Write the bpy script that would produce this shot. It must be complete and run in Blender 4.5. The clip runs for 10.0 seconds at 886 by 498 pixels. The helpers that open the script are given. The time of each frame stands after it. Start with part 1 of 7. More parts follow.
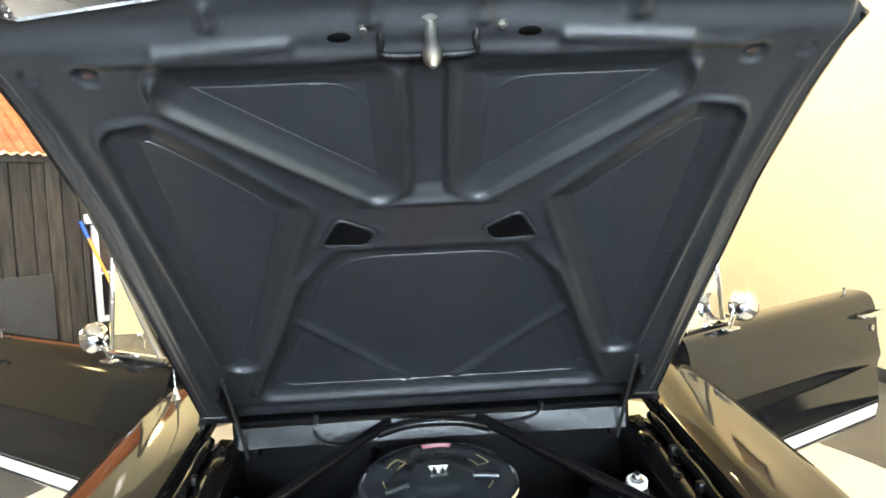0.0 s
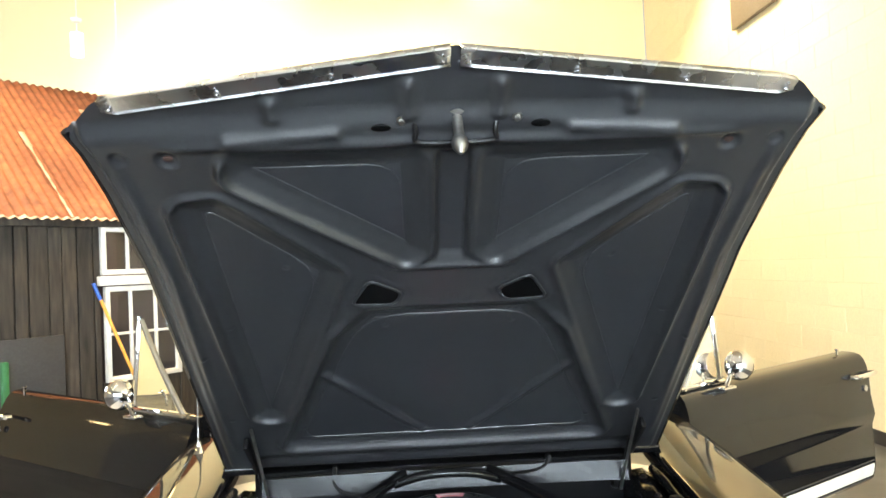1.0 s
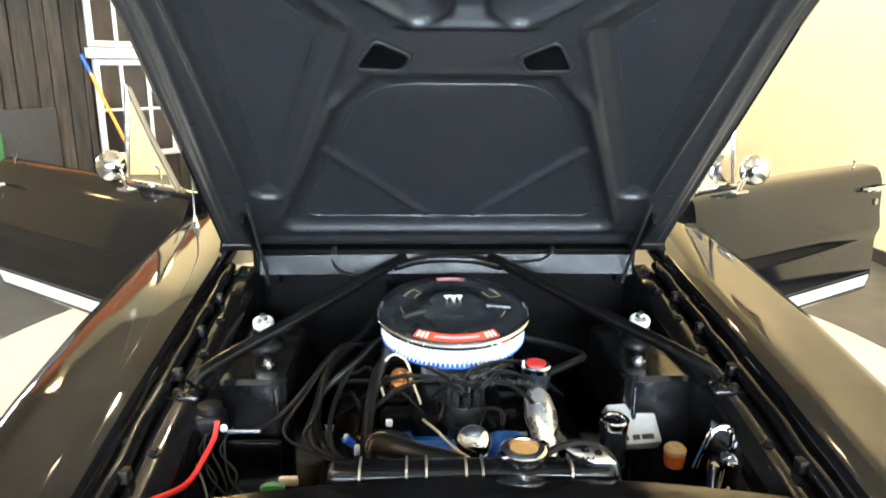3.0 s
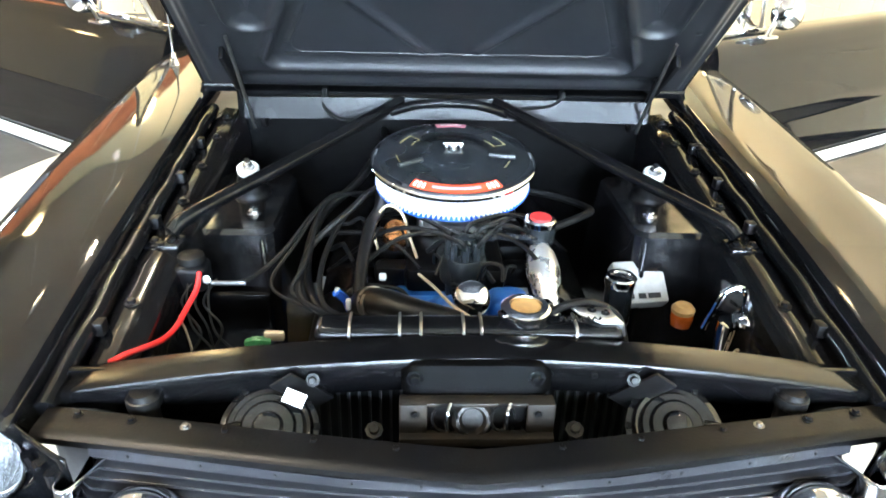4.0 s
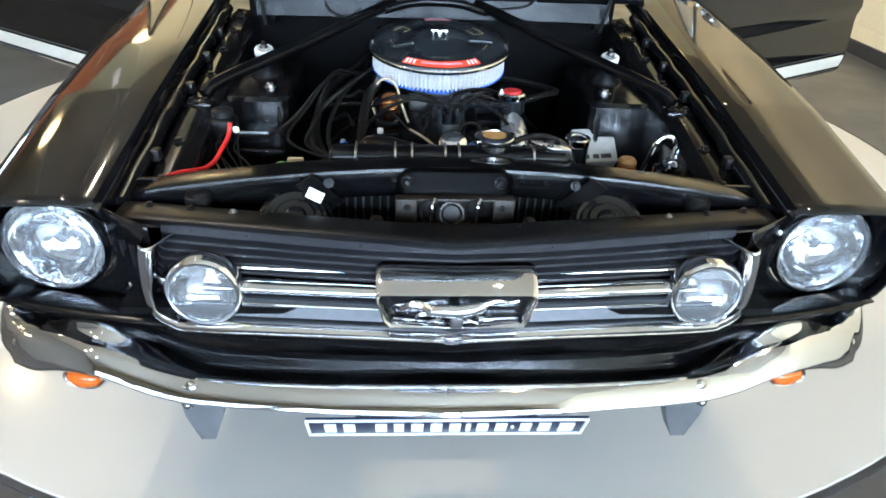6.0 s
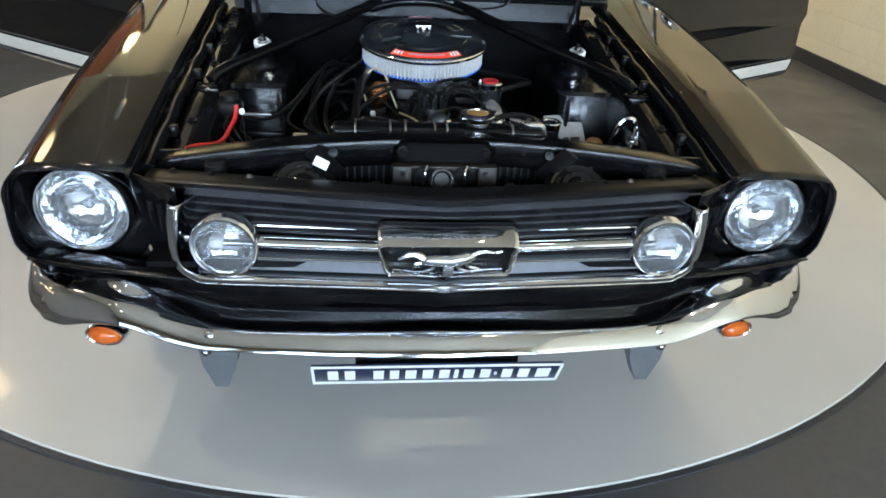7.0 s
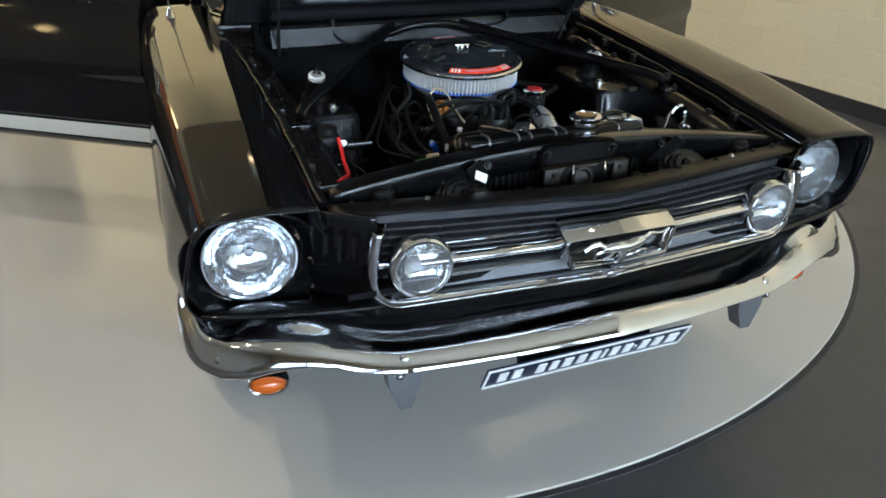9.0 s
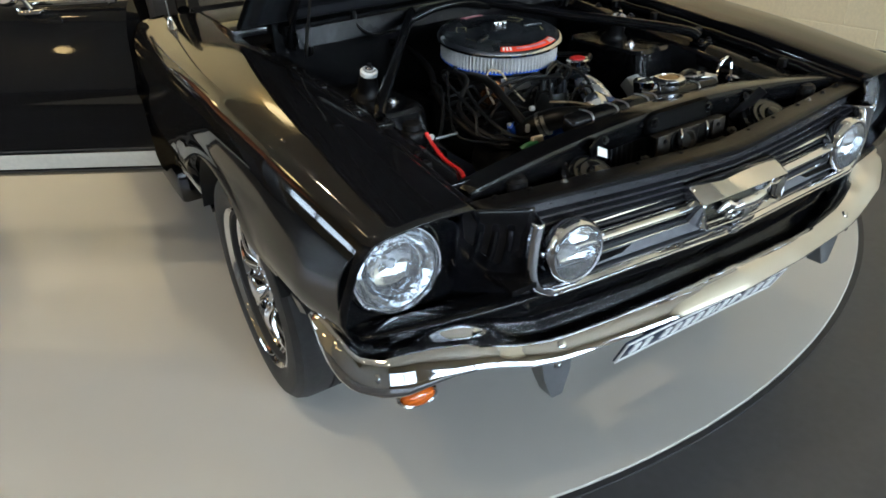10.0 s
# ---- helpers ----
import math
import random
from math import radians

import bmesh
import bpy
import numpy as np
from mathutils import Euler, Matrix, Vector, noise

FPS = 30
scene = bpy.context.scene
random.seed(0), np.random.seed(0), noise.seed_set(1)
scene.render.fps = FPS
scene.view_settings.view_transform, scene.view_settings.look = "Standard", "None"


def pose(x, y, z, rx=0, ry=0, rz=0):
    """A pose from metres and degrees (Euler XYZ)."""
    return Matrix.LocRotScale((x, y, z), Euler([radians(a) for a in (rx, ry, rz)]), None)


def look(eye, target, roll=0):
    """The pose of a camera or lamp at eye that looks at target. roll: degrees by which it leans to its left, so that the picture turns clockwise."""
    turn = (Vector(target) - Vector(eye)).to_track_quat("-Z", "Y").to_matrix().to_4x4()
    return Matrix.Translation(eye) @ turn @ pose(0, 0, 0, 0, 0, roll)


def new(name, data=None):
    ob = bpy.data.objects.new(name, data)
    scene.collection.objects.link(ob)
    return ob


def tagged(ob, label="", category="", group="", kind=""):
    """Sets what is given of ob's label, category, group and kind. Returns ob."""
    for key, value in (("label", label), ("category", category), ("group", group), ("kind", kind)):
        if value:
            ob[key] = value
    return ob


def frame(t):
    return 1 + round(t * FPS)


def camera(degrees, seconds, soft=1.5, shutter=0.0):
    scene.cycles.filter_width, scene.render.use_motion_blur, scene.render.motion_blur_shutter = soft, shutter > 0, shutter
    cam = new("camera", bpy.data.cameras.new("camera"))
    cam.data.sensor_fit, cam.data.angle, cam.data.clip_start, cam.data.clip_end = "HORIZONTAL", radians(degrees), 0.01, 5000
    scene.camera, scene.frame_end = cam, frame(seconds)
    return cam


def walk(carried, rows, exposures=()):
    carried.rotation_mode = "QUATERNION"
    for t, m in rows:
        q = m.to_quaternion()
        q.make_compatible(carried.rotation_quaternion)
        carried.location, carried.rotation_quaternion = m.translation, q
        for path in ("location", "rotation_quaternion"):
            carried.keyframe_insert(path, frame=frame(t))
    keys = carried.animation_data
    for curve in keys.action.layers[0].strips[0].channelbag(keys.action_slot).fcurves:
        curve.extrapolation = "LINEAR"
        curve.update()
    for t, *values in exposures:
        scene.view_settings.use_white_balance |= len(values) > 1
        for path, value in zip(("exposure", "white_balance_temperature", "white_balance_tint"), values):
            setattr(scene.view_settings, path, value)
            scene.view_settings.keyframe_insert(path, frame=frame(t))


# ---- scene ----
cam = camera(64.7, 10.0, 1.6, 0.25)
PATH = [
    (0, (-0.03, -0.623, 1.464), (0.055, 1.371, 1.333), -2.7),
    (0.5, (-0.058, -0.69, 1.469), (0.02, 1.309, 1.463), -2.3),
    (1, (-0.073, -0.768, 1.465), (0.021, 1.229, 1.516), -2.5),
    (1.5, (-0.081, -0.798, 1.467), (0.021, 1.198, 1.549), -2.2),
    (2, (-0.087, -0.779, 1.461), (0.007, 1.218, 1.435), -0.9),
    (2.5, (-0.084, -0.73, 1.436), (0.006, 1.25, 1.174), -0.4),
    (3, (-0.087, -0.654, 1.409), (-0.006, 1.278, 0.897), 0.5),
    (3.2, (-0.087, -0.62, 1.398), (-0.008, 1.283, 0.79), 0.7),
    (4.5, (-0.077, -0.545, 1.339), (0.027, 1.183, 0.338), 2.6),
    (5, (-0.114, -0.648, 1.324), (0.042, 1.054, 0.284), 3.2),
    (5.5, (-0.121, -0.762, 1.317), (0.054, 0.952, 0.3), 3.3),
    (6, (-0.084, -0.894, 1.298), (0.029, 0.832, 0.294), 2.3),
    (7.3, (-0.2, -1.16, 1.289), (0.03, 0.591, 0.351), 3.0),
    (7.5, (-0.273, -1.208, 1.27), (-0.033, 0.557, 0.361), 2.3),
    (8, (-0.407, -1.191, 1.277), (-0.13, 0.589, 0.409), 0.2),
    (8.5, (-0.544, -1.074, 1.289), (-0.162, 0.664, 0.378), -0.4),
    (9, (-0.774, -1.023, 1.288), (-0.13, 0.637, 0.377), 0.6),
    (9.5, (-0.996, -0.952, 1.299), (-0.229, 0.645, 0.37), -2.3),
    (10, (-1.145, -0.797, 1.309), (-0.295, 0.729, 0.335), -4.3),
]
EXPOSURES = [(0, 0.95, 6400, 10), (0.5, 0.84, 6450, 10), (1.5, 0.6, 6850, 10), (2.2, 0.62, 6500, 10), (3, 1.02, 6450, 10), (4.5, 1.56, 5650, 10), (5, 1.28, 5550, 10), (5.5, 0.66, 5700, 10), (6, 0.28, 5700, 10), (7.5, -0.6, 5850, 10), (9, -0.68, 5950, 10), (10, -0.72, 6150, 10)]
walk(cam, [(t, look(eye, target, roll)) for t, eye, target, roll in PATH], EXPOSURES)

# ---- light and air ----
world = bpy.data.worlds.new("world")
world.use_nodes = True
scene.world = world
wn = world.node_tree.nodes
sky = wn.new("ShaderNodeTexSky")
sky.sky_type, sky.sun_disc, sky.sun_elevation, sky.sun_rotation = "NISHITA", False, radians(40), radians(180)
world.node_tree.links.new(sky.outputs[0], wn["Background"].inputs[0])
wn["Background"].inputs[1].default_value = 0.1


def area_lamp(name, m, sx, sy, power, colour):
    data = bpy.data.lights.new(name, "AREA")
    data.shape, data.size, data.size_y, data.energy, data.color = "RECTANGLE", sx, sy, power, colour
    ob = new(name, data)
    ob.matrix_world = m
    return ob


def spot_lamp(name, eye, target, power, colour, angle=80, size=0.04):
    data = bpy.data.lights.new(name, "SPOT")
    data.energy, data.color, data.spot_size, data.spot_blend, data.shadow_soft_size = power, colour, radians(angle), 0.6, size
    ob = new(name, data)
    ob.matrix_world = look(eye, target)
    return ob


ROOM_W, ROOM_E, ROOM_S, ROOM_N, ROOM_H = -7.0, 3.4, -6.5, 9.0, 5.8
DAY, WARM = (0.74, 0.875, 1.0), (1.0, 0.82, 0.56)
# daylight through the tall shop windows behind the walk
for wx, wide, watts in ((-5.375, 2.5, 45), (-2.525, 2.5, 90), (0.325, 2.5, 265), (2.575, 1.3, 265)):
    area_lamp("window_daylight", look((wx, ROOM_S - 0.26, 2.2), (wx, 0, 2.2)), wide + 0.1, 2.6, watts * wide * 0.88, DAY)
# side window of the hall, beside the shed
area_lamp("window_daylight", look((ROOM_W - 0.28, 6.3, 2.1), (0, 6.3, 2.1)), 3.0, 1.2, 230, DAY)
# warm ceiling spots, which show as small glints on paint and floor
SPOTS = [((-2.6, 2.6, 5.2), (-4.0, 5.2, 1.2), 200), ((-2.9, 4.0, 5.2), (-4.5, 5.2, 1.5), 150), ((-2.2, 0.9, 5.2), (-1.7, 1.2, 0), 210), ((-1.5, 4.4, 5.2), (-1.5, 2.9, 0), 80),
         ((1.7, 3.4, 5.2), (3.4, 4.2, 2.0), 230), ((1.9, 6.0, 5.2), (3.4, 6.4, 2.2), 230), ((0.0, 6.4, 5.2), (0.0, 9.0, 2.6), 280),
         ((-3.0, 6.6, 5.2), (-2.6, 9.0, 3.6), 360), ((-3.4, -0.6, 5.2), (-2.4, -0.3, 0), 150), ((-5.0, -1.4, 5.2), (-5.2, -1.2, 0), 60), ((-3.9, -3.0, 5.2), (-4.0, -3.0, 0), 60), ((-5.4, 1.2, 5.2), (-5.6, 1.4, 0), 60), ((1.6, 0.4, 5.2), (3.4, 0.8, 1.6), 150)]
for eye, target, power in SPOTS:
    spot_lamp("spot_light", (eye[0], eye[1], eye[2] - 0.06), target, power * 1.7, WARM, 95)

# ---- materials ----


def material(name, colour, rough=0.5, metal=0.0, coat=0.0, spec=0.5, grain=0.0, grain_scale=60.0, stain=0.0, stain_scale=3.0, stain_colour=None,
             bump=0.0, bump_scale=120.0, rough_var=0.0, random_tint=0.0, transmission=0.0, stretch=(1, 1, 1), emission=0.0, ior=1.45):
    mat = bpy.data.materials.new(name)
    mat.use_nodes = True
    nt = mat.node_tree
    b = nt.nodes["Principled BSDF"]
    b.inputs["Roughness"].default_value, b.inputs["Metallic"].default_value = rough, metal
    b.inputs["Coat Weight"].default_value, b.inputs["Coat Roughness"].default_value = coat, 0.03
    b.inputs["Specular IOR Level"].default_value, b.inputs["Transmission Weight"].default_value = spec, transmission
    b.inputs["IOR"].default_value = ior
    b.inputs["Base Color"].default_value = (*colour, 1)
    if emission:
        b.inputs["Emission Color"].default_value, b.inputs["Emission Strength"].default_value = (*colour, 1), emission
    coords = nt.nodes.new("ShaderNodeTexCoord")
    mapping = nt.nodes.new("ShaderNodeMapping")
    mapping.inputs["Scale"].default_value = stretch
    nt.links.new(coords.outputs["Object"], mapping.inputs[0])

    def noise_node(scale, detail=4):
        n = nt.nodes.new("ShaderNodeTexNoise")
        n.inputs["Scale"].default_value, n.inputs["Detail"].default_value = scale, detail
        nt.links.new(mapping.outputs[0], n.inputs["Vector"])
        return n

    def ramp(node, lo, hi, a, c):
        r = nt.nodes.new("ShaderNodeMapRange")
        r.inputs[1].default_value, r.inputs[2].default_value, r.inputs[3].default_value, r.inputs[4].default_value = lo, hi, a, c
        nt.links.new(node, r.inputs[0])
        return r.outputs[0]

    col = None
    if grain or stain or random_tint:
        base = nt.nodes.new("ShaderNodeRGB")
        base.outputs[0].default_value = (*colour, 1)
        col = base.outputs[0]
    if stain:
        mix = nt.nodes.new("ShaderNodeMix")
        mix.data_type = "RGBA"
        nt.links.new(ramp(noise_node(stain_scale, 6).outputs[0], 0.42, 0.68, 0.0, stain), mix.inputs["Factor"])
        nt.links.new(col, mix.inputs["A"])
        mix.inputs["B"].default_value = (*(stain_colour or [c * 0.5 for c in colour]), 1)
        col = mix.outputs["Result"]
    if grain or random_tint:
        hsv = nt.nodes.new("ShaderNodeHueSaturation")
        nt.links.new(col, hsv.inputs["Color"])
        value = None
        if grain:
            value = ramp(noise_node(grain_scale, 5).outputs[0], 0.3, 0.7, 1 - grain, 1 + grain)
        if random_tint:
            info = nt.nodes.new("ShaderNodeObjectInfo")
            tint = ramp(info.outputs["Random"], 0, 1, 1 - random_tint, 1 + random_tint)
            if value:
                mul = nt.nodes.new("ShaderNodeMath")
                mul.operation = "MULTIPLY"
                nt.links.new(value, mul.inputs[0]), nt.links.new(tint, mul.inputs[1])
                value = mul.outputs[0]
            else:
                value = tint
        nt.links.new(value, hsv.inputs["Value"])
        col = hsv.outputs[0]
    if col:
        nt.links.new(col, b.inputs["Base Color"])
    if rough_var:
        nt.links.new(ramp(noise_node(stain_scale * 2.3, 5).outputs[0], 0.35, 0.65, max(rough - rough_var, 0.02), rough + rough_var), b.inputs["Roughness"])
    if bump:
        bp = nt.nodes.new("ShaderNodeBump")
        bp.inputs["Strength"].default_value, bp.inputs["Distance"].default_value = bump, 0.002
        nt.links.new(noise_node(bump_scale, 4).outputs[0], bp.inputs["Height"])
        nt.links.new(bp.outputs[0], b.inputs["Normal"])
    return mat


PAINT = material("black_gloss_paint", (0.004, 0.004, 0.0045), 0.055, spec=0.6, rough_var=0.025, stain_scale=5, bump=0.02, bump_scale=40)
HOODSKIN = material("black_outer_skin_inside", (0.0138, 0.0148, 0.0172), 0.33, spec=0.9, stain=0.2, stain_scale=5, stain_colour=(0.0115, 0.0118, 0.0125), grain=0.1, grain_scale=90, rough_var=0.02)
HOODIN = material("satin_black_hood_lining", (0.0138, 0.0145, 0.0160), 0.32, spec=0.6, grain=0.1, grain_scale=90, rough_var=0.02, stain_scale=5, bump=0.03, bump_scale=25)
BAY = material("gloss_black_bay_paint", (0.0028, 0.0028, 0.0032), 0.17, spec=0.35, stain=0.4, stain_scale=9, stain_colour=(0.006, 0.006, 0.0055), bump=0.12, bump_scale=50, rough_var=0.07)
WING = material("gloss_black_inner_wing", (0.004, 0.004, 0.0045), 0.12, spec=0.45, stain=0.3, stain_scale=14, stain_colour=(0.009, 0.008, 0.007), bump=0.08, bump_scale=40, rough_var=0.06)
TOWER = material("worn_gloss_black_tower", (0.004, 0.004, 0.0045), 0.15, spec=0.9, stain=0.3, stain_scale=12, stain_colour=(0.009, 0.008, 0.007), bump=0.4, bump_scale=11, rough_var=0.06)
BULK = material("dull_black_bulkhead", (0.0016, 0.0016, 0.0017), 0.6, spec=0.05, grain=0.2, bump=0.1)
BAYDULL = material("dull_black_steel", (0.0036, 0.0036, 0.004), 0.32, spec=0.18, stain=0.5, stain_scale=12, stain_colour=(0.009, 0.008, 0.007), bump=0.2, bump_scale=200)
RUBBER = material("black_rubber", (0.0055, 0.0055, 0.0055), 0.42, spec=0.24, bump=0.2, bump_scale=300, grain=0.2)
COWL = material("satin_black_cowl", (0.004, 0.0042, 0.005), 0.22, spec=0.14, rough_var=0.08, stain_scale=8, bump=0.1, bump_scale=30)
STRIP = material("shiny_black_rubber", (0.004, 0.004, 0.0045), 0.2, spec=0.4, bump=0.2, bump_scale=30, rough_var=0.08)
HOSE = material("grey_black_hose", (0.004, 0.004, 0.004), 0.36, spec=0.3, stain=0.4, stain_scale=15, stain_colour=(0.010, 0.0095, 0.009), bump=0.15, bump_scale=200)
TYRE = material("tyre_rubber", (0.02, 0.02, 0.021), 0.6, bump=0.3, bump_scale=90, grain=0.2, stain=0.3)
CHROME = material("chrome", (0.78, 0.78, 0.80), 0.05, metal=1, rough_var=0.025, stain_scale=6)
CHROME_DULL = material("worn_chrome", (0.7, 0.7, 0.72), 0.2, metal=1, rough_var=0.1, stain=0.3, stain_scale=30)
ALU = material("cast_aluminium", (0.75, 0.75, 0.74), 0.35, metal=1, bump=0.3, bump_scale=200, stain=0.4, stain_scale=20)
LIPTRIM = material("brushed_lip_alloy", (0.62, 0.63, 0.65), 0.27, metal=1, rough_var=0.06, stain_scale=9)
STEEL = material("zinc_bolt_steel", (0.35, 0.34, 0.32), 0.35, metal=1, grain=0.2)
ENGINE_BLUE = material("engine_blue_paint", (0.012, 0.09, 0.36), 0.35, stain=0.5, stain_scale=20, bump=0.1)
BLUE = material("blue_plastic", (0.02, 0.1, 0.5), 0.4, grain=0.1)
RED = material("red_cable", (0.55, 0.02, 0.02), 0.35, grain=0.1)
ORANGE = material("orange_label", (0.80, 0.055, 0.015), 0.5, grain=0.1)
PINK = material("faded_red_label", (0.62, 0.22, 0.27), 0.5, grain=0.1)
STRIPE = material("cream_white_stripe", (0.52, 0.50, 0.44), 0.35, grain=0.05)
WHITE = material("white_paint", (0.75, 0.75, 0.73), 0.45, grain=0.05, bump=0.1)
FILLER = material("bright_plated_neck", (0.88, 0.88, 0.9), 0.30, metal=0.85, rough_var=0.12, stain_scale=14)
GREYWHITE = material("grey_white_plastic", (0.45, 0.45, 0.44), 0.45, grain=0.1, stain=0.2)
COPPER = material("copper_can", (0.6, 0.25, 0.09), 0.25, metal=0.9, stain=0.3, stain_scale=30)
AMBER = material("amber_lens", (0.48, 0.095, 0.01), 0.15, coat=0.6, grain=0.15, grain_scale=150)
GREEN = material("green_plastic", (0.018, 0.11, 0.035), 0.5, grain=0.1)
YELLOW = material("tan_wire", (0.34, 0.27, 0.18), 0.5, grain=0.1)
FILTER = material("pale_mesh_filter", (0.66, 0.65, 0.63), 0.3, metal=0.35, grain=0.15, grain_scale=220)
LIDBLACK = material("crinkle_black_lid", (0.013, 0.015, 0.017), 0.25, bump=0.15, bump_scale=350, rough_var=0.08)
GOLD = material("gold_print", (0.5, 0.42, 0.2), 0.4, metal=0.5)
RUSTDARK = material("dark_rust", (0.028, 0.011, 0.007), 0.8, grain=0.4, stain=0.6, stain_scale=80)
CAPTOP = material("brass_label", (0.35, 0.2, 0.07), 0.45, grain=0.2)
GRILLE = material("dark_grille", (0.020, 0.020, 0.023), 0.26, spec=0.5, bump=0.1, stain=0.3, stain_scale=15)
GRILLE_SILVER = material("satin_grey_bar", (0.14, 0.145, 0.155), 0.32, metal=0.4, grain=0.08)
PLATE = material("plate_blue_black", (0.012, 0.018, 0.04), 0.35, grain=0.1)
GREYFIN = material("grey_bracket_paint", (0.17, 0.175, 0.18), 0.35, metal=0.6, stain=0.3, stain_scale=20)
TABLE = material("turntable_grey_coating", (0.48, 0.468, 0.432), 0.17, coat=0.3, spec=0.4, grain=0.012, grain_scale=3.5, bump=0.015, bump_scale=25)
FLOOR = material("dark_grey_floor", (0.05, 0.051, 0.055), 0.34, stain=0.4, stain_scale=1.2, stain_colour=(0.065, 0.064, 0.062), grain=0.08, grain_scale=40, bump=0.05, bump_scale=60, rough_var=0.06)
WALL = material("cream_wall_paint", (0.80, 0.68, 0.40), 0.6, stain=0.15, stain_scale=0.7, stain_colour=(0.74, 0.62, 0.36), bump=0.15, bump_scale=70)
# unseen walls: shade put into three darker colours to dim bounce and reflections
DIMWALL = material("dimmed_south_wall", (0.33, 0.30, 0.25), 0.65, stain=0.2, stain_scale=0.7, stain_colour=(0.28, 0.26, 0.21), bump=0.15, bump_scale=70)
FARWALL = material("dimmed_far_wall", (0.16, 0.147, 0.125), 0.65, stain=0.3, stain_scale=0.8, stain_colour=(0.20, 0.18, 0.15), bump=0.15, bump_scale=70)
SIDEWALL = material("dimmed_tan_side_wall", (0.28, 0.235, 0.155), 0.65, stain=0.3, stain_scale=0.8, stain_colour=(0.23, 0.19, 0.125), bump=0.15, bump_scale=70)
BLOCK = material("cream_painted_block", (0.80, 0.71, 0.50), 0.6, random_tint=0.02, grain=0.05, bump=0.3, bump_scale=60)
MORTAR = material("painted_mortar", (0.79, 0.70, 0.50), 0.8, bump=0.4, bump_scale=80)
CEIL = material("ceiling_paint", (0.36, 0.32, 0.25), 0.7, grain=0.03, grain_scale=4)
TIMBER = material("black_stained_timber", (0.032, 0.025, 0.019), 0.75, random_tint=0.35, stain=0.6, stain_scale=5, stain_colour=(0.060, 0.046, 0.034), grain=0.6, grain_scale=30, bump=0.6, bump_scale=40, stretch=(1, 1, 0.12))
RUST = material("rusty_corrugated_iron", (0.29, 0.10, 0.042), 0.75, stain=0.85, stain_scale=1.6, stain_colour=(0.17, 0.055, 0.025), grain=0.3, grain_scale=14, bump=0.4, bump_scale=60)
RUSTPALE = material("pale_edge_and_strip", (0.55, 0.43, 0.33), 0.6, stain=0.6, stain_scale=9, stain_colour=(0.3, 0.13, 0.06))
WINWHITE = material("weathered_white_frame", (0.72, 0.70, 0.66), 0.6, stain=0.4, stain_scale=12, stain_colour=(0.5, 0.46, 0.4), bump=0.2)
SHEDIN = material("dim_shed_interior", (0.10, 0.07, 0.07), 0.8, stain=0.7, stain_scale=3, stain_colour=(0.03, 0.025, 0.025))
BROOM = material("orange_broom_handle", (0.75, 0.33, 0.05), 0.45, grain=0.1)
SLATE = material("dark_board", (0.03, 0.03, 0.033), 0.6, grain=0.15, stain=0.3)
GLASS = material("clear_glass", (0.95, 0.97, 0.97), 0.02, transmission=1.0)
REFLECTOR = material("lamp_reflector", (0.92, 0.93, 0.95), 0.05, metal=1, bump=1.0, bump_scale=19)
for node in REFLECTOR.node_tree.nodes:
    if node.type == "BUMP":
        node.inputs["Distance"].default_value = 0.0038
GLOW = material("lamp_glow", (1.0, 0.72, 0.36), 0.5, emission=45.0)
GLOBE = material("warm_globe_glow", (1.0, 0.70, 0.30), 0.5, emission=22.0)
DOME = material("warm_dome_glow", (1.0, 0.74, 0.36), 0.5, emission=12.0)
SHADE = material("pendant_shade", (0.8, 0.75, 0.68), 0.5, emission=1.2)
SEAT = material("dark_vinyl", (0.03, 0.028, 0.027), 0.5, grain=0.1, bump=0.2)



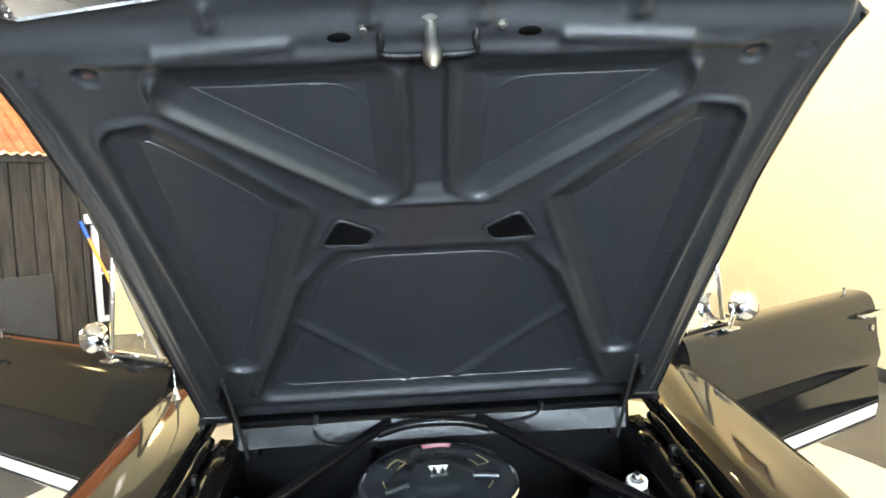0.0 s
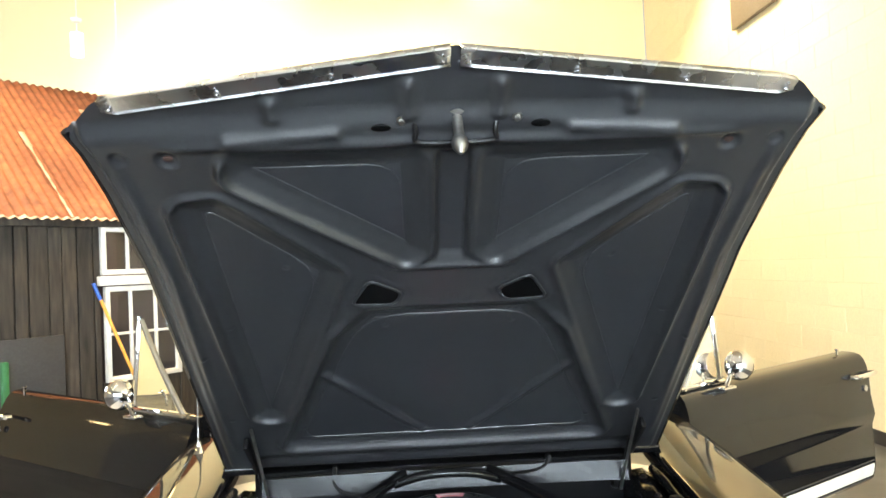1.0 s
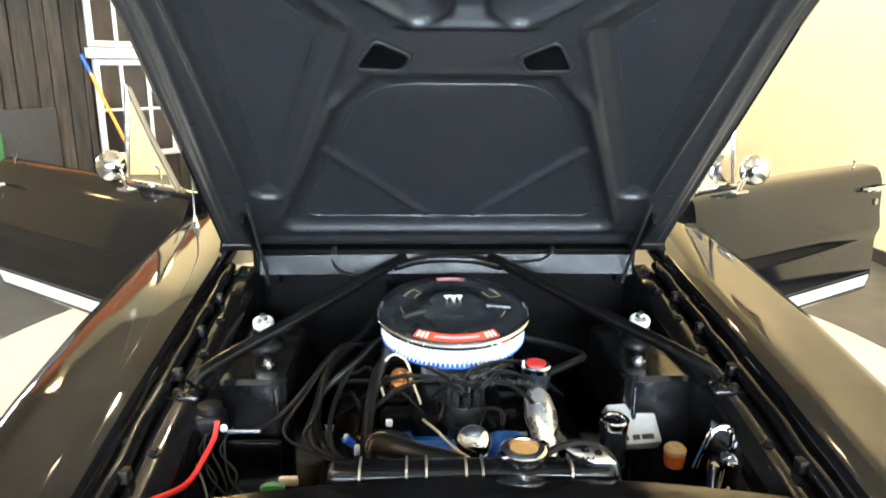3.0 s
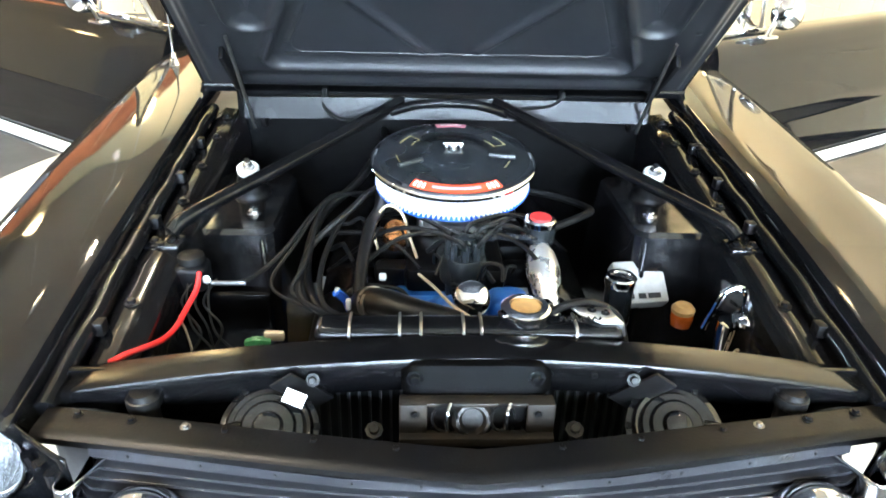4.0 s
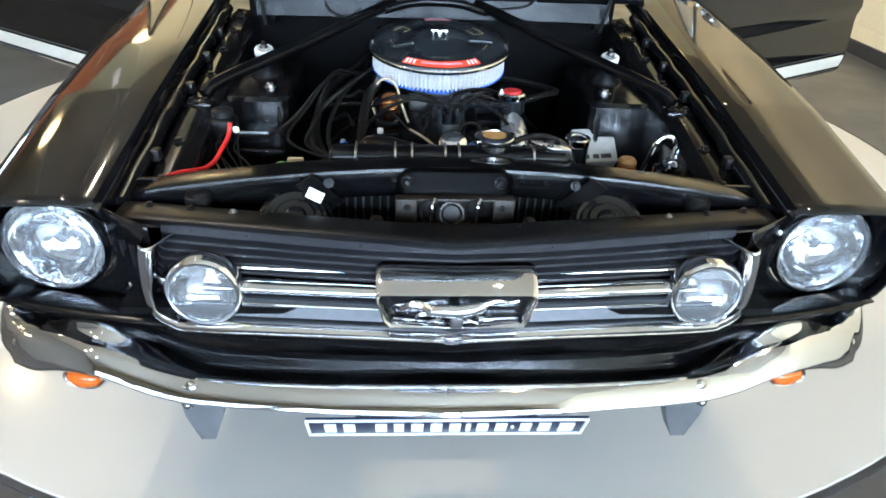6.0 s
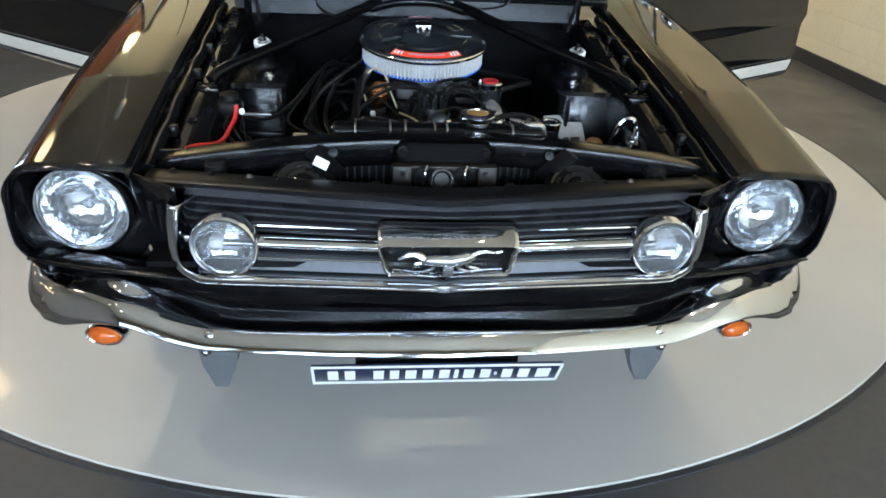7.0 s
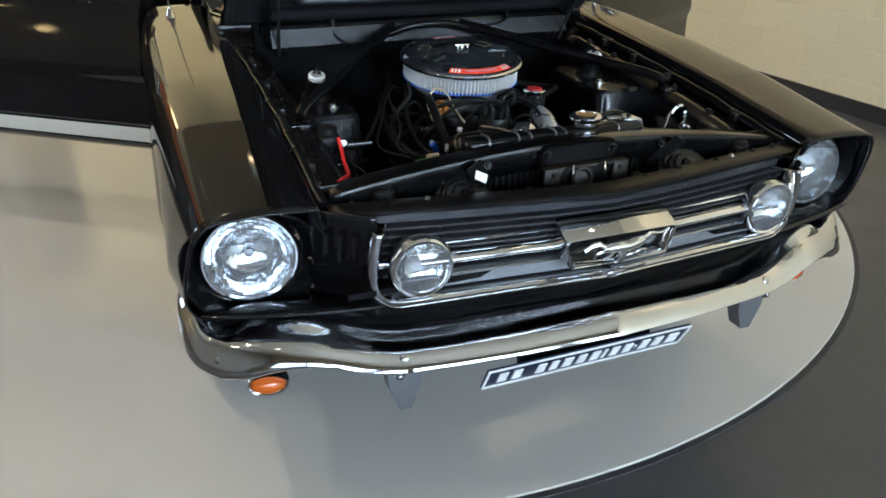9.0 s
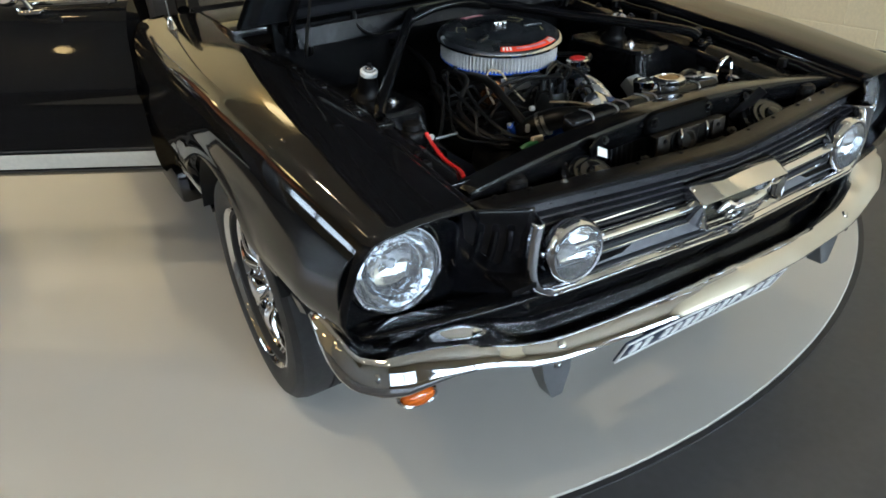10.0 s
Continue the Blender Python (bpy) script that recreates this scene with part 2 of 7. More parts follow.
def lamp_glass():
    """Clear pressed glass: mostly see-through, with a glossy fluted face."""
    mat = bpy.data.materials.new("fluted_lamp_glass")
    mat.use_nodes = True
    nt = mat.node_tree
    nt.nodes.remove(nt.nodes["Principled BSDF"])
    clear, gloss, mix = nt.nodes.new("ShaderNodeBsdfTransparent"), nt.nodes.new("ShaderNodeBsdfGlossy"), nt.nodes.new("ShaderNodeMixShader")
    clear.inputs[0].default_value = (0.93, 0.95, 0.96, 1)
    gloss.inputs["Roughness"].default_value = 0.07
    coords, mapping, wave, bp, fres = (nt.nodes.new("ShaderNode" + k) for k in ("TexCoord", "Mapping", "TexWave", "Bump", "Fresnel"))
    wave.wave_type, wave.bands_direction = "BANDS", "X"
    wave.inputs["Scale"].default_value, wave.inputs["Distortion"].default_value = 75, 1.5
    bp.inputs["Strength"].default_value, bp.inputs["Distance"].default_value = 0.45, 0.0015
    fres.inputs[0].default_value = 1.5
    L = nt.links.new
    L(coords.outputs["Object"], mapping.inputs[0]), L(mapping.outputs[0], wave.inputs["Vector"]), L(wave.outputs["Fac"], bp.inputs["Height"]), L(bp.outputs[0], gloss.inputs["Normal"])
    frost, blend = nt.nodes.new("ShaderNodeBsdfDiffuse"), nt.nodes.new("ShaderNodeMixShader")
    frost.inputs[0].default_value = (0.85, 0.87, 0.9, 1)
    flutes = nt.nodes.new("ShaderNodeMapRange")
    flutes.inputs[1].default_value, flutes.inputs[2].default_value, flutes.inputs[3].default_value, flutes.inputs[4].default_value = 0.0, 1.0, 0.04, 0.16
    L(wave.outputs["Fac"], flutes.inputs[0]), L(flutes.outputs[0], blend.inputs[0]), L(clear.outputs[0], blend.inputs[1]), L(frost.outputs[0], blend.inputs[2])
    L(fres.outputs[0], mix.inputs[0]), L(blend.outputs[0], mix.inputs[1]), L(gloss.outputs[0], mix.inputs[2]), L(mix.outputs[0], nt.nodes["Material Output"].inputs[0])
    return mat


LENS = lamp_glass()

# ---- mesh helpers ----


def link_mesh(name, verts, faces, mat, parent=None, smooth=True, solid=0.0, label=""):
    me = bpy.data.meshes.new(name)
    me.from_pydata([tuple(v) for v in verts], [], [tuple(f) for f in faces])
    me.materials.append(mat)
    if smooth:
        me.shade_smooth()
    ob = new(name, me)
    ob.parent = parent
    if solid:
        mod = ob.modifiers.new("thickness", "SOLIDIFY")
        mod.thickness, mod.offset = solid, 0
    if label:
        tagged(ob, label)
    return ob


def part(name, bm, mat, parent=None, label="", smooth=40):
    me = bpy.data.meshes.new(name)
    bmesh.ops.recalc_face_normals(bm, faces=bm.faces)
    bm.to_mesh(me)
    bm.free()
    me.materials.append(mat)
    if smooth:
        me.shade_smooth()
        me.set_sharp_from_angle(angle=radians(smooth))
    ob = new(name, me)
    ob.parent = parent
    if label:
        tagged(ob, label)
    return ob


def thing(name, label, category, group="", kind="", at=(0, 0, 0)):
    ob = new(name)
    ob.location = at
    ob.empty_display_size = 0.1
    return tagged(ob, label, category, group, kind)


def add_box(bm, centre, size, bevel=0.0, m=None, seg=2):
    r = bmesh.ops.create_cube(bm, size=1)
    vs = r["verts"]
    bmesh.ops.scale(bm, vec=size, verts=vs)
    if bevel:
        es = list({e for v in vs for e in v.link_edges})
        out = bmesh.ops.bevel(bm, geom=es, offset=bevel, segments=seg, affect="EDGES", profile=0.5)
        vs = list({v for f in out["faces"] for v in f.verts} | {v for v in vs if v.is_valid})
    bmesh.ops.translate(bm, vec=centre, verts=vs)
    if m is not None:
        bmesh.ops.transform(bm, matrix=m, verts=vs)
    return vs


def box(centre, size, bevel=0.0, m=None, seg=2):
    bm = bmesh.new()
    add_box(bm, centre, size, bevel, m, seg)
    return bm


def add_grid(bm, rings, close_u=False, close_v=False, caps=False):
    """Faces between rings of points, all of the same length."""
    rows = [[bm.verts.new(p) for p in ring] for ring in rings]
    n = len(rows[0])
    for i in range(len(rows) - (0 if close_u else 1)):
        a, b = rows[i], rows[(i + 1) % len(rows)]
        for j in range(n - (0 if close_v else 1)):
            k = (j + 1) % n
            bm.faces.new((a[j], a[k], b[k], b[j]))
    if caps:
        bm.faces.new(rows[0][::-1])
        bm.faces.new(rows[-1])
    return rows


def lathe(profile, n=32, m=None, bm=None, hollow=False):
    """Turns (radius, height) points round z; hollow leaves wide ends open."""
    bm = bm or bmesh.new()
    rings = []
    for r, h in profile:
        ring = [Vector((max(r, 1e-4) * math.cos(2 * math.pi * i / n), max(r, 1e-4) * math.sin(2 * math.pi * i / n), h)) for i in range(n)]
        rings.append([m @ p for p in ring] if m is not None else ring)
    add_grid(bm, rings, close_v=True, caps=not hollow)
    return bm


def smooth_line(points, steps=6):
    """A Catmull-Rom line through the points."""
    P = [Vector(p) for p in points]
    P = [2 * P[0] - P[1]] + P + [2 * P[-1] - P[-2]]
    out = []
    for i in range(1, len(P) - 2):
        a, b, c, d = P[i - 1], P[i], P[i + 1], P[i + 2]
        for s in range(steps):
            t = s / steps
            out.append(0.5 * ((2 * b) + (c - a) * t + (2 * a - 5 * b + 4 * c - d) * t * t + (3 * b - a - 3 * c + d) * t ** 3))
    out.append(P[-2])
    return out


def add_tube(bm, line, radius, n=8):
    line = [Vector(p) for p in line]
    rings, side = [], None
    for i, p in enumerate(line):
        way = (line[min(i + 1, len(line) - 1)] - line[max(i - 1, 0)]).normalized()
        if side is None:
            side = way.orthogonal().normalized()
        side = (side - way * side.dot(way)).normalized()
        up = way.cross(side)
        r = radius(i / (len(line) - 1)) if callable(radius) else radius
        rings.append([p + r * (math.cos(2 * math.pi * k / n) * side + math.sin(2 * math.pi * k / n) * up) for k in range(n)])
    add_grid(bm, rings, close_v=True, caps=True)
    return bm


def tube(points, radius, n=8, steps=6):
    return add_tube(bmesh.new(), smooth_line(points, steps) if steps > 1 else points, radius, n)


def interp(x, xs, ys):
    return float(np.interp(x, xs, ys))


def aim(centre, way):
    """A pose at centre whose z axis points along way."""
    return Matrix.Translation(centre) @ Vector(way).to_track_quat("Z", "Y").to_matrix().to_4x4()


BOLTS = {}


def bolt(at, way, r, parent, mat=None, name="bolt"):
    mat = mat or BAYDULL
    key = (round(r, 4), mat.name)
    if key not in BOLTS:
        bm = lathe([(r * 1.7, 0), (r * 1.7, r * 0.3), (r, r * 0.35), (r, r * 1.1), (r * 0.8, r * 1.25), (0, r * 1.25)], 8)
        me = bpy.data.meshes.new("bolt")
        bm.to_mesh(me)
        bm.free()
        me.materials.append(mat)
        BOLTS[key] = me
    ob = new(name, BOLTS[key])
    ob.matrix_world = aim(at, way)
    ob.parent = parent
    return ob


# ---- the room ----


def slab(name, centre, size, mat, label, category):
    ob = part(name, box(centre, size), mat, smooth=0)
    return tagged(ob, label, category, kind="structure")


slab("floor", ((ROOM_W + ROOM_E) / 2, (ROOM_S + ROOM_N) / 2, -0.16), (ROOM_E - ROOM_W, ROOM_N - ROOM_S, 0.3), FLOOR, "dark grey smooth showroom floor round the turntable", "floor")
slab("ceiling", ((ROOM_W + ROOM_E) / 2, (ROOM_S + ROOM_N) / 2, ROOM_H + 0.1), (ROOM_E - ROOM_W, ROOM_N - ROOM_S, 0.2), CEIL, "cream painted showroom ceiling", "ceiling")
slab("wall_north", ((ROOM_W + ROOM_E) / 2, ROOM_N + 0.1, ROOM_H / 2), (ROOM_E - ROOM_W, 0.2, ROOM_H), WALL, "cream yellow painted back wall of the showroom", "wall")
slab("wall_west", (ROOM_W - 0.1, (ROOM_S + 2.2) / 2, ROOM_H / 2), (0.2, 2.2 - ROOM_S, ROOM_H), FARWALL, "unseen side wall of the hall, shade put into its colour", "wall")
bm = bmesh.new()
for y0, y1, z0, z1 in ((2.2, 4.8, 0, ROOM_H), (7.8, ROOM_N, 0, ROOM_H), (4.8, 7.8, 0, 1.5), (4.8, 7.8, 2.7, ROOM_H)):
    add_box(bm, (ROOM_W - 0.1, (y0 + y1) / 2, (z0 + z1) / 2), (0.2, y1 - y0, z1 - z0))
tagged(part("wall_northwest", bm, SIDEWALL, smooth=0), "unseen tan side wall beside the shed, dimness put into its colour", "wall", kind="structure")
win = thing("window_5", "wide side window in a dark frame with daylight outside", "window", kind="structure")
bm = bmesh.new()
for y in (4.83, 5.8, 6.8, 7.77):
    add_box(bm, (ROOM_W - 0.1, y, 2.1), (0.08, 0.06, 1.2))
for z in (1.53, 2.67):
    add_box(bm, (ROOM_W - 0.1, 6.3, z), (0.079, 2.88, 0.06))
part("window_frame", bm, SLATE, win, smooth=0)
for y0, y1 in ((4.86, 5.77), (5.83, 6.77), (6.83, 7.74)):
    p = part("pane", box((ROOM_W - 0.1, (y0 + y1) / 2, 2.1), (0.008, y1 - y0, 1.08)), GLASS, win, smooth=0)
    p.visible_shadow = False
wall_east = slab("wall_east", (ROOM_E + 0.11, (ROOM_S + ROOM_N) / 2, ROOM_H / 2), (0.2, ROOM_N - ROOM_S, ROOM_H), MORTAR, "cream painted block wall beside the turntable", "wall")
slab("baseboard", (ROOM_E - 0.012, (ROOM_S + ROOM_N) / 2, 0.04), (0.02, ROOM_N - ROOM_S, 0.1), SLATE, "low dark baseboard along the block wall", "baseboard")

# south wall with four shop windows
bm = bmesh.new()
edges_x = [ROOM_W, -6.7, -4.05, -3.85, -1.2, -1.0, 1.65, 1.85, 3.3, ROOM_E]
for i in (0, 2, 4, 6, 8):
    add_box(bm, ((edges_x[i] + edges_x[i + 1]) / 2, ROOM_S - 0.1, ROOM_H / 2), (edges_x[i + 1] - edges_x[i], 0.2, ROOM_H))
for i in (1, 3, 5, 7):
    cx, w = (edges_x[i] + edges_x[i + 1]) / 2, edges_x[i + 1] - edges_x[i]
    add_box(bm, (cx, ROOM_S - 0.1, 0.45), (w, 0.2, 0.9))
    add_box(bm, (cx, ROOM_S - 0.1, (3.5 + ROOM_H) / 2), (w, 0.2, ROOM_H - 3.5))
tagged(part("wall_south", bm, DIMWALL, smooth=0), "unseen grey beige wall with four tall shop windows, colour dimmed", "wall", kind="structure")
for k, i in enumerate((1, 3, 5, 7)):
    cx, w = (edges_x[i] + edges_x[i + 1]) / 2, edges_x[i + 1] - edges_x[i]
    win = thing("window_%d" % (k + 1), "tall shop window in a dark frame with daylight outside", "window", kind="structure", at=(0, 0, 0))
    bm = bmesh.new()
    for dx in (-w / 2 + 0.03, 0, w / 2 - 0.03):
        add_box(bm, (cx + dx, ROOM_S - 0.1, 2.2), (0.06, 0.08, 2.6))
    for z in (0.93, 2.75, 3.47):
        add_box(bm, (cx, ROOM_S - 0.1, z), (w, 0.079, 0.07))
    part("window_frame", bm, SLATE, win, smooth=0)
    for s in (-1, 1):
        p = part("pane", box((cx + s * w / 4, ROOM_S - 0.1, 2.2), (w / 2 - 0.06, 0.008, 2.5)), GLASS, win, smooth=0)
        p.visible_shadow = False

# turntable, almost flush with the floor
TABLE_C, TABLE_R = (0.037, 2.373), 2.33
table = thing("turntable", "large round light grey turntable set flush in the floor", "turntable", at=(*TABLE_C, 0))
part("disc", lathe([(TABLE_R - 0.004, -0.012), (TABLE_R, -0.008), (TABLE_R, -0.003), (TABLE_R - 0.003, 0), (TABLE_R - 0.3, 0)], 160), TABLE, table)
part("rim", lathe([(TABLE_R + 0.002, -0.0098), (TABLE_R + 0.002, -0.004), (TABLE_R + 0.018, -0.004), (TABLE_R + 0.018, -0.0098)], 160), SLATE, table, "dark rubber edge strip")
bpy.data.objects["rim"].location = (0, 0, 0)

# ---- the car ----
car = thing("car", "black gloss classic coupe on the turntable, bonnet and doors open", "car", at=(0, 2.3, 0))
CAR_M = Matrix.Translation((0, 2.3, 0)).inverted()


def car_part(ob):
    """Hang a part built in room coordinates under the car."""
    ob.parent = car
    ob.matrix_parent_inverse = CAR_M
    return ob


YS = [0.11, 0.5, 0.8, 1.235, 1.62]


def fender_top(y):
    """Inner edge x, z and outer crease x, z of the wing at y."""
    return (interp(y, YS, [0.572, 0.582, 0.592, 0.612, 0.635]), interp(y, YS, [0.782, 0.838, 0.868, 0.902, 0.930]),
            interp(y, YS, [0.785, 0.812, 0.830, 0.843, 0.840]), interp(y, YS, [0.752, 0.803, 0.832, 0.866, 0.892]))


AXLE_Y, ARCH_Z, ARCH_R = 0.87, 0.330, 0.382


def fender(s):
    ys = sorted(set(list(np.linspace(0.11, 1.62, 56)) + [AXLE_Y - ARCH_R + 0.001, AXLE_Y + ARCH_R - 0.001, AXLE_Y - ARCH_R * 0.97, AXLE_Y + ARCH_R * 0.97]))
    rings = []
    for y in ys:
        xi, zi, xc, zc = fender_top(y)
        d = y - AXLE_Y
        low = interp(y, [0.11, 0.3, 0.49, 1.25, 1.62], [0.53, 0.50, 0.46, 0.41, 0.42])
        arch = abs(d) < ARCH_R
        if arch:
            low = max(low, ARCH_Z + math.sqrt(ARCH_R ** 2 - d * d))
        flare = 0.006 if arch else 0.0
        belly = interp(y, [0.11, 0.3, 0.8, 1.62], [0.813, 0.840, 0.850, 0.856])
        prof = [(xi - 0.012, zi - 0.035), (xi - 0.002, zi - 0.012), (xi, zi - 0.003), (xi + 0.006, zi), (xi + 0.06, zi + 0.003), ((xi + xc) / 2, zi * 0.97 + zc * 0.03 + 0.004),
                (xc - 0.05, zi * 0.88 + zc * 0.12 + 0.003), (xc - 0.024, zi * 0.70 + zc * 0.30 + 0.002), (xc - 0.006, zi * 0.14 + zc * 0.86), (xc + 0.006, zc - 0.022)]
        z0 = zc - 0.022
        for k in range(1, 11):
            f = k / 10
            z = z0 + (low - z0) * f
            zz = (z - 0.60) / 0.28
            x = belly - 0.085 * (0.60 - z) / 0.28 - 0.012 * math.sin(math.pi * min(1, (0.60 - z) / 0.2)) if z < 0.60 else belly + (xc + 0.006 - belly) * ((z - 0.60) / max(z0 - 0.60, 0.01)) ** 1.6
            prof.append((x + (flare * (1.0 if k == 10 else 0.75 if k == 9 else 0.3 if k == 8 else 0)), z))
        prof.append((prof[-1][0] - 0.02, low + 0.003))
        shear = 0.30 * max(0.0, 1 - (y - 0.11) / 0.35)
        rings.append([(s * x, y + shear * max(0.0, zi - z), z) for x, z in prof])
    bm = bmesh.new()
    add_grid(bm, rings)
    ob = car_part(part("fender", bm, PAINT, smooth=60))
    mod = ob.modifiers.new("thickness", "SOLIDIFY")
    mod.thickness, mod.offset = 0.004, 1 if s > 0 else 1
    return ob


fenders = {s: fender(s) for s in (-1, 1)}


def inner_wing(s):
    """Dark rail along the wing's edge and the apron below it."""
    rings = []
    for y in np.linspace(0.16, 1.24, 20):
        xi, zi, _, _ = fender_top(y)
        wob = 0.004 * math.sin(y * 40)
        rings.append([(s * (xi - 0.004), y, zi - 0.03), (s * (xi - 0.012), y, zi - 0.052), (s * (xi - 0.03), y, zi - 0.052 + wob), (s * (xi - 0.045), y, zi - 0.042), (s * (xi - 0.075), y, zi - 0.046),
                      (s * (xi - 0.10), y, zi - 0.058), (s * (xi - 0.108), y, zi - 0.09), (s * (xi - 0.10), y, 0.58), (s * (xi - 0.06), y, 0.46 if y < 0.5 else 0.32)])
    bm = bmesh.new()
    add_grid(bm, rings)
    ob = car_part(part("inner_wing", bm, WING, smooth=50))
    mod = ob.modifiers.new("thickness", "SOLIDIFY")
    mod.thickness, mod.offset = 0.003, 0
    # bolts along the rail
    for y in (0.24, 0.40, 0.56, 0.72, 0.88, 1.04, 1.17):
        xi, zi, _, _ = fender_top(y)
        bolt((s * (xi - 0.06), y, zi - 0.043), (0, 0, 1), 0.007, ob)
    # rubber buffer strip under the edge
    pts = [(s * (fender_top(y)[0] - 0.022 + 0.0015 * math.sin(y * 31)), y, fender_top(y)[1] - 0.030 + 0.001 * math.sin(y * 47)) for y in np.linspace(0.17, 1.20, 40)]
    part("buffer_strip", tube(pts, 0.0145, 10, 2), STRIP, ob, "shiny black rubber strip along the wing edge")
    for y in (0.33, 0.62, 0.80, 0.98):
        xi, zi, _, _ = fender_top(y)
        part("clip", box((s * (xi - 0.036), y, zi - 0.030), (0.020, 0.022, 0.022), 0.003), BAYDULL, ob)
    return ob


inner = {s: inner_wing(s) for s in (-1, 1)}


# -- bonnet: pressed inner frame over a smooth skin, swung up on its rear hinges --
HO, HANG = Vector((0, 1.235, 0.93)), math.atan2(0.76, 0.963)
HOOD_M = Matrix(((1, 0, 0, HO.x), (0, -math.cos(HANG), -math.sin(HANG), HO.y), (0, math.sin(HANG), -math.cos(HANG), HO.z), (0, 0, 0, 1)))


def hood_half(u):
    return interp(u, [0, 0.5, 0.9, 1.1, 1.18, 1.227], [0.612, 0.578, 0.55, 0.553, 0.56, 0.572])


def hood_front(a):
    return interp(abs(a), [0, 0.86, 0.90, 0.95, 1.0], [1.358, 1.291, 1.276, 1.248, 1.222])


def poly_distance(X, Y, pts):
    """Signed distance to a polygon, negative inside."""
    d = np.full(X.shape, 1e9)
    inside = np.zeros(X.shape, bool)
    n = len(pts)
    for i in range(n):
        (ax, ay), (bx, by) = pts[i], pts[(i + 1) % n]
        ex, ey = bx - ax, by - ay
        t = np.clip(((X - ax) * ex + (Y - ay) * ey) / (ex * ex + ey * ey), 0, 1)
        d = np.minimum(d, np.hypot(X - ax - t * ex, Y - ay - t * ey))
        cross = ((ay > Y) != (by > Y)) & (X < (bx - ax) * (Y - ay) / ((by - ay) or 1e-9) + ax)
        inside ^= cross
    return np.where(inside, -d, d)


def seg_distance(X, Y, a, b):
    ex, ey = b[0] - a[0], b[1] - a[1]
    t = np.clip(((X - a[0]) * ex + (Y - a[1]) * ey) / (ex * ex + ey * ey), 0, 1)
    return np.hypot(X - a[0] - t * ex, Y - a[1] - t * ey)


def sstep(a, b, x):
    t = np.clip((x - a) / (b - a), 0, 1)
    return t * t * (3 - 2 * t)


def inset(pts, r):
    """A convex polygon drawn in by r."""
    n = len(pts)
    area = sum(pts[k][0] * pts[(k + 1) % n][1] - pts[(k + 1) % n][0] * pts[k][1] for k in range(n))
    sg = 1 if area > 0 else -1
    lines = []
    for k in range(n):
        (ax, ay), (bx, by) = pts[k], pts[(k + 1) % n]
        ln = math.hypot(bx - ax, by - ay)
        nx, ny = -sg * (by - ay) / ln, sg * (bx - ax) / ln
        lines.append((nx, ny, nx * ax + ny * ay + r))
    out = []
    for k in range(n):
        (a, b, c), (d, e, f) = lines[k - 1], lines[k]
        det = a * e - b * d
        out.append(((c * e - b * f) / det, (a * f - c * d) / det))
    return out


# rounded pockets between the ribs: wing pocket, front pocket, rear pocket
ROUND = 0.032
POCKETS = [inset([(0.452, 1.09), (0.378, 1.098), (0.195, 0.895), (0.392, 0.33), (0.462, 0.33)], ROUND), inset([(0.345, 1.190), (0.042, 1.190), (0.042, 0.93), (0.085, 0.915), (0.355, 1.135)], ROUND)]
LOWER = inset([(-0.43, 0.158), (0.43, 0.158), (0.238, 0.685), (0.165, 0.778), (-0.165, 0.778), (-0.238, 0.685)], ROUND)
HOLE = inset([(0.190, 0.793), (0.152, 0.866), (0.090, 0.826), (0.108, 0.789)], 0.008)


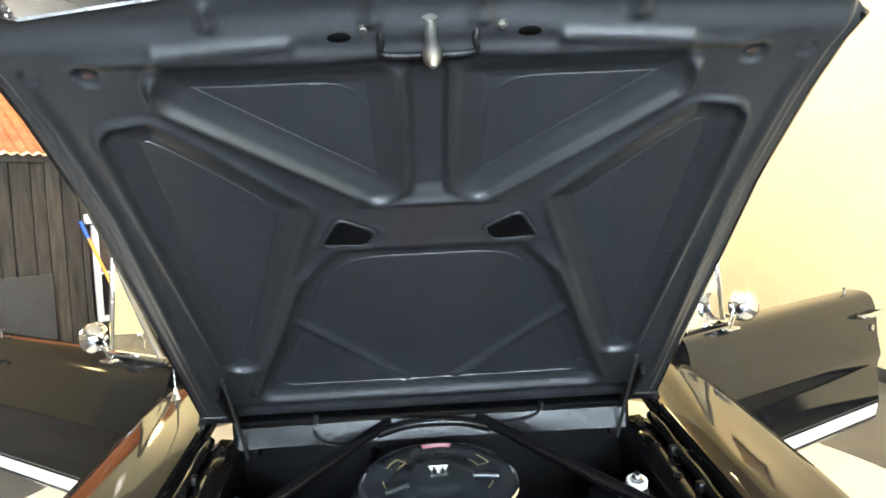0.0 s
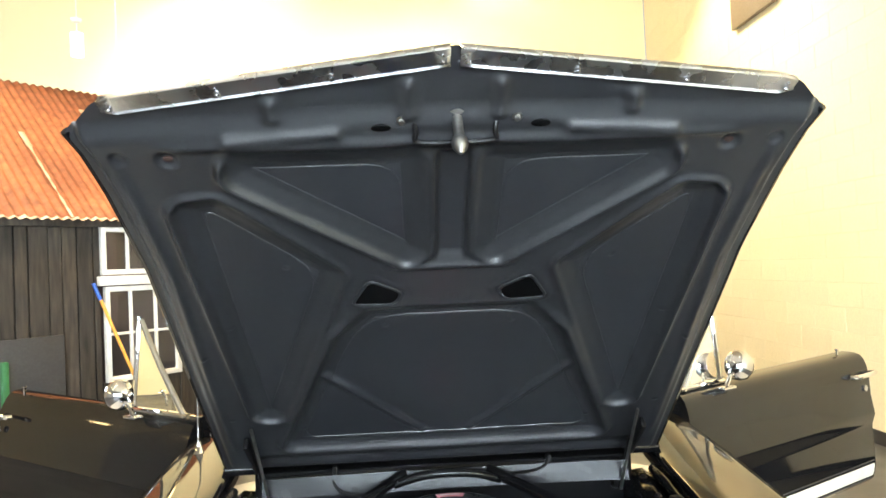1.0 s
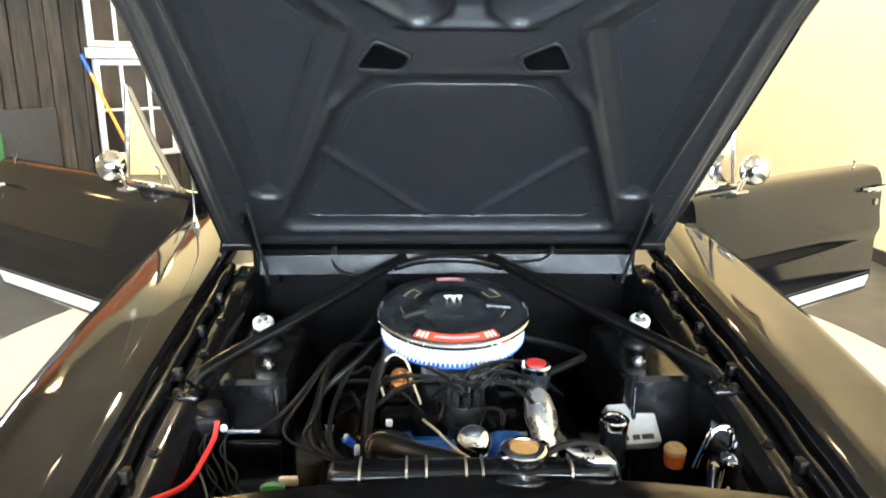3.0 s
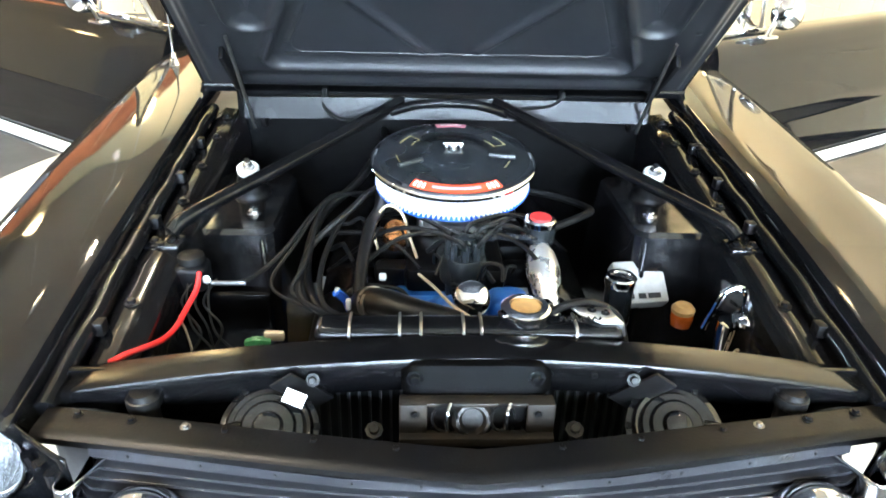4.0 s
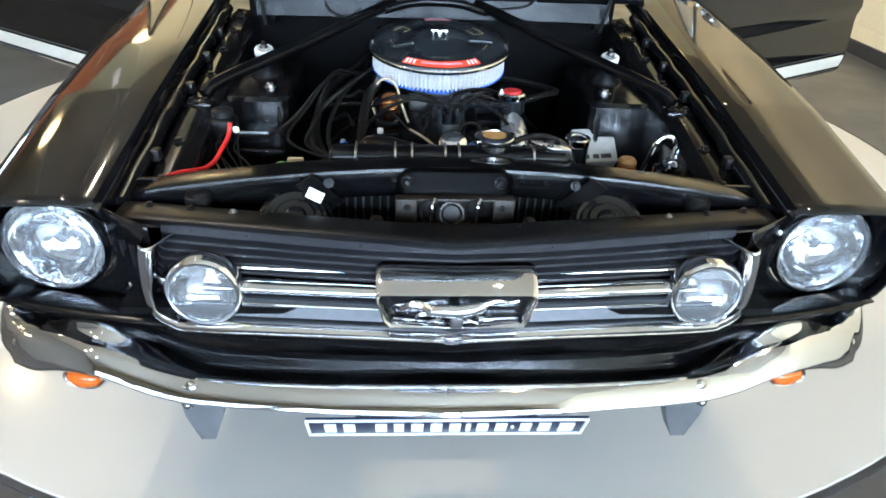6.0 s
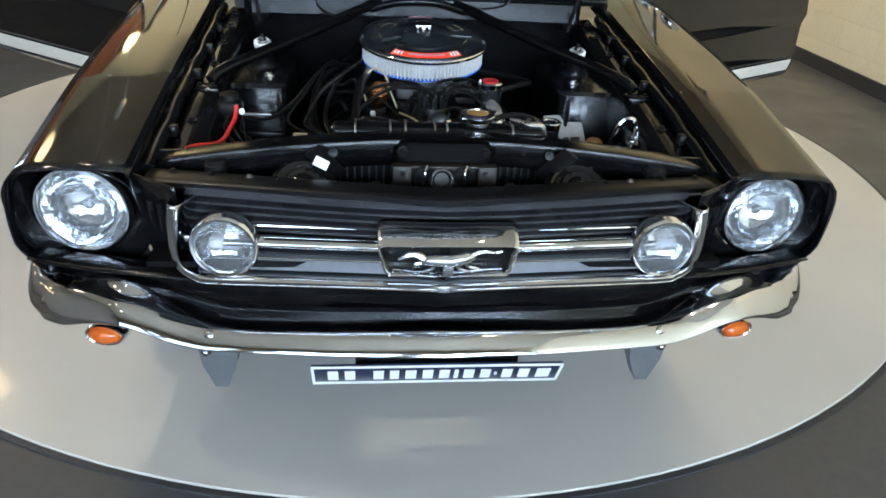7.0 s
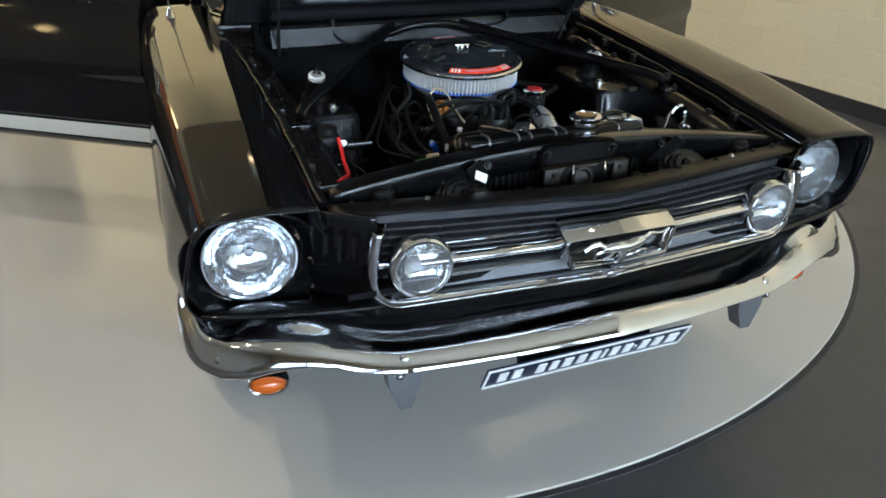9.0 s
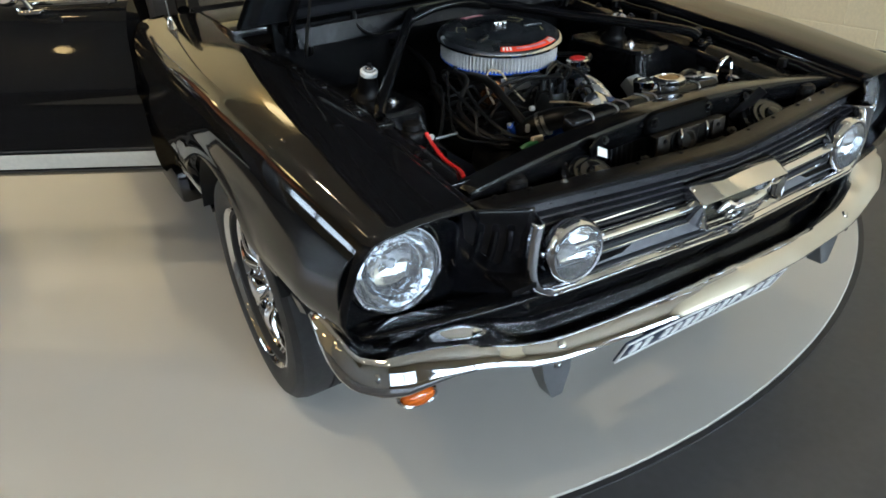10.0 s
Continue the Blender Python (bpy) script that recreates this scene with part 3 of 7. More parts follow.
def hood_relief(V, U):
    A = np.abs(V)
    half = np.interp(U, [0, 0.5, 0.9, 1.1, 1.18, 1.227], [0.612, 0.578, 0.55, 0.553, 0.56, 0.572])
    front = np.interp(A / half, [0, 0.86, 0.90, 0.95, 1.0], [1.358, 1.291, 1.276, 1.248, 1.222])
    edge = np.minimum(np.minimum(half - A, U), front - U)
    h = 0.006 + 0.020 * sstep(0.012, 0.034, half - A) * sstep(0.0, 0.05, U)
    h += 0.006 * np.exp(-((half - A - 0.050) / 0.008) ** 2) * sstep(0.1, 0.25, U) * sstep(1.2, 1.1, U)
    # front rail, lower lip before it
    h -= 0.014 * sstep(1.228, 1.268, U + 0.13 * np.maximum(A - 0.1, 0) * 0.3)
    h += 0.006 * np.exp(-((U - 1.205) / 0.009) ** 2) * sstep(0.47, 0.40, A)
    h += 0.0075 * np.exp(-(seg_distance(A, U, (0.175, 1.222), (0.335, 1.214)) / 0.009) ** 2)
    h += 0.010 * np.exp(-((A - 0.265) / 0.012) ** 2) * sstep(1.235, 1.25, U) * sstep(0.036, 0.055, front - U) + 0.010 * np.exp(-((A - 0.067) / 0.012) ** 2) * sstep(1.235, 1.25, U) * sstep(0.036, 0.055, front - U)
    for k, pts in enumerate(POCKETS):
        d = poly_distance(A, U, pts) - ROUND
        roll = 0.014 * (0.35 + 0.65 * sstep(0.34, 0.42, A)) if k == 0 else 0.013 * (0.45 + 0.65 * sstep(0.07, 0.12, A))
        h -= 0.010 * sstep(0.002, -0.036, d) - roll * np.exp(-((d - 0.007) / 0.0075) ** 2) * (1 - 0.75 * sstep(1.165, 1.185, U)) * (1 - 0.4 * sstep(1.08, 1.095, U) * sstep(0.36, 0.38, A))
        h -= 0.0016 * sstep(0.004, 0.0, np.abs(d + 0.040)) + 0.001 * sstep(-0.040, -0.044, d)
    d = poly_distance(V, U, LOWER) - ROUND
    rib = seg_distance(A, U, (0.275, 0.515), (0.06, 0.215))
    h -= 0.009 * sstep(0.002, -0.030, d) - 0.015 * np.exp(-((d - 0.006) / 0.011) ** 2) * (1 - 0.85 * sstep(0.69, 0.75, U))
    h += 0.0085 * np.exp(-(rib / 0.012) ** 2) * sstep(0.0, -0.03, d)
    h -= 0.0016 * sstep(0.004, 0.0, np.abs(d + 0.040)) * sstep(0.03, 0.05, rib)
    d = poly_distance(A, U, HOLE) - 0.008
    h += 0.002 * np.exp(-((d - 0.008) / 0.008) ** 2) - 0.018 * sstep(0.0, -0.005, d)
    # groove of the centre strip
    h += 0.009 * np.exp(-((U - 0.905) / 0.008) ** 2) * sstep(0.13, 0.09, A)
    h -= 0.011 * sstep(0.030, 0.020, A) * sstep(0.915, 0.94, U) * sstep(1.19, 1.17, U)
    # rear cross channel
    h -= 0.008 * np.exp(-((U - 0.085) / 0.022) ** 2) * sstep(0.52, 0.46, A)
    # pressed corner seats and small dents
    h -= 0.006 * sstep(0.020, 0.010, np.hypot(A - 0.43, U - 1.181)) + 0.004 * sstep(0.016, 0.008, np.hypot(A - 0.50, U - 1.185))
    for a, b in ((0.36, 0.25), (0.515, 0.62), (0.13, 0.70), (0.30, 0.90), (0.52, 0.33), (0.44, 0.72)):
        h += 0.002 * sstep(0.008, 0.002, np.hypot(A - a, U - b))
    return h


def hood_sheet(name, nu, nv, relief, mat, cut=0.0):
    a = np.linspace(-1, 1, nv)
    b = np.linspace(0, 1, nu)
    verts = []
    AA, BB = np.meshgrid(a, b)
    front = np.interp(np.abs(AA), [0, 0.86, 0.90, 0.95, 1.0], [1.358, 1.291, 1.276, 1.248, 1.222]) - cut
    U = BB * front
    V = AA * np.interp(U, [0, 0.5, 0.9, 1.1, 1.18, 1.227], [0.612, 0.578, 0.55, 0.553, 0.56, 0.572])
    Hh = relief(V, U)
    pts = np.stack([V, U, Hh], -1).reshape(-1, 3)
    M = np.array(HOOD_M)
    pts = pts @ M[:3, :3].T + M[:3, 3]
    faces = [(i * nv + j, i * nv + j + 1, (i + 1) * nv + j + 1, (i + 1) * nv + j) for i in range(nu - 1) for j in range(nv - 1)]
    return link_mesh(name, pts.tolist(), faces, mat)


hood = car_part(hood_sheet("hood", 400, 360, hood_relief, HOODIN))
# the openings of the frame show the inside of the outer skin
hood.data.materials.append(HOODSKIN)
inv = HOOD_M.inverted()
mid = np.array([tuple(inv @ p.center) for p in hood.data.polygons])
deep = np.minimum.reduce([poly_distance(np.abs(mid[:, 0]), mid[:, 1], POCKETS[0]), poly_distance(np.abs(mid[:, 0]), mid[:, 1], POCKETS[1]), poly_distance(mid[:, 0], mid[:, 1], LOWER)]) - ROUND < -0.040
hood.data.polygons.foreach_set("material_index", deep.astype(np.int32))
tagged(hood, "open bonnet with a satin black ribbed inner frame")
skin = hood_sheet("skin", 40, 40, lambda V, U: -0.012 - 0.018 * (1 - (V / 0.62) ** 2) * np.clip(U * 6, 0, 1) * np.clip((1.40 - U) * 6, 0, 1), PAINT, 0.022)
skin.parent = hood
HOLE_OUT = [Vector((x, y, 0)) for x, y in inset([(0.193, 0.790), (0.152, 0.868), (0.089, 0.826), (0.107, 0.786)], 0.001)]
for s in (-1, 1):
    ring = []
    for k in range(4):
        a, b, c = HOLE_OUT[k - 1], HOLE_OUT[k], HOLE_OUT[(k + 1) % 4]
        p, q = b + (a - b).normalized() * 0.018, b + (c - b).normalized() * 0.018
        ring += [p.lerp(b, t).lerp(b.lerp(q, t), t) for t in (0, 0.25, 0.5, 0.75, 1)]
    bm = bmesh.new()
    bm.faces.new([bm.verts.new(HOOD_M @ Vector((s * p.x, p.y, 0.0275))) for p in ring])
    part("hole_shadow_plate", bm, BULK, hood, smooth=0)
    loop = [HOOD_M @ Vector((s * p.x, p.y, 0.0265)) for p in ring]
    part("hole_rim", add_tube(bmesh.new(), loop + loop[:2], 0.0036, 8), HOODIN, hood)
SEALANT = material("grey_old_sealant", (0.03, 0.03, 0.031), 0.4, grain=0.3, grain_scale=150)
hn0 = HOOD_M.to_3x3() @ Vector((0, 0, 1))
# frame openings: thin dark gap and sealant along each pocket
rng = random.Random(21)
for k, (pts, flip) in enumerate([(p, f) for p in POCKETS for f in (1, -1)] + [(LOWER, 1)]):
    inner_pts = [Vector((x, y, 0)) for x, y in inset(pts, 0.009)]
    ring = []
    n = len(inner_pts)
    for i in range(n):
        a, b, c = inner_pts[i - 1], inner_pts[i], inner_pts[(i + 1) % n]
        p, q = b + (a - b).normalized() * min(0.06, (a - b).length * 0.45), b + (c - b).normalized() * min(0.06, (c - b).length * 0.45)
        ring += [p.lerp(b, t).lerp(b.lerp(q, t), t) for t in (0, 0.25, 0.5, 0.75, 1)]
    fine = []
    for a, b in zip(ring, ring[1:] + ring[:1]):
        m = max(1, int((b - a).length / 0.012))
        fine += [a.lerp(b, j / m) for j in range(m)]
    pv, pu = np.array([abs(p.x) if k < 4 else p.x for p in fine]), np.array([p.y for p in fine])
    hh = hood_relief(pv, pu)
    loop = [HOOD_M @ Vector((flip * (p.x + rng.uniform(-0.0004, 0.0004)), p.y + rng.uniform(-0.0004, 0.0004), h + 0.0002)) for p, h in zip(fine, hh)]
    part("panel_gap", add_tube(bmesh.new(), loop + loop[:1], 0.0011, 6), HOODSKIN, hood)
    # lumps of old sealant
    for i in range(0, len(loop) - 3, 3):
        if rng.random() < 0.03:
            seg = loop[i:i + rng.choice((2, 2, 3))]
            part("sealant_bead", add_tube(bmesh.new(), [p + hn0 * 0.0015 for p in seg], rng.uniform(0.001, 0.0022), 6), SEALANT, hood)
# rolled edge closing skin and frame
bm = bmesh.new()
for s in (-1, 1):
    add_tube(bm, [HOOD_M @ Vector((s * (hood_half(u) - 0.001), u, -0.002)) for u in np.linspace(0.0, 1.222, 30)], 0.0085, 8)
    add_tube(bm, [HOOD_M @ Vector((a * hood_half(hood_front(a)), hood_front(a) - 0.020, -0.006)) for a in np.linspace(0, s, 30)], 0.006, 8)
add_tube(bm, [HOOD_M @ Vector((v, 0.0, -0.002)) for v in np.linspace(-0.612, 0.612, 12)], 0.0085, 8)
part("rolled_edge", bm, PAINT, hood)
# bright lip trim in two halves, screwed on
for s in (-1, 1):
    rings = []
    for a in np.linspace(0.012, 0.872, 24):
        v = a * hood_half(1.29)
        f = hood_front(a)
        cut = 0.012 if a > 0.86 else 0
        rings.append([HOOD_M @ Vector((s * v, f - 0.006, 0.001)), HOOD_M @ Vector((s * v, f + 0.000, 0.006)), HOOD_M @ Vector((s * v, f + 0.0020, 0.0165)), HOOD_M @ Vector((s * v, f + 0.0005, 0.0198)),
                      HOOD_M @ Vector((s * v, f - 0.026 + cut, 0.0160)), HOOD_M @ Vector((s * v, f - 0.029 + cut, 0.0182)), HOOD_M @ Vector((s * v, f - 0.031 + cut, 0.010))])
    bm = bmesh.new()
    add_grid(bm, rings)
    ob = part("lip_trim", bm, LIPTRIM, hood, "satin polished lip moulding", 22)
    mod = ob.modifiers.new("thickness", "SOLIDIFY")
    mod.thickness = 0.0015
    for a in (0.03, 0.30, 0.58, 0.85):
        v, f = a * hood_half(1.29), hood_front(a)
        n = (HOOD_M.to_3x3() @ Vector((0, 0, 1)))
        b = bolt(HOOD_M @ Vector((s * v, f - 0.020, 0.0185)), n, 0.0028, ob, CHROME_DULL)
        b = bolt(HOOD_M @ Vector((s * v, f - 0.009, 0.0172)), n, 0.0021, ob, CHROME_DULL)
# latch loop, striker pin and slots
hn = HOOD_M.to_3x3() @ Vector((0, 0, 1))
loop = [(-0.062, 1.243, 0.012), (-0.057, 1.225, 0.03), (-0.055, 1.209, 0.036), (0, 1.207, 0.037), (0.058, 1.209, 0.036), (0.06, 1.225, 0.03), (0.065, 1.243, 0.012)]
part("latch_loop", tube([HOOD_M @ Vector(p) for p in loop], 0.0042, 8, 4), BAYDULL, hood)
part("striker_pin", lathe([(0.016, 0.008), (0.016, 0.018), (0.009, 0.02), (0.0075, 0.026), (0.0075, 0.062), (0.011, 0.066), (0.0125, 0.074), (0.010, 0.084), (0.003, 0.095)], 14, HOOD_M @ Matrix.Translation((0.004, 1.238, 0))), STEEL, hood, "worn steel striker pin")
for v in (-0.108, 0.128):
    part("slot", lathe([(0.010, 0.0), (0.010, 0.0265), (0.008, 0.0275), (0.0001, 0.0275)], 12, HOOD_M @ Matrix.Translation((v, 1.230, 0)) @ Matrix.Diagonal((1.5, 0.65, 1, 1))), BULK, hood)
    bolt(HOOD_M @ Vector((v * 0.72, 1.240, 0.0225)), hn, 0.005, hood, STEEL)
for s in (-1, 1):
    part("rust_spot", lathe([(0.007, 0.0), (0.006, 0.0222), (0.0001, 0.0225)], 12, HOOD_M @ Matrix.Translation((s * 0.43, 1.181, 0)) @ Matrix.Diagonal((1.2, 0.8, 1, 1))), RUSTDARK, hood, "rusty seat of a missing rubber stop")
# hinges: scissor arms with a coil spring
for s in (-1, 1):
    hinge = car_part(part("hood_hinge", tube([(s * 0.478, 0.965, 1.09), (s * 0.474, 1.02, 1.0), (s * 0.472, 1.09, 0.90), (s * 0.47, 1.12, 0.845)], 0.0042, 8, 3), STEEL))
    bm = bmesh.new()
    add_tube(bm, [(s * 0.492, 1.09, 0.985), (s * 0.494, 1.13, 0.93), (s * 0.494, 1.17, 0.87)], 0.008, 8)
    add_tube(bm, [(s * 0.480, 1.14, 0.90), (s * 0.482, 1.19, 0.86)], 0.008, 8)
    part("arm", bm, BAYDULL, hinge)
    coil = [(s * 0.455 + 0.002 * k / 6, 1.15 + 0.026 * math.cos(k * 0.7), 0.868 + 0.026 * math.sin(k * 0.7)) for k in range(32)]
    part("spring", tube(coil, 0.0035, 6, 2), BAYDULL, hinge)
    part("bracket", box((s * 0.50, 1.06, 1.0), (0.012, 0.16, 0.03), 0.004, Matrix.Translation((0, 1.06, 1.0)) @ Matrix.Rotation(-HANG, 4, "X") @ Matrix.Translation((0, -1.06, -1.0))), BAYDULL, hinge)

# -- cowl, bulkhead and bay floor --
bm = bmesh.new()
add_box(bm, (0, 1.222, 0.66), (1.06, 0.03, 0.56), 0.008)
add_box(bm, (0, 1.19, 0.915), (1.02, 0.07, 0.03), 0.008)
cowl = car_part(part("bulkhead", bm, BULK))
bm = bmesh.new()
add_grid(bm, [[(x, 1.120 + 0.010 * f + 0.0012 * math.sin(x * 11 + 2 * f) - 0.012 * (abs(x) / 0.5) ** 2, 0.872 + 0.050 * f) for f in (0, 0.12, 0.3, 0.5, 0.7, 0.88, 1)] for x in np.linspace(-0.49, 0.49, 50)])
part("cowl_face", bm, COWL, cowl)
part("cowl_lip", tube([(-0.50, 1.16, 0.905), (-0.25, 1.15, 0.918), (0, 1.145, 0.922), (0.25, 1.15, 0.918), (0.50, 1.16, 0.905)], 0.010, 8, 6), PAINT, cowl)
part("heater_box", box((0.36, 1.150, 0.905), (0.24, 0.04, 0.035), 0.010), PAINT, cowl)
for x in (-0.30, 0.28):
    part("hose_clip", box((x, 1.148, 0.925), (0.014, 0.02, 0.03), 0.003), BAYDULL, cowl)
bm = bmesh.new()
add_box(bm, (0, 0.78, 0.28), (1.0, 0.86, 0.03))
car_part(part("undertray", bm, BAYDULL))
bm = bmesh.new()
add_box(bm, (0, 1.50, 0.912), (1.26, 0.50, 0.03), 0.01)
for k in range(12):
    add_box(bm, (-0.33 + 0.06 * k, 1.45, 0.929), (0.008, 0.14, 0.008))
car_part(part("cowl_top", bm, PAINT))

# -- spring towers with capped mounts --
for s in (-1, 1):
    rings = []
    for z, x0, x1, y0, y1 in ((0.30, 0.28, 0.54, 0.53, 1.06), (0.50, 0.32, 0.54, 0.58, 1.02), (0.74, 0.345, 0.54, 0.650, 0.98), (0.778, 0.347, 0.54, 0.655, 0.975), (0.787, 0.353, 0.535, 0.663, 0.968)):
        ring = []
        for cx, cy, q in ((x0, y0, 2), (x1, y0, 3), (x1, y1, 0), (x0, y1, 1)):
            r = 0.03
            ox, oy = cx + (r if cx == x0 else -r), cy + (r if cy == y0 else -r)
            for k in range(4):
                ang = math.pi / 2 * (q + k / 3)
                ring.append((s * (ox + r * math.cos(ang)), oy + r * math.sin(ang), z))
        rings.append(ring)
    bm = bmesh.new()
    add_grid(bm, rings, close_v=True, caps=True)
    tower = car_part(part("spring_tower", bm, TOWER, smooth=25))
    m = aim((s * 0.424, 0.832, 0.800), (-s * 0.04, -0.30, 0.93))
    part("mount", lathe([(0.044, -0.025), (0.040, -0.008), (0.030, 0.0), (0.0265, 0.006), (0.025, 0.03), (0.021, 0.044), (0.010, 0.046)], 20, m), BAYDULL, tower)
    part("mount_washer", lathe([(0.019, 0.046), (0.0225, 0.048), (0.0225, 0.058), (0.018, 0.062), (0.015, 0.060), (0.014, 0.052), (0.0001, 0.052)], 22, m), WHITE, tower, "white nylon washer ring")
    part("mount_nut", lathe([(0.0125, 0.05), (0.0125, 0.066), (0.006, 0.068), (0.006, 0.078), (0.0001, 0.078)], 6, m), CHROME_DULL, tower, "bright nut", 20)
    bolt((s * 0.40, 0.74, 0.786), (0, 0, 1), 0.009, tower, CHROME_DULL)
    # pressed seams on the tower's front face
    part("seam", tube([(s * 0.372, 0.660, 0.765), (s * 0.362, 0.633, 0.69), (s * 0.350, 0.597, 0.57)], 0.006, 8, 3), BAY, tower)
    if s < 0:
        part("skirt", box((-0.42, 0.585, 0.62), (0.15, 0.02, 0.15), 0.01), BAY, tower)
    # brace from tower to the middle of the cowl
    a, b = Vector((s * 0.512, 0.585, 0.815)), Vector((s * 0.10, 1.16, 0.915))
    brace = car_part(part("brace", tube([a, a.lerp(b, 0.08) + Vector((0, 0, 0.012)), a.lerp(b, 0.5) + Vector((0, 0, 0.004)), b], 0.0145, 10, 4), BAY))
    part("foot", box((s * 0.52, 0.575, 0.800), (0.06, 0.05, 0.012), 0.004), BAY, brace)
    for dx in (-0.015, 0.015):
        bolt((s * 0.52 + dx, 0.57, 0.806), (0, 0, 1), 0.006, brace)

# -- radiator, its support panel and the slam panel in front --


def arch_z(x):
    return 0.822 - 0.045 * (abs(x) / 0.53) ** 1.8


def vee_y(x, tip=0.035, end=0.125, w=0.56):
    return tip + (end - tip) * (abs(x) / w) ** 1.15


rings = []
for x in np.linspace(-0.535, 0.535, 41):
    z = arch_z(x)
    y0 = 0.195 - 0.012 * (abs(x) / 0.53) ** 2
    rings.append([(x, y0 + 0.012, z - 0.055), (x, y0 + 0.004, z - 0.03), (x, y0, z - 0.006), (x, y0 + 0.003, z), (x, y0 + 0.01, z + 0.002), (x, y0 + 0.065, z - 0.004), (x, y0 + 0.07, z - 0.012), (x, y0 + 0.07, z - 0.04)])
bm = bmesh.new()
add_grid(bm, rings)
support = car_part(part("radiator_support", bm, BAY, smooth=40))
support.modifiers.new("thickness", "SOLIDIFY").thickness = 0.003
for x in (-0.48, -0.10, 0.10, 0.16, 0.48):
    bolt((x, 0.20, arch_z(x) - 0.02), (0, -1, 0), 0.005, support)
for s in (-1, 1):
    part("side_plate", box((s * 0.40, 0.235, 0.60), (0.29, 0.012, 0.36), 0.003), BAY, support)
GREYTUBE = material("dusty_core_tube", (0.035, 0.035, 0.036), 0.5, grain=0.2)
# radiator core: frame, upright tubes and a top tank
rad = car_part(part("radiator", box((0.0, 0.290, 0.800), (0.44, 0.050, 0.044), 0.014, None, 3), BAY))
tagged(rad, "black radiator with a bright filler cap")
bm = bmesh.new()
add_box(bm, (0, 0.268, 0.60), (0.50, 0.012, 0.36))
part("core_back", bm, RUBBER, rad, smooth=0)
for k in range(34):
    part("core_tube", box((-0.2475 + 0.015 * k, 0.256, 0.62), (0.0035, 0.012, 0.34)), GREYTUBE, rad, smooth=0)
for x in (-0.17, -0.10, -0.07, -0.01, 0.015, 0.15):
    part("tank_strap", tube([(x, 0.263, 0.79), (x, 0.266, 0.816), (x, 0.28, 0.8235), (x, 0.31, 0.822)], 0.0022, 6, 2), STEEL, rad)
capm = Matrix.Translation((0.079, 0.295, 0))
part("cap_neck", lathe([(0.024, 0.805), (0.024, 0.832), (0.027, 0.834), (0.027, 0.836)], 20, capm), CHROME_DULL, rad)
bm = bmesh.new()
prof_r = [(0.033, 0.832), (0.036, 0.836), (0.036, 0.842), (0.031, 0.846), (0.024, 0.846), (0.023, 0.843), (0.0001, 0.843)]
lathe(prof_r, 24, capm, bm)
for k in range(2):
    add_box(bm, (0, 0, 0.839), (0.086, 0.018, 0.008), 0.003, capm @ Matrix.Rotation(radians(25 + 180 * k), 4, "Z"))
part("filler_cap", bm, CHROME, rad, "chrome radiator cap")
part("cap_disc", lathe([(0.022, 0.8435), (0.021, 0.845), (0.0001, 0.845)], 20, capm), CAPTOP, rad)
bm = bmesh.new()
add_grid(bm, [[(0.150, 0.318, 0.828), (0.158, 0.300, 0.829), (0.186, 0.278, 0.827)], [(0.205, 0.318, 0.829), (0.208, 0.300, 0.829), (0.218, 0.278, 0.826)], [(0.209, 0.318, 0.815), (0.213, 0.298, 0.814), (0.222, 0.274, 0.808)]])
ob = part("bracket_plate", bm, ALU, rad, "bent bright bracket plate", 30)
ob.modifiers.new("thickness", "SOLIDIFY").thickness = 0.003
for x, y in ((0.178, 0.308), (0.196, 0.300)):
    bolt((x, y, 0.829), (0, 0, 1), 0.004, rad, BAYDULL)
part("overflow_pipe", tube([(0.115, 0.296, 0.832), (0.14, 0.31, 0.836), (0.18, 0.325, 0.832), (0.222, 0.32, 0.81), (0.235, 0.29, 0.76)], 0.006, 8), BAYDULL, rad)
part("spring_clip", tube([(0.128 + 0.0045 * k, 0.284 + 0.004 * (k % 2), 0.826 + 0.004 * (k % 2)) for k in range(14)], 0.0016, 6, 2), BAYDULL, rad)

# slam panel over the grille with a soft V in plan
rings = []
for x in np.linspace(-0.545, 0.545, 43):
    y0 = vee_y(x)
    z = 0.772 - 0.004 * (x / 0.5) ** 2
    rings.append([(x, y0 + 0.006, z - 0.022), (x, y0 - 0.004, z - 0.012), (x, y0 - 0.004, z - 0.003), (x, y0, z), (x, y0 + 0.012, z + 0.001), (x, y0 + 0.052, z - 0.002), (x, y0 + 0.056, z - 0.008), (x, y0 + 0.058, z - 0.05)])
bm = bmesh.new()
add_grid(bm, rings)
slam = car_part(part("slam_panel", bm, BAYDULL, smooth=40))
slam.modifiers.new("thickness", "SOLIDIFY").thickness = 0.003
for x in (-0.50, -0.43, -0.36, -0.31, -0.2, -0.1, 0.1, 0.2, 0.31, 0.36, 0.43, 0.50):
    bolt((x, vee_y(x) + 0.04, 0.7685), (0, 0, 1), 0.0042, slam, STEEL if abs(x) == 0.36 else BAYDULL)
# floor between the two panels
bm = bmesh.new()
add_box(bm, (0, 0.15, 0.63), (1.08, 0.2, 0.012))
part("lower_shelf", bm, BAY, slam)

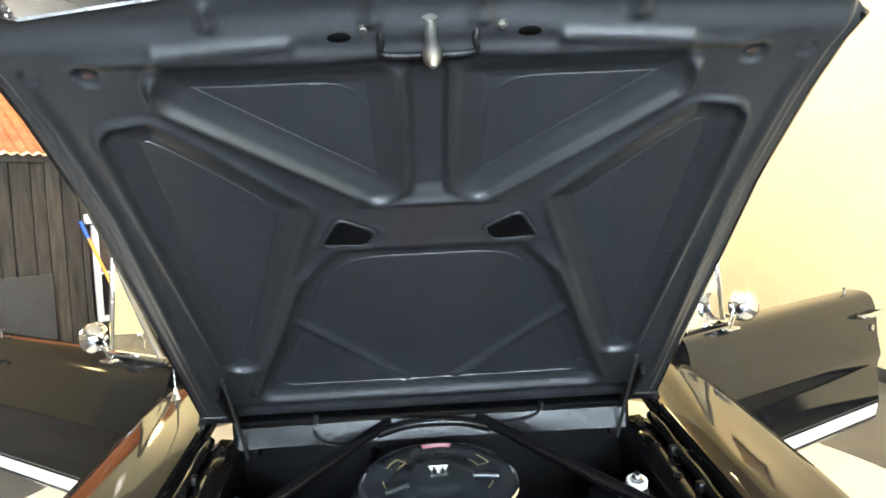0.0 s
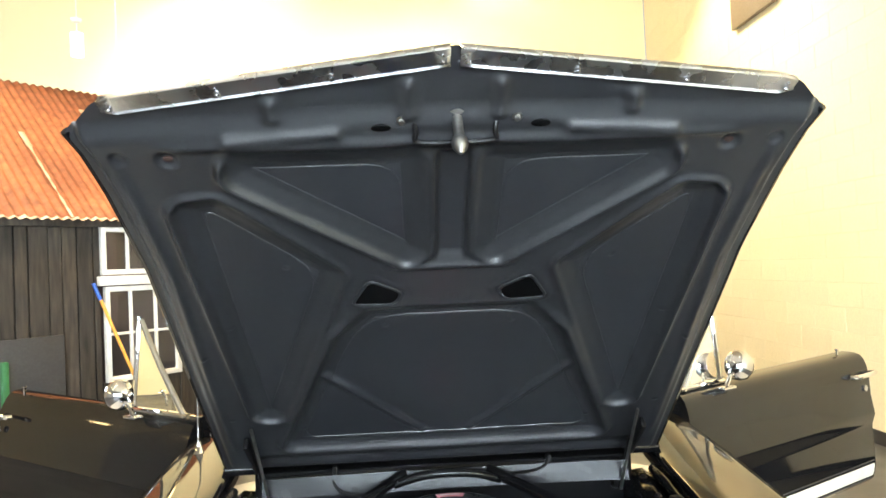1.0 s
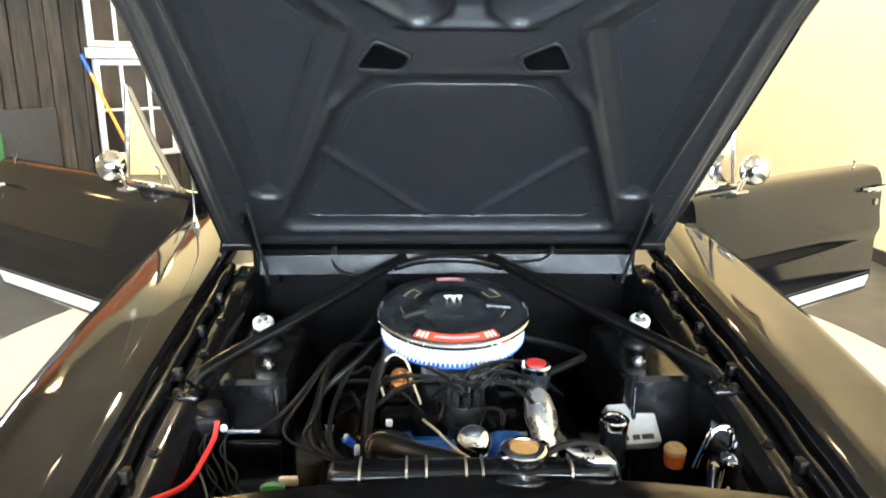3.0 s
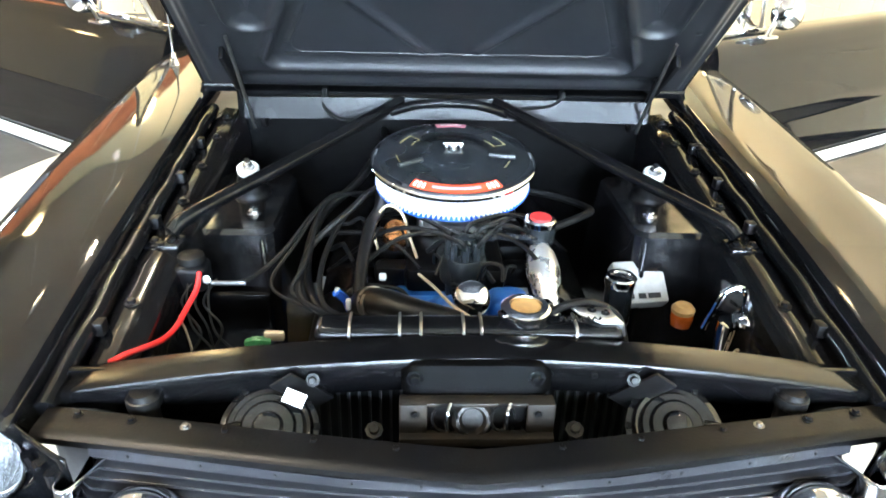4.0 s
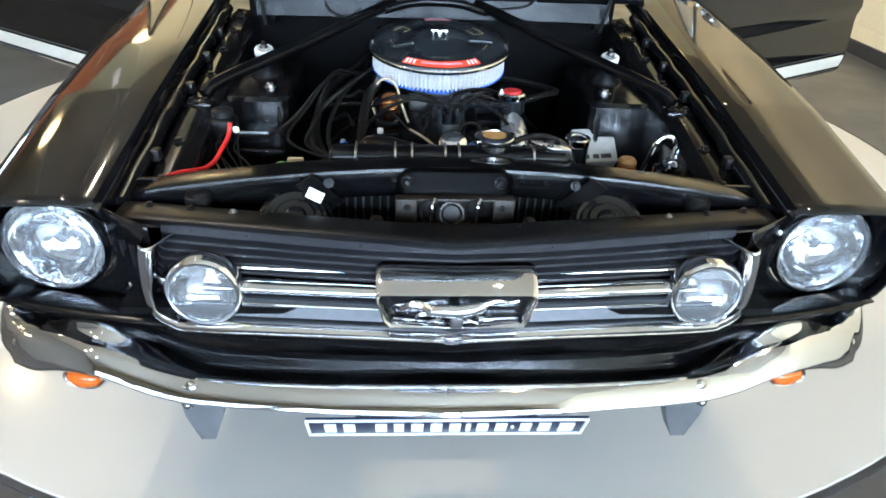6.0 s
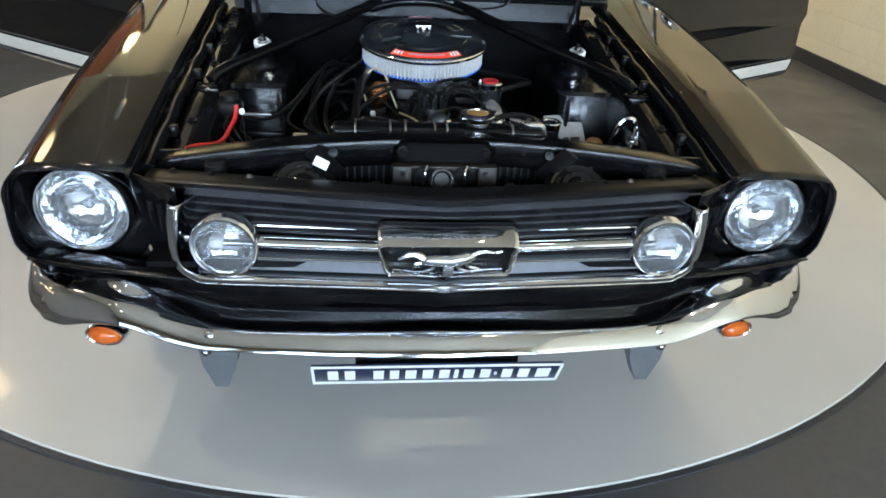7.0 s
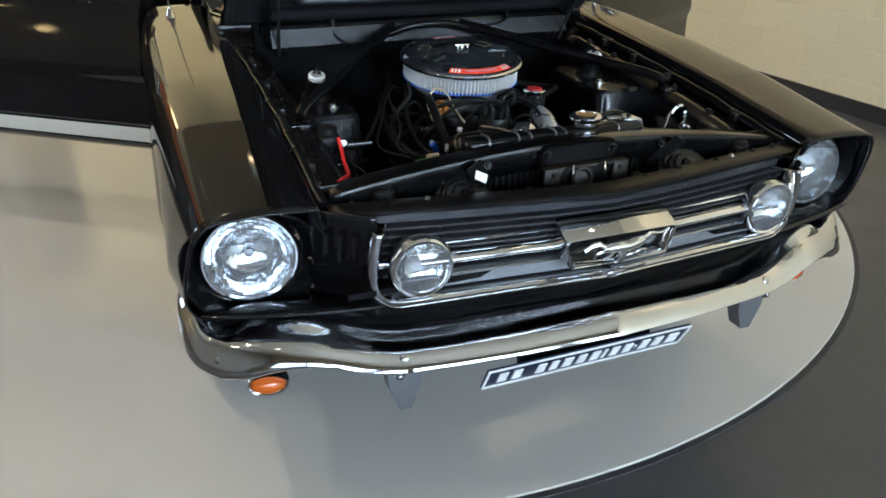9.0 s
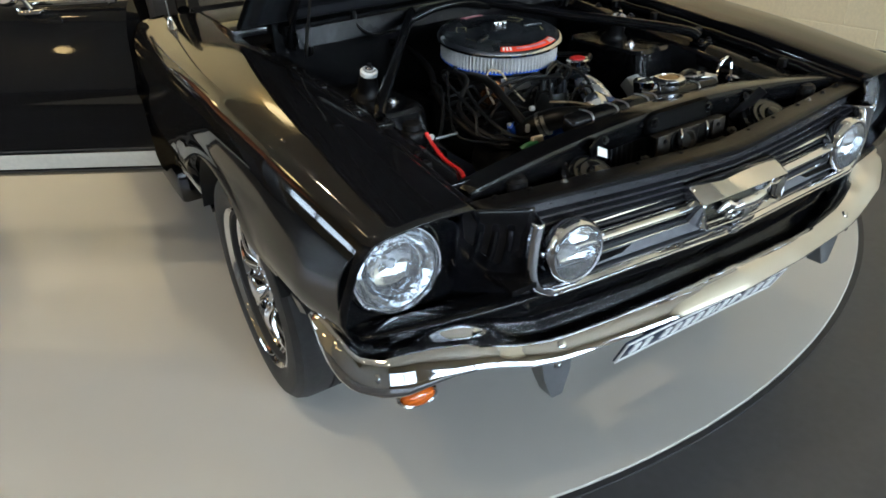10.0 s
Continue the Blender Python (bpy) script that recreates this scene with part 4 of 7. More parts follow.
# bonnet lock: rounded gloss plate over a dull catch housing with two springs
bm = bmesh.new()
rows = []
for x in np.linspace(-0.096, 0.102, 15):
    edge = max(0.0, abs(x - 0.003) - 0.082)
    top = 0.822 - edge * 0.9
    rows.append([(x, 0.196, top), (x, 0.186 + edge * 0.4, top - 0.003), (x, 0.181 + edge * 0.6, top - 0.012), (x, 0.179 + edge * 0.8, 0.79), (x, 0.172 + edge, 0.780)])
add_grid(bm, rows)
lock = car_part(part("hood_lock", bm, BULK, label="black bonnet lock plate with two bright springs"))
lock.modifiers.new("thickness", "SOLIDIFY").thickness = 0.004
DULLBROWN = material("oily_brown_steel", (0.010, 0.0085, 0.007), 0.45, spec=0.3, stain=0.6, stain_scale=25, stain_colour=(0.022, 0.016, 0.010), bump=0.15)
bm = bmesh.new()
for x, w in ((-0.080, 0.036), (0.084, 0.036)):
    add_box(bm, (x, 0.152, 0.757), (w, 0.006, 0.056), 0.002, Matrix.Identity(4))
add_box(bm, (0.002, 0.162, 0.782), (0.200, 0.020, 0.006), 0.002)
add_box(bm, (0.002, 0.146, 0.734), (0.200, 0.018, 0.014), 0.002)
part("catch_frame", bm, DULLBROWN, lock)
part("catch_recess", box((0.002, 0.172, 0.757), (0.132, 0.006, 0.05), 0.002), RUBBER, lock)
bm = lathe([(0.026, 0.0), (0.027, 0.004), (0.022, 0.009), (0.018, 0.009), (0.016, 0.002), (0.010, -0.004), (0.0001, -0.005)], 22, aim((-0.003, 0.160, 0.754), (0, -0.9, 0.35)))
part("catch_cup", bm, DULLBROWN, lock)
for x in (-0.037, 0.039):
    part("catch_spring", tube([(x + 0.006, 0.152, 0.742), (x, 0.143, 0.752), (x, 0.142, 0.776), (x + 0.005, 0.152, 0.786)], 0.0028, 8, 4), CHROME_DULL, lock)
    part("spring_eye", tube([(x + 0.016 * math.cos(k * 0.7) - 0.003, 0.152, 0.762 + 0.022 * math.sin(k * 0.7)) for k in range(8)], 0.0022, 6, 2), BAYDULL, lock)
for x in (-0.078, 0.080):
    bolt((x, 0.182, 0.803), (0, -1, 0.1), 0.007, lock, BAY)
    bolt((x, 0.150, 0.772), (0, -1, 0.1), 0.004, lock, BAYDULL)
for x in (-0.13, 0.13):
    bolt((x, 0.150, 0.744), (0, -0.5, 1), 0.007, lock, DULLBROWN)

# horns: gloss black ridged discs beside the radiator
for s in (-1, 1):
    m = aim((s * 0.266, 0.158, 0.738), (-s * 0.06, -0.55, 0.83))
    horn = car_part(part("horn", lathe([(0.03, -0.045), (0.052, -0.035), (0.060, -0.020), (0.060, -0.010), (0.064, -0.008), (0.064, -0.001), (0.057, 0.001), (0.053, 0.008), (0.047, 0.006), (0.044, 0.012), (0.036, 0.012), (0.032, 0.017), (0.020, 0.017), (0.016, 0.024), (0.009, 0.026), (0.0001, 0.026)], 32, m), PAINT, smooth=35))
    for k in range(6):
        a = math.pi * 2 * k / 6
        bolt(m @ Vector((0.0605 * math.cos(a), 0.0605 * math.sin(a), 0.0)), m.to_3x3() @ Vector((0, 0, 1)), 0.003, horn, BAYDULL)
    part("mount_strap", box((0, 0, 0), (0.035, 0.004, 0.09), 0.001, Matrix.Translation((s * 0.225, 0.190, 0.775)) @ Matrix.Rotation(radians(s * 35), 4, "Y") @ Matrix.Rotation(radians(25), 4, "X")), BAYDULL, horn)
    part("wire", tube([(s * 0.30, 0.15, 0.755), (s * 0.335, 0.13, 0.762), (s * 0.37, 0.16, 0.735), (s * 0.40, 0.2, 0.70)], 0.004, 6), BAYDULL, horn)
    bolt((s * 0.21, 0.186, 0.797), (0, -1, 0.4), 0.0055, horn)
    # rubber bump stops on the shelf
    stop = car_part(part("bump_stop", lathe([(0.018, 0.70), (0.018, 0.755), (0.022, 0.758), (0.022, 0.772), (0.012, 0.776), (0.0001, 0.776)], 16, Matrix.Translation((s * 0.43, 0.185, 0))), RUBBER))
    part("cap", lathe([(0.020, 0.7735), (0.016, 0.780), (0.0001, 0.781)], 14, Matrix.Translation((s * 0.43, 0.185, 0))), BAYDULL, stop)
part("paper_tag", box((0, 0, 0), (0.028, 0.002, 0.018), 0, Matrix.Translation((-0.232, 0.168, 0.782)) @ Matrix.Rotation(radians(28), 4, "Y") @ Matrix.Rotation(radians(-30), 4, "X")), WHITE, slam, "small white paper tag")

# -- nose: headlamps, grille, fog lamps, bumper --
for s in (-1, 1):
    c = Vector((s * 0.692, 0.194, 0.668))
    way = Vector((s * 0.04, -1, 0.02))
    m = aim(c, way) @ Matrix.Scale(0.89, 4)
    # black surround, from the wing's mouth to the lamp
    rings = []
    for f, r, dy in ((0.0, 0.0, 0.0), (0.35, 0.0, 0.012), (0.75, 0.0, 0.028), (1.0, 0.0, 0.03)):
        ring = []
        for k in range(40):
            a = 2 * math.pi * k / 40
            ca, sa = math.cos(a), math.sin(a)
            ex = math.copysign(abs(ca) ** 0.75, ca) * 0.128
            ez = math.copysign(abs(sa) ** 0.8, sa) * (0.112 if sa > 0 else 0.130)
            px = (1 - f) * ex + f * 0.095 * ca
            pz = (1 - f) * ez + f * 0.095 * sa
            front = 0.125 + 0.30 * max(0.0, 0.785 - (c.z + ez)) + 0.01
            ring.append((c.x + px, (1 - f) * front + f * 0.200 + dy * 0.3, c.z + pz))
        rings.append(ring)
    bm = bmesh.new()
    add_grid(bm, rings, close_v=True)
    lamp = car_part(part("headlamp_surround", bm, PAINT, smooth=50))
    lamp.modifiers.new("thickness", "SOLIDIFY").thickness = 0.003
    part("ring", lathe([(0.092, 0.0), (0.095, 0.008), (0.099, 0.008), (0.104, 0.0), (0.105, -0.012), (0.100, -0.015)], 40, m, hollow=True), CHROME, lamp, "chrome headlamp ring")
    part("reflector", lathe([(0.092, -0.006), (0.085, -0.03), (0.065, -0.055), (0.035, -0.07), (0.0001, -0.075)], 40, m, hollow=True), REFLECTOR, lamp)
    lens = part("lens", lathe([(0.093, 0.002), (0.085, 0.009), (0.062, 0.018), (0.032, 0.0225), (0.0001, 0.024)], 40, m, hollow=True), LENS, lamp, "fluted clear headlamp glass")
    lens.visible_shadow = False
    part("bulb_shield", lathe([(0.012, -0.055), (0.014, -0.03), (0.010, -0.025), (0.0001, -0.024)], 14, m), CHROME, lamp)
    # side panel between lamp and grille with three upright gills
    rings = []
    for k in range(10):
        f = k / 9
        x = 0.478 + (0.585 - 0.478) * f
        y = 0.066 + 0.076 * f ** 1.1
        rings.append([(s * x, y + 0.34 * max(0, 0.765 - z) * (0.25 + 0.75 * f), z) for z in (0.775, 0.765, 0.74, 0.70, 0.66, 0.62, 0.58, 0.55)])
    bm = bmesh.new()
    add_grid(bm, rings)
    side = car_part(part("nose_side_panel", bm, PAINT, smooth=50))
    side.modifiers.new("thickness", "SOLIDIFY").thickness = 0.003
    for k in range(3):
        x = 0.512 + 0.022 * k
        part("gill", tube([(s * x, 0.088 + 0.016 * k, 0.735), (s * (x + 0.002), 0.094 + 0.018 * k, 0.70), (s * (x + 0.004), 0.108 + 0.020 * k, 0.655)], 0.007, 8, 4), PAINT, side)

# grille surround moulding and mesh bars
surround = car_part(new("grille"))


def grille_y(x):
    return 0.018 + 0.034 * (abs(x) / 0.475)


line = []
for s in (-1, 1):
    pts = [(s * 0.0, grille_y(0), 0.598), (s * 0.2, grille_y(0.2), 0.598), (s * 0.42, grille_y(0.42), 0.598), (s * 0.458, 0.054, 0.603), (s * 0.482, 0.056, 0.622), (s * 0.490, 0.057, 0.655), (s * 0.487, 0.054, 0.705), (s * 0.479, 0.050, 0.750)]
    curve = smooth_line(pts, 6)
    bm = bmesh.new()
    rings = []
    for i, p in enumerate(curve):
        a, b = curve[max(i - 1, 0)], curve[min(i + 1, len(curve) - 1)]
        t = (b - a).normalized()
        inw = Vector((0, -1, 0)).cross(t) * s
        inw = inw.normalized()
        rings.append([p + Vector((0, 0.03, 0)) - inw * 0.010, p - inw * 0.010, p + Vector((0, -0.006, 0)) - inw * 0.005, p + Vector((0, -0.007, 0)) + inw * 0.004, p + inw * 0.010, p + Vector((0, 0.052, 0)) + inw * (0.012 + 0.018 * min(1, max(0, (p.z - 0.61) / 0.05)))])
    add_grid(bm, rings)
    ob = part("surround", bm, CHROME, surround, "chrome grille surround moulding", 50)
    ob.modifiers.new("thickness", "SOLIDIFY").thickness = 0.002


def blade_y(x, z):
    low = grille_y(x) + 0.022
    return low + max(0.0, (z - 0.62) / 0.13) * max(0.0, vee_y(x) - 0.004 - low)


# thin louvre blades, in two halves that meet at the prow
for k in range(11):
    z = 0.615 + 0.0145 * k
    for s in (-1, 1):
        rings = []
        for x in (0.0, 0.12, 0.24, 0.36, 0.465):
            y = blade_y(x, z)
            rings.append([(s * x, y, z + 0.0035), (s * x, y, z - 0.001), (s * x, y + 0.022, z + 0.004), (s * x, y + 0.022, z + 0.0085)])
        bm = bmesh.new()
        add_grid(bm, rings, close_v=True, caps=True)
        part("blade", bm, GRILLE, surround, smooth=0)
bm = bmesh.new()
add_grid(bm, [[(x, blade_y(x, 0.60) + 0.028, 0.59), (x, blade_y(x, 0.75) + 0.026, 0.765)] for x in np.linspace(-0.48, 0.48, 9)])
part("grille_back", bm, RUBBER, surround, smooth=0)
# upper dark panel with rivets above the blades
bm = bmesh.new()
add_grid(bm, [[(x, blade_y(x, 0.76) - 0.002, 0.760), (x, blade_y(x, 0.75) - 0.002, 0.747), (x, blade_y(x, 0.75) + 0.010, 0.745)] for x in np.linspace(-0.47, 0.47, 25)])
part("upper_strip", bm, GRILLE, surround)
for x in (-0.42, -0.33, -0.24, -0.15, -0.07, 0.07, 0.15, 0.24, 0.33, 0.42):
    bolt((x, blade_y(x, 0.755) - 0.002, 0.7535), (0, -1, 0.2), 0.0014, surround, BAYDULL, "rivet")
# chrome bar from the fog lamps to the emblem box, thin bead above it, grey bar right across below
for s in (-1, 1):
    rings = []
    for x in np.linspace(0.118, 0.40, 9):
        y = grille_y(x)
        rings.append([(s * x, y + 0.045, 0.680)] + [(s * x, y + 0.020 - 0.019 * math.sin(a), 0.6735 + 0.0105 * math.cos(a)) for a in np.linspace(0, math.pi, 13)] + [(s * x, y + 0.045, 0.664)])
    bm = bmesh.new()
    add_grid(bm, rings, close_v=True, caps=True)
    part("chrome_bar", bm, CHROME, surround, smooth=50)
    rings = []
    for x in np.linspace(0.0, 0.45, 12):
        y = grille_y(x) + 0.014
        rings.append([(s * x, y + 0.02, 0.641), (s * x, y + 0.005, 0.641), (s * x, y, 0.638), (s * x, y - 0.003, 0.617), (s * x, y + 0.002, 0.614), (s * x, y + 0.02, 0.614)])
    bm = bmesh.new()
    add_grid(bm, rings, close_v=True, caps=True)
    part("grey_bar", bm, GRILLE_SILVER, surround, smooth=50)
    part("bar_edge", tube([(s * x, grille_y(x) + 0.014, 0.6405) for x in (0.0, 0.1, 0.2, 0.3, 0.45)], 0.0014, 6, 2), CHROME, surround)
    part("bead", tube([(s * x, grille_y(x) + 0.030, 0.699) for x in (0.118, 0.2, 0.3, 0.40)], 0.0028, 8, 2), CHROME, surround)
# emblem box in the middle: chrome frame round a deep recess with a plain running shape
bm = bmesh.new()


def corral(half, z0, z1, y, cut=0.02):
    return [(-half, y + 0.003, z1 - cut * 0.5), (-half + 0.002, y + 0.003, z1 - cut * 0.15), (-half + cut * 0.5, y + 0.002, z1), (0, y, z1 + 0.001), (half - cut * 0.5, y + 0.002, z1), (half - 0.002, y + 0.003, z1 - cut * 0.15), (half, y + 0.003, z1 - cut * 0.5), (half - 0.012, y + 0.003, z0 + cut * 0.5), (half - 0.020, y + 0.002, z0), (0, y, z0 - 0.001), (-half + 0.020, y + 0.002, z0), (-half + 0.012, y + 0.003, z0 + cut * 0.5)]


rings = [corral(0.126, 0.637, 0.720, 0.075), corral(0.127, 0.636, 0.724, 0.044), corral(0.128, 0.635, 0.7235, 0.034), corral(0.128, 0.635, 0.7045, 0.005), corral(0.127, 0.636, 0.7005, -0.005), corral(0.124, 0.639, 0.6985, -0.008), corral(0.1215, 0.6415, 0.696, -0.005), corral(0.1165, 0.6455, 0.692, 0.028)]
add_grid(bm, rings, close_v=True)
part("emblem_frame", bm, CHROME, surround, "chrome emblem frame", 35)
bm = bmesh.new()
bm.faces.new([bm.verts.new(p) for p in corral(0.1175, 0.6445, 0.693, 0.027)])
part("emblem_back", bm, PAINT, surround, smooth=0)
part("emblem_bar", box((0.0, -0.004, 0.656), (0.020, 0.012, 0.034), 0.003), CHROME, surround)
bm = tube([(-0.050, -0.010, 0.672), (-0.030, -0.013, 0.676), (0.0, -0.013, 0.675), (0.026, -0.013, 0.680), (0.044, -0.010, 0.682)], lambda t: 0.0055 + 0.0065 * math.sin(math.pi * t) ** 0.6, 10, 5)
add_tube(bm, smooth_line([(-0.042, -0.011, 0.675), (-0.060, -0.010, 0.685), (-0.074, -0.009, 0.683), (-0.088, -0.008, 0.675)], 5), lambda t: 0.0075 - 0.003 * t, 8)
add_tube(bm, smooth_line([(0.040, -0.010, 0.684), (0.060, -0.009, 0.691), (0.080, -0.008, 0.688), (0.096, -0.006, 0.690)], 5), lambda t: 0.0045 - 0.003 * t, 8)
for a, c, b in (((-0.036, -0.011, 0.670), (-0.060, -0.010, 0.666), (-0.064, -0.008, 0.654)), ((-0.026, -0.011, 0.668), (-0.030, -0.010, 0.658), (-0.046, -0.008, 0.650)), ((0.030, -0.011, 0.675), (0.034, -0.010, 0.662), (0.054, -0.008, 0.656)), ((0.024, -0.011, 0.672), (0.016, -0.010, 0.660), (0.034, -0.008, 0.650))):
    add_tube(bm, smooth_line([a, c, b], 4), lambda t: 0.005 - 0.0025 * t, 8)
part("emblem", bm, CHROME, surround, "plain chrome running shape")
part("prow_clip", box((-0.004, 0.012, 0.600), (0.024, 0.010, 0.014), 0.003), CHROME_DULL, surround)

# round fog lamps standing in the grille ends
for s in (-1, 1):
    c = (s * 0.408 + 0.008, 0.046, 0.669)
    m = aim(c, (s * 0.03, -1, 0.0))
    fog = car_part(part("fog_lamp", lathe([(0.0001, -0.052), (0.03, -0.050), (0.048, -0.042), (0.059, -0.028), (0.0635, -0.014), (0.0635, -0.006), (0.0615, 0.0), (0.0605, 0.004), (0.057, 0.007), (0.053, 0.006)], 36, m, hollow=True), CHROME))
    tagged(fog, "round chrome fog lamp with a fluted clear glass")
    part("reflector", lathe([(0.054, 0.002), (0.050, -0.008), (0.042, -0.016), (0.028, -0.023), (0.014, -0.027), (0.0001, -0.028)], 36, m, hollow=True), REFLECTOR, fog)
    lens = part("lens", lathe([(0.054, 0.004), (0.042, 0.011), (0.022, 0.015), (0.0001, 0.016)], 36, m, hollow=True), LENS, fog)
    lens.visible_shadow = False
    part("stalk", box((c[0] + s * 0.068, c[1] + 0.034, c[2]), (0.03, 0.014, 0.014), 0.004), CHROME, fog)
    bolt((c[0] - s * 0.066, c[1] + 0.005, c[2] + 0.012), (-s, -0.6, 0), 0.004, fog, STEEL)

# chrome blade bumper with risen ends that wrap round the corners


def bumper_y(x):
    return interp(abs(x), [0, 0.2, 0.44, 0.62, 0.74, 0.80], [-0.045, -0.026, 0.012, 0.055, 0.10, 0.135])


# depth behind the face, and share of the face's height: a leaning face, then a flat ledge towards the body
SECT = [(0.050, -0.02), (0.030, -0.20), (0.014, -0.22), (0.004, -0.12), (-0.002, 0.04), (-0.001, 0.16), (0.004, 0.38), (0.011, 0.64), (0.018, 0.84), (0.022, 0.93), (0.027, 1.01), (0.034, 1.09),
        (0.042, 1.16), (0.050, 1.21), (0.058, 1.24), (0.064, 1.26), (0.070, 1.27), (0.077, 1.27), (0.088, 1.26), (0.112, 1.22)]
SECT_END = [(0.034, -0.02), (0.022, -0.06), (0.011, -0.06), (0.004, -0.02), (0.0, 0.05), (0.000, 0.14), (0.003, 0.30), (0.008, 0.52), (0.014, 0.72), (0.019, 0.85), (0.024, 0.94), (0.028, 0.985),
            (0.032, 1.0), (0.035, 1.0), (0.038, 1.0), (0.041, 0.99), (0.044, 0.98), (0.047, 0.96), (0.050, 0.93), (0.054, 0.88)]
BX = [0, 0.2, 0.35, 0.46, 0.52, 0.57, 0.62, 0.68, 0.74, 0.80, 0.822, 0.838, 0.850, 0.857, 0.863]
BZ0 = [0.483, 0.475, 0.467, 0.463, 0.469, 0.486, 0.495, 0.485, 0.465, 0.459, 0.466, 0.478, 0.498, 0.524, 0.566]
BZ1 = [0.514, 0.504, 0.496, 0.494, 0.502, 0.518, 0.529, 0.530, 0.524, 0.522, 0.532, 0.545, 0.559, 0.575, 0.594]
path = [Vector((x, bumper_y(x), 0)) for x in np.linspace(-0.78, 0.78, 105)]
END_Q = [0.800, 0.812, 0.823, 0.832, 0.840, 0.847, 0.852, 0.857, 0.860, 0.862, 0.863]
along = END_Q[::-1] + [abs(p.x) for p in path] + END_Q
ends = {}
for s in (-1, 1):
    ends[s] = [Vector((s * x, y, 0)) for x, y in ((0.799, 0.147), (0.810, 0.156), (0.820, 0.167), (0.828, 0.180), (0.834, 0.195), (0.838, 0.212), (0.840, 0.231), (0.840, 0.252), (0.838, 0.275), (0.835, 0.298), (0.832, 0.318))]
path = ends[-1][::-1] + path + ends[1]
rings = []
for i, p in enumerate(path):
    t = (path[min(i + 1, len(path) - 1)] - path[max(i - 1, 0)])
    n = Vector((-t.y, t.x, 0)).normalized()
    q = along[i]
    f = min(1.0, i / 5, (len(path) - 1 - i) / 5)
    wide = 0.02 if q < 0.76 else 0.004
    z0 = sum(interp(q + d, BX, BZ0) for d in (-wide, -wide / 2, 0, wide / 2, wide)) / 5
    z1 = sum(interp(q + d, BX, BZ1) for d in (-wide, -wide / 2, 0, wide / 2, wide)) / 5
    hgt = (z1 - z0) * (0.45 + 0.55 * f)
    w = min(1.0, max(0.0, (q - 0.74) / 0.09))
    w = w * w * (3 - 2 * w)
    roll = 0.019 * max(0.0, 1 - ((q - 0.635) / 0.085) ** 2)
    rings.append([p + n * (dy + (ey - dy) * w) + Vector((0, 0, z0 + (dz + (ez - dz) * w) * hgt + roll * math.exp(-((dy - 0.068) / 0.013) ** 2))) for (dy, dz), (ey, ez) in zip(SECT, SECT_END)])
bm = bmesh.new()
add_grid(bm, rings)
bumper = car_part(part("front_bumper", bm, CHROME, smooth=60))
tagged(bumper, "polished chrome blade bumper with risen wrap-round ends")
bumper.modifiers.new("thickness", "SOLIDIFY").thickness = 0.003
for s in (-1, 1):
    for x, z in ((0.443, 0.487), (0.775, 0.496)):
        m = aim((s * x, bumper_y(x) + (0.016 if x < 0.6 else 0.016), z), (s * 0.25, -0.85, 0.5))
        part("bumper_bolt", lathe([(0.010, -0.008), (0.010, 0.0), (0.008, 0.002), (0.0001, 0.003)], 16, m), CHROME, bumper)
    # grey tapered bracket fins hanging below, each with a bright bolt
    bm = bmesh.new()
    rings = [[(s * (x + dx), y, z) for x, y in ((0.40 + t, 0.05), (0.47 - t, 0.05), (0.47 - t, 0.09), (0.40 + t, 0.09))] for z, t, dx in ((0.46, -0.005, 0), (0.40, 0.002, 0.0), (0.345, 0.022, 0.0))]
    add_grid(bm, rings, close_v=True, caps=True)
    fin = car_part(part("bracket_fin", bm, GREYFIN))
    bolt((s * 0.452, 0.03, 0.448), (0, -1, -0.2), 0.006, fin, CHROME_DULL)

# body panel behind and below the bumper


def guard_y(x):
    return 0.016 + 0.06 * x + 0.16 * x ** 3


rings = []
for x in np.linspace(-0.795, 0.795, 61):
    ax = abs(x)
    g = guard_y(ax)
    top = 0.592 - 0.02 * max(0, ax - 0.47)
    rings.append([(x, g + 0.004, top), (x, g + 0.030, top - 0.001), (x, g + 0.062, top - 0.004), (x, g + 0.074, top - 0.012), (x, g + 0.080, 0.560), (x, g + 0.082, 0.53), (x, g + 0.080, 0.46)])
bm = bmesh.new()
add_grid(bm, rings)
for s in (-1, 1):
    apron = bmesh.new()
    add_grid(apron, [[(s * x, guard_y(x) + 0.004 + (0.241 - guard_y(x)) * f, 0.590 - 0.02 * max(0, x - 0.47) - 0.045 * f ** 1.5) for f in (0, 0.25, 0.5, 0.75, 1)] for x in np.linspace(0.47, 0.77, 12)])
    ob = car_part(part("lamp_apron", apron, PAINT, smooth=60))
    ob.modifiers.new("thickness", "SOLIDIFY").thickness = 0.003
pan = car_part(part("stone_guard", bm, BAY, smooth=60))
pan.modifiers.new("thickness", "SOLIDIFY").thickness = 0.003
rings = []
for x in np.linspace(-0.80, 0.80, 61):
    ax = abs(x)
    y = 0.075 + 0.17 * (ax / 0.8) ** 1.6
    low = interp(ax, [0, 0.5, 0.72, 0.8], [0.35, 0.355, 0.375, 0.42])
    rings.append([(x, y + 0.02, 0.47), (x, y, 0.45), (x, y + 0.002, 0.43), (x, y + 0.012, low + 0.05), (x, y + 0.03, low + 0.02), (x, y + 0.055, low)])
bm = bmesh.new()
add_grid(bm, rings)
valance = car_part(part("front_valance", bm, PAINT, smooth=60))
valance.modifiers.new("thickness", "SOLIDIFY").thickness = 0.003
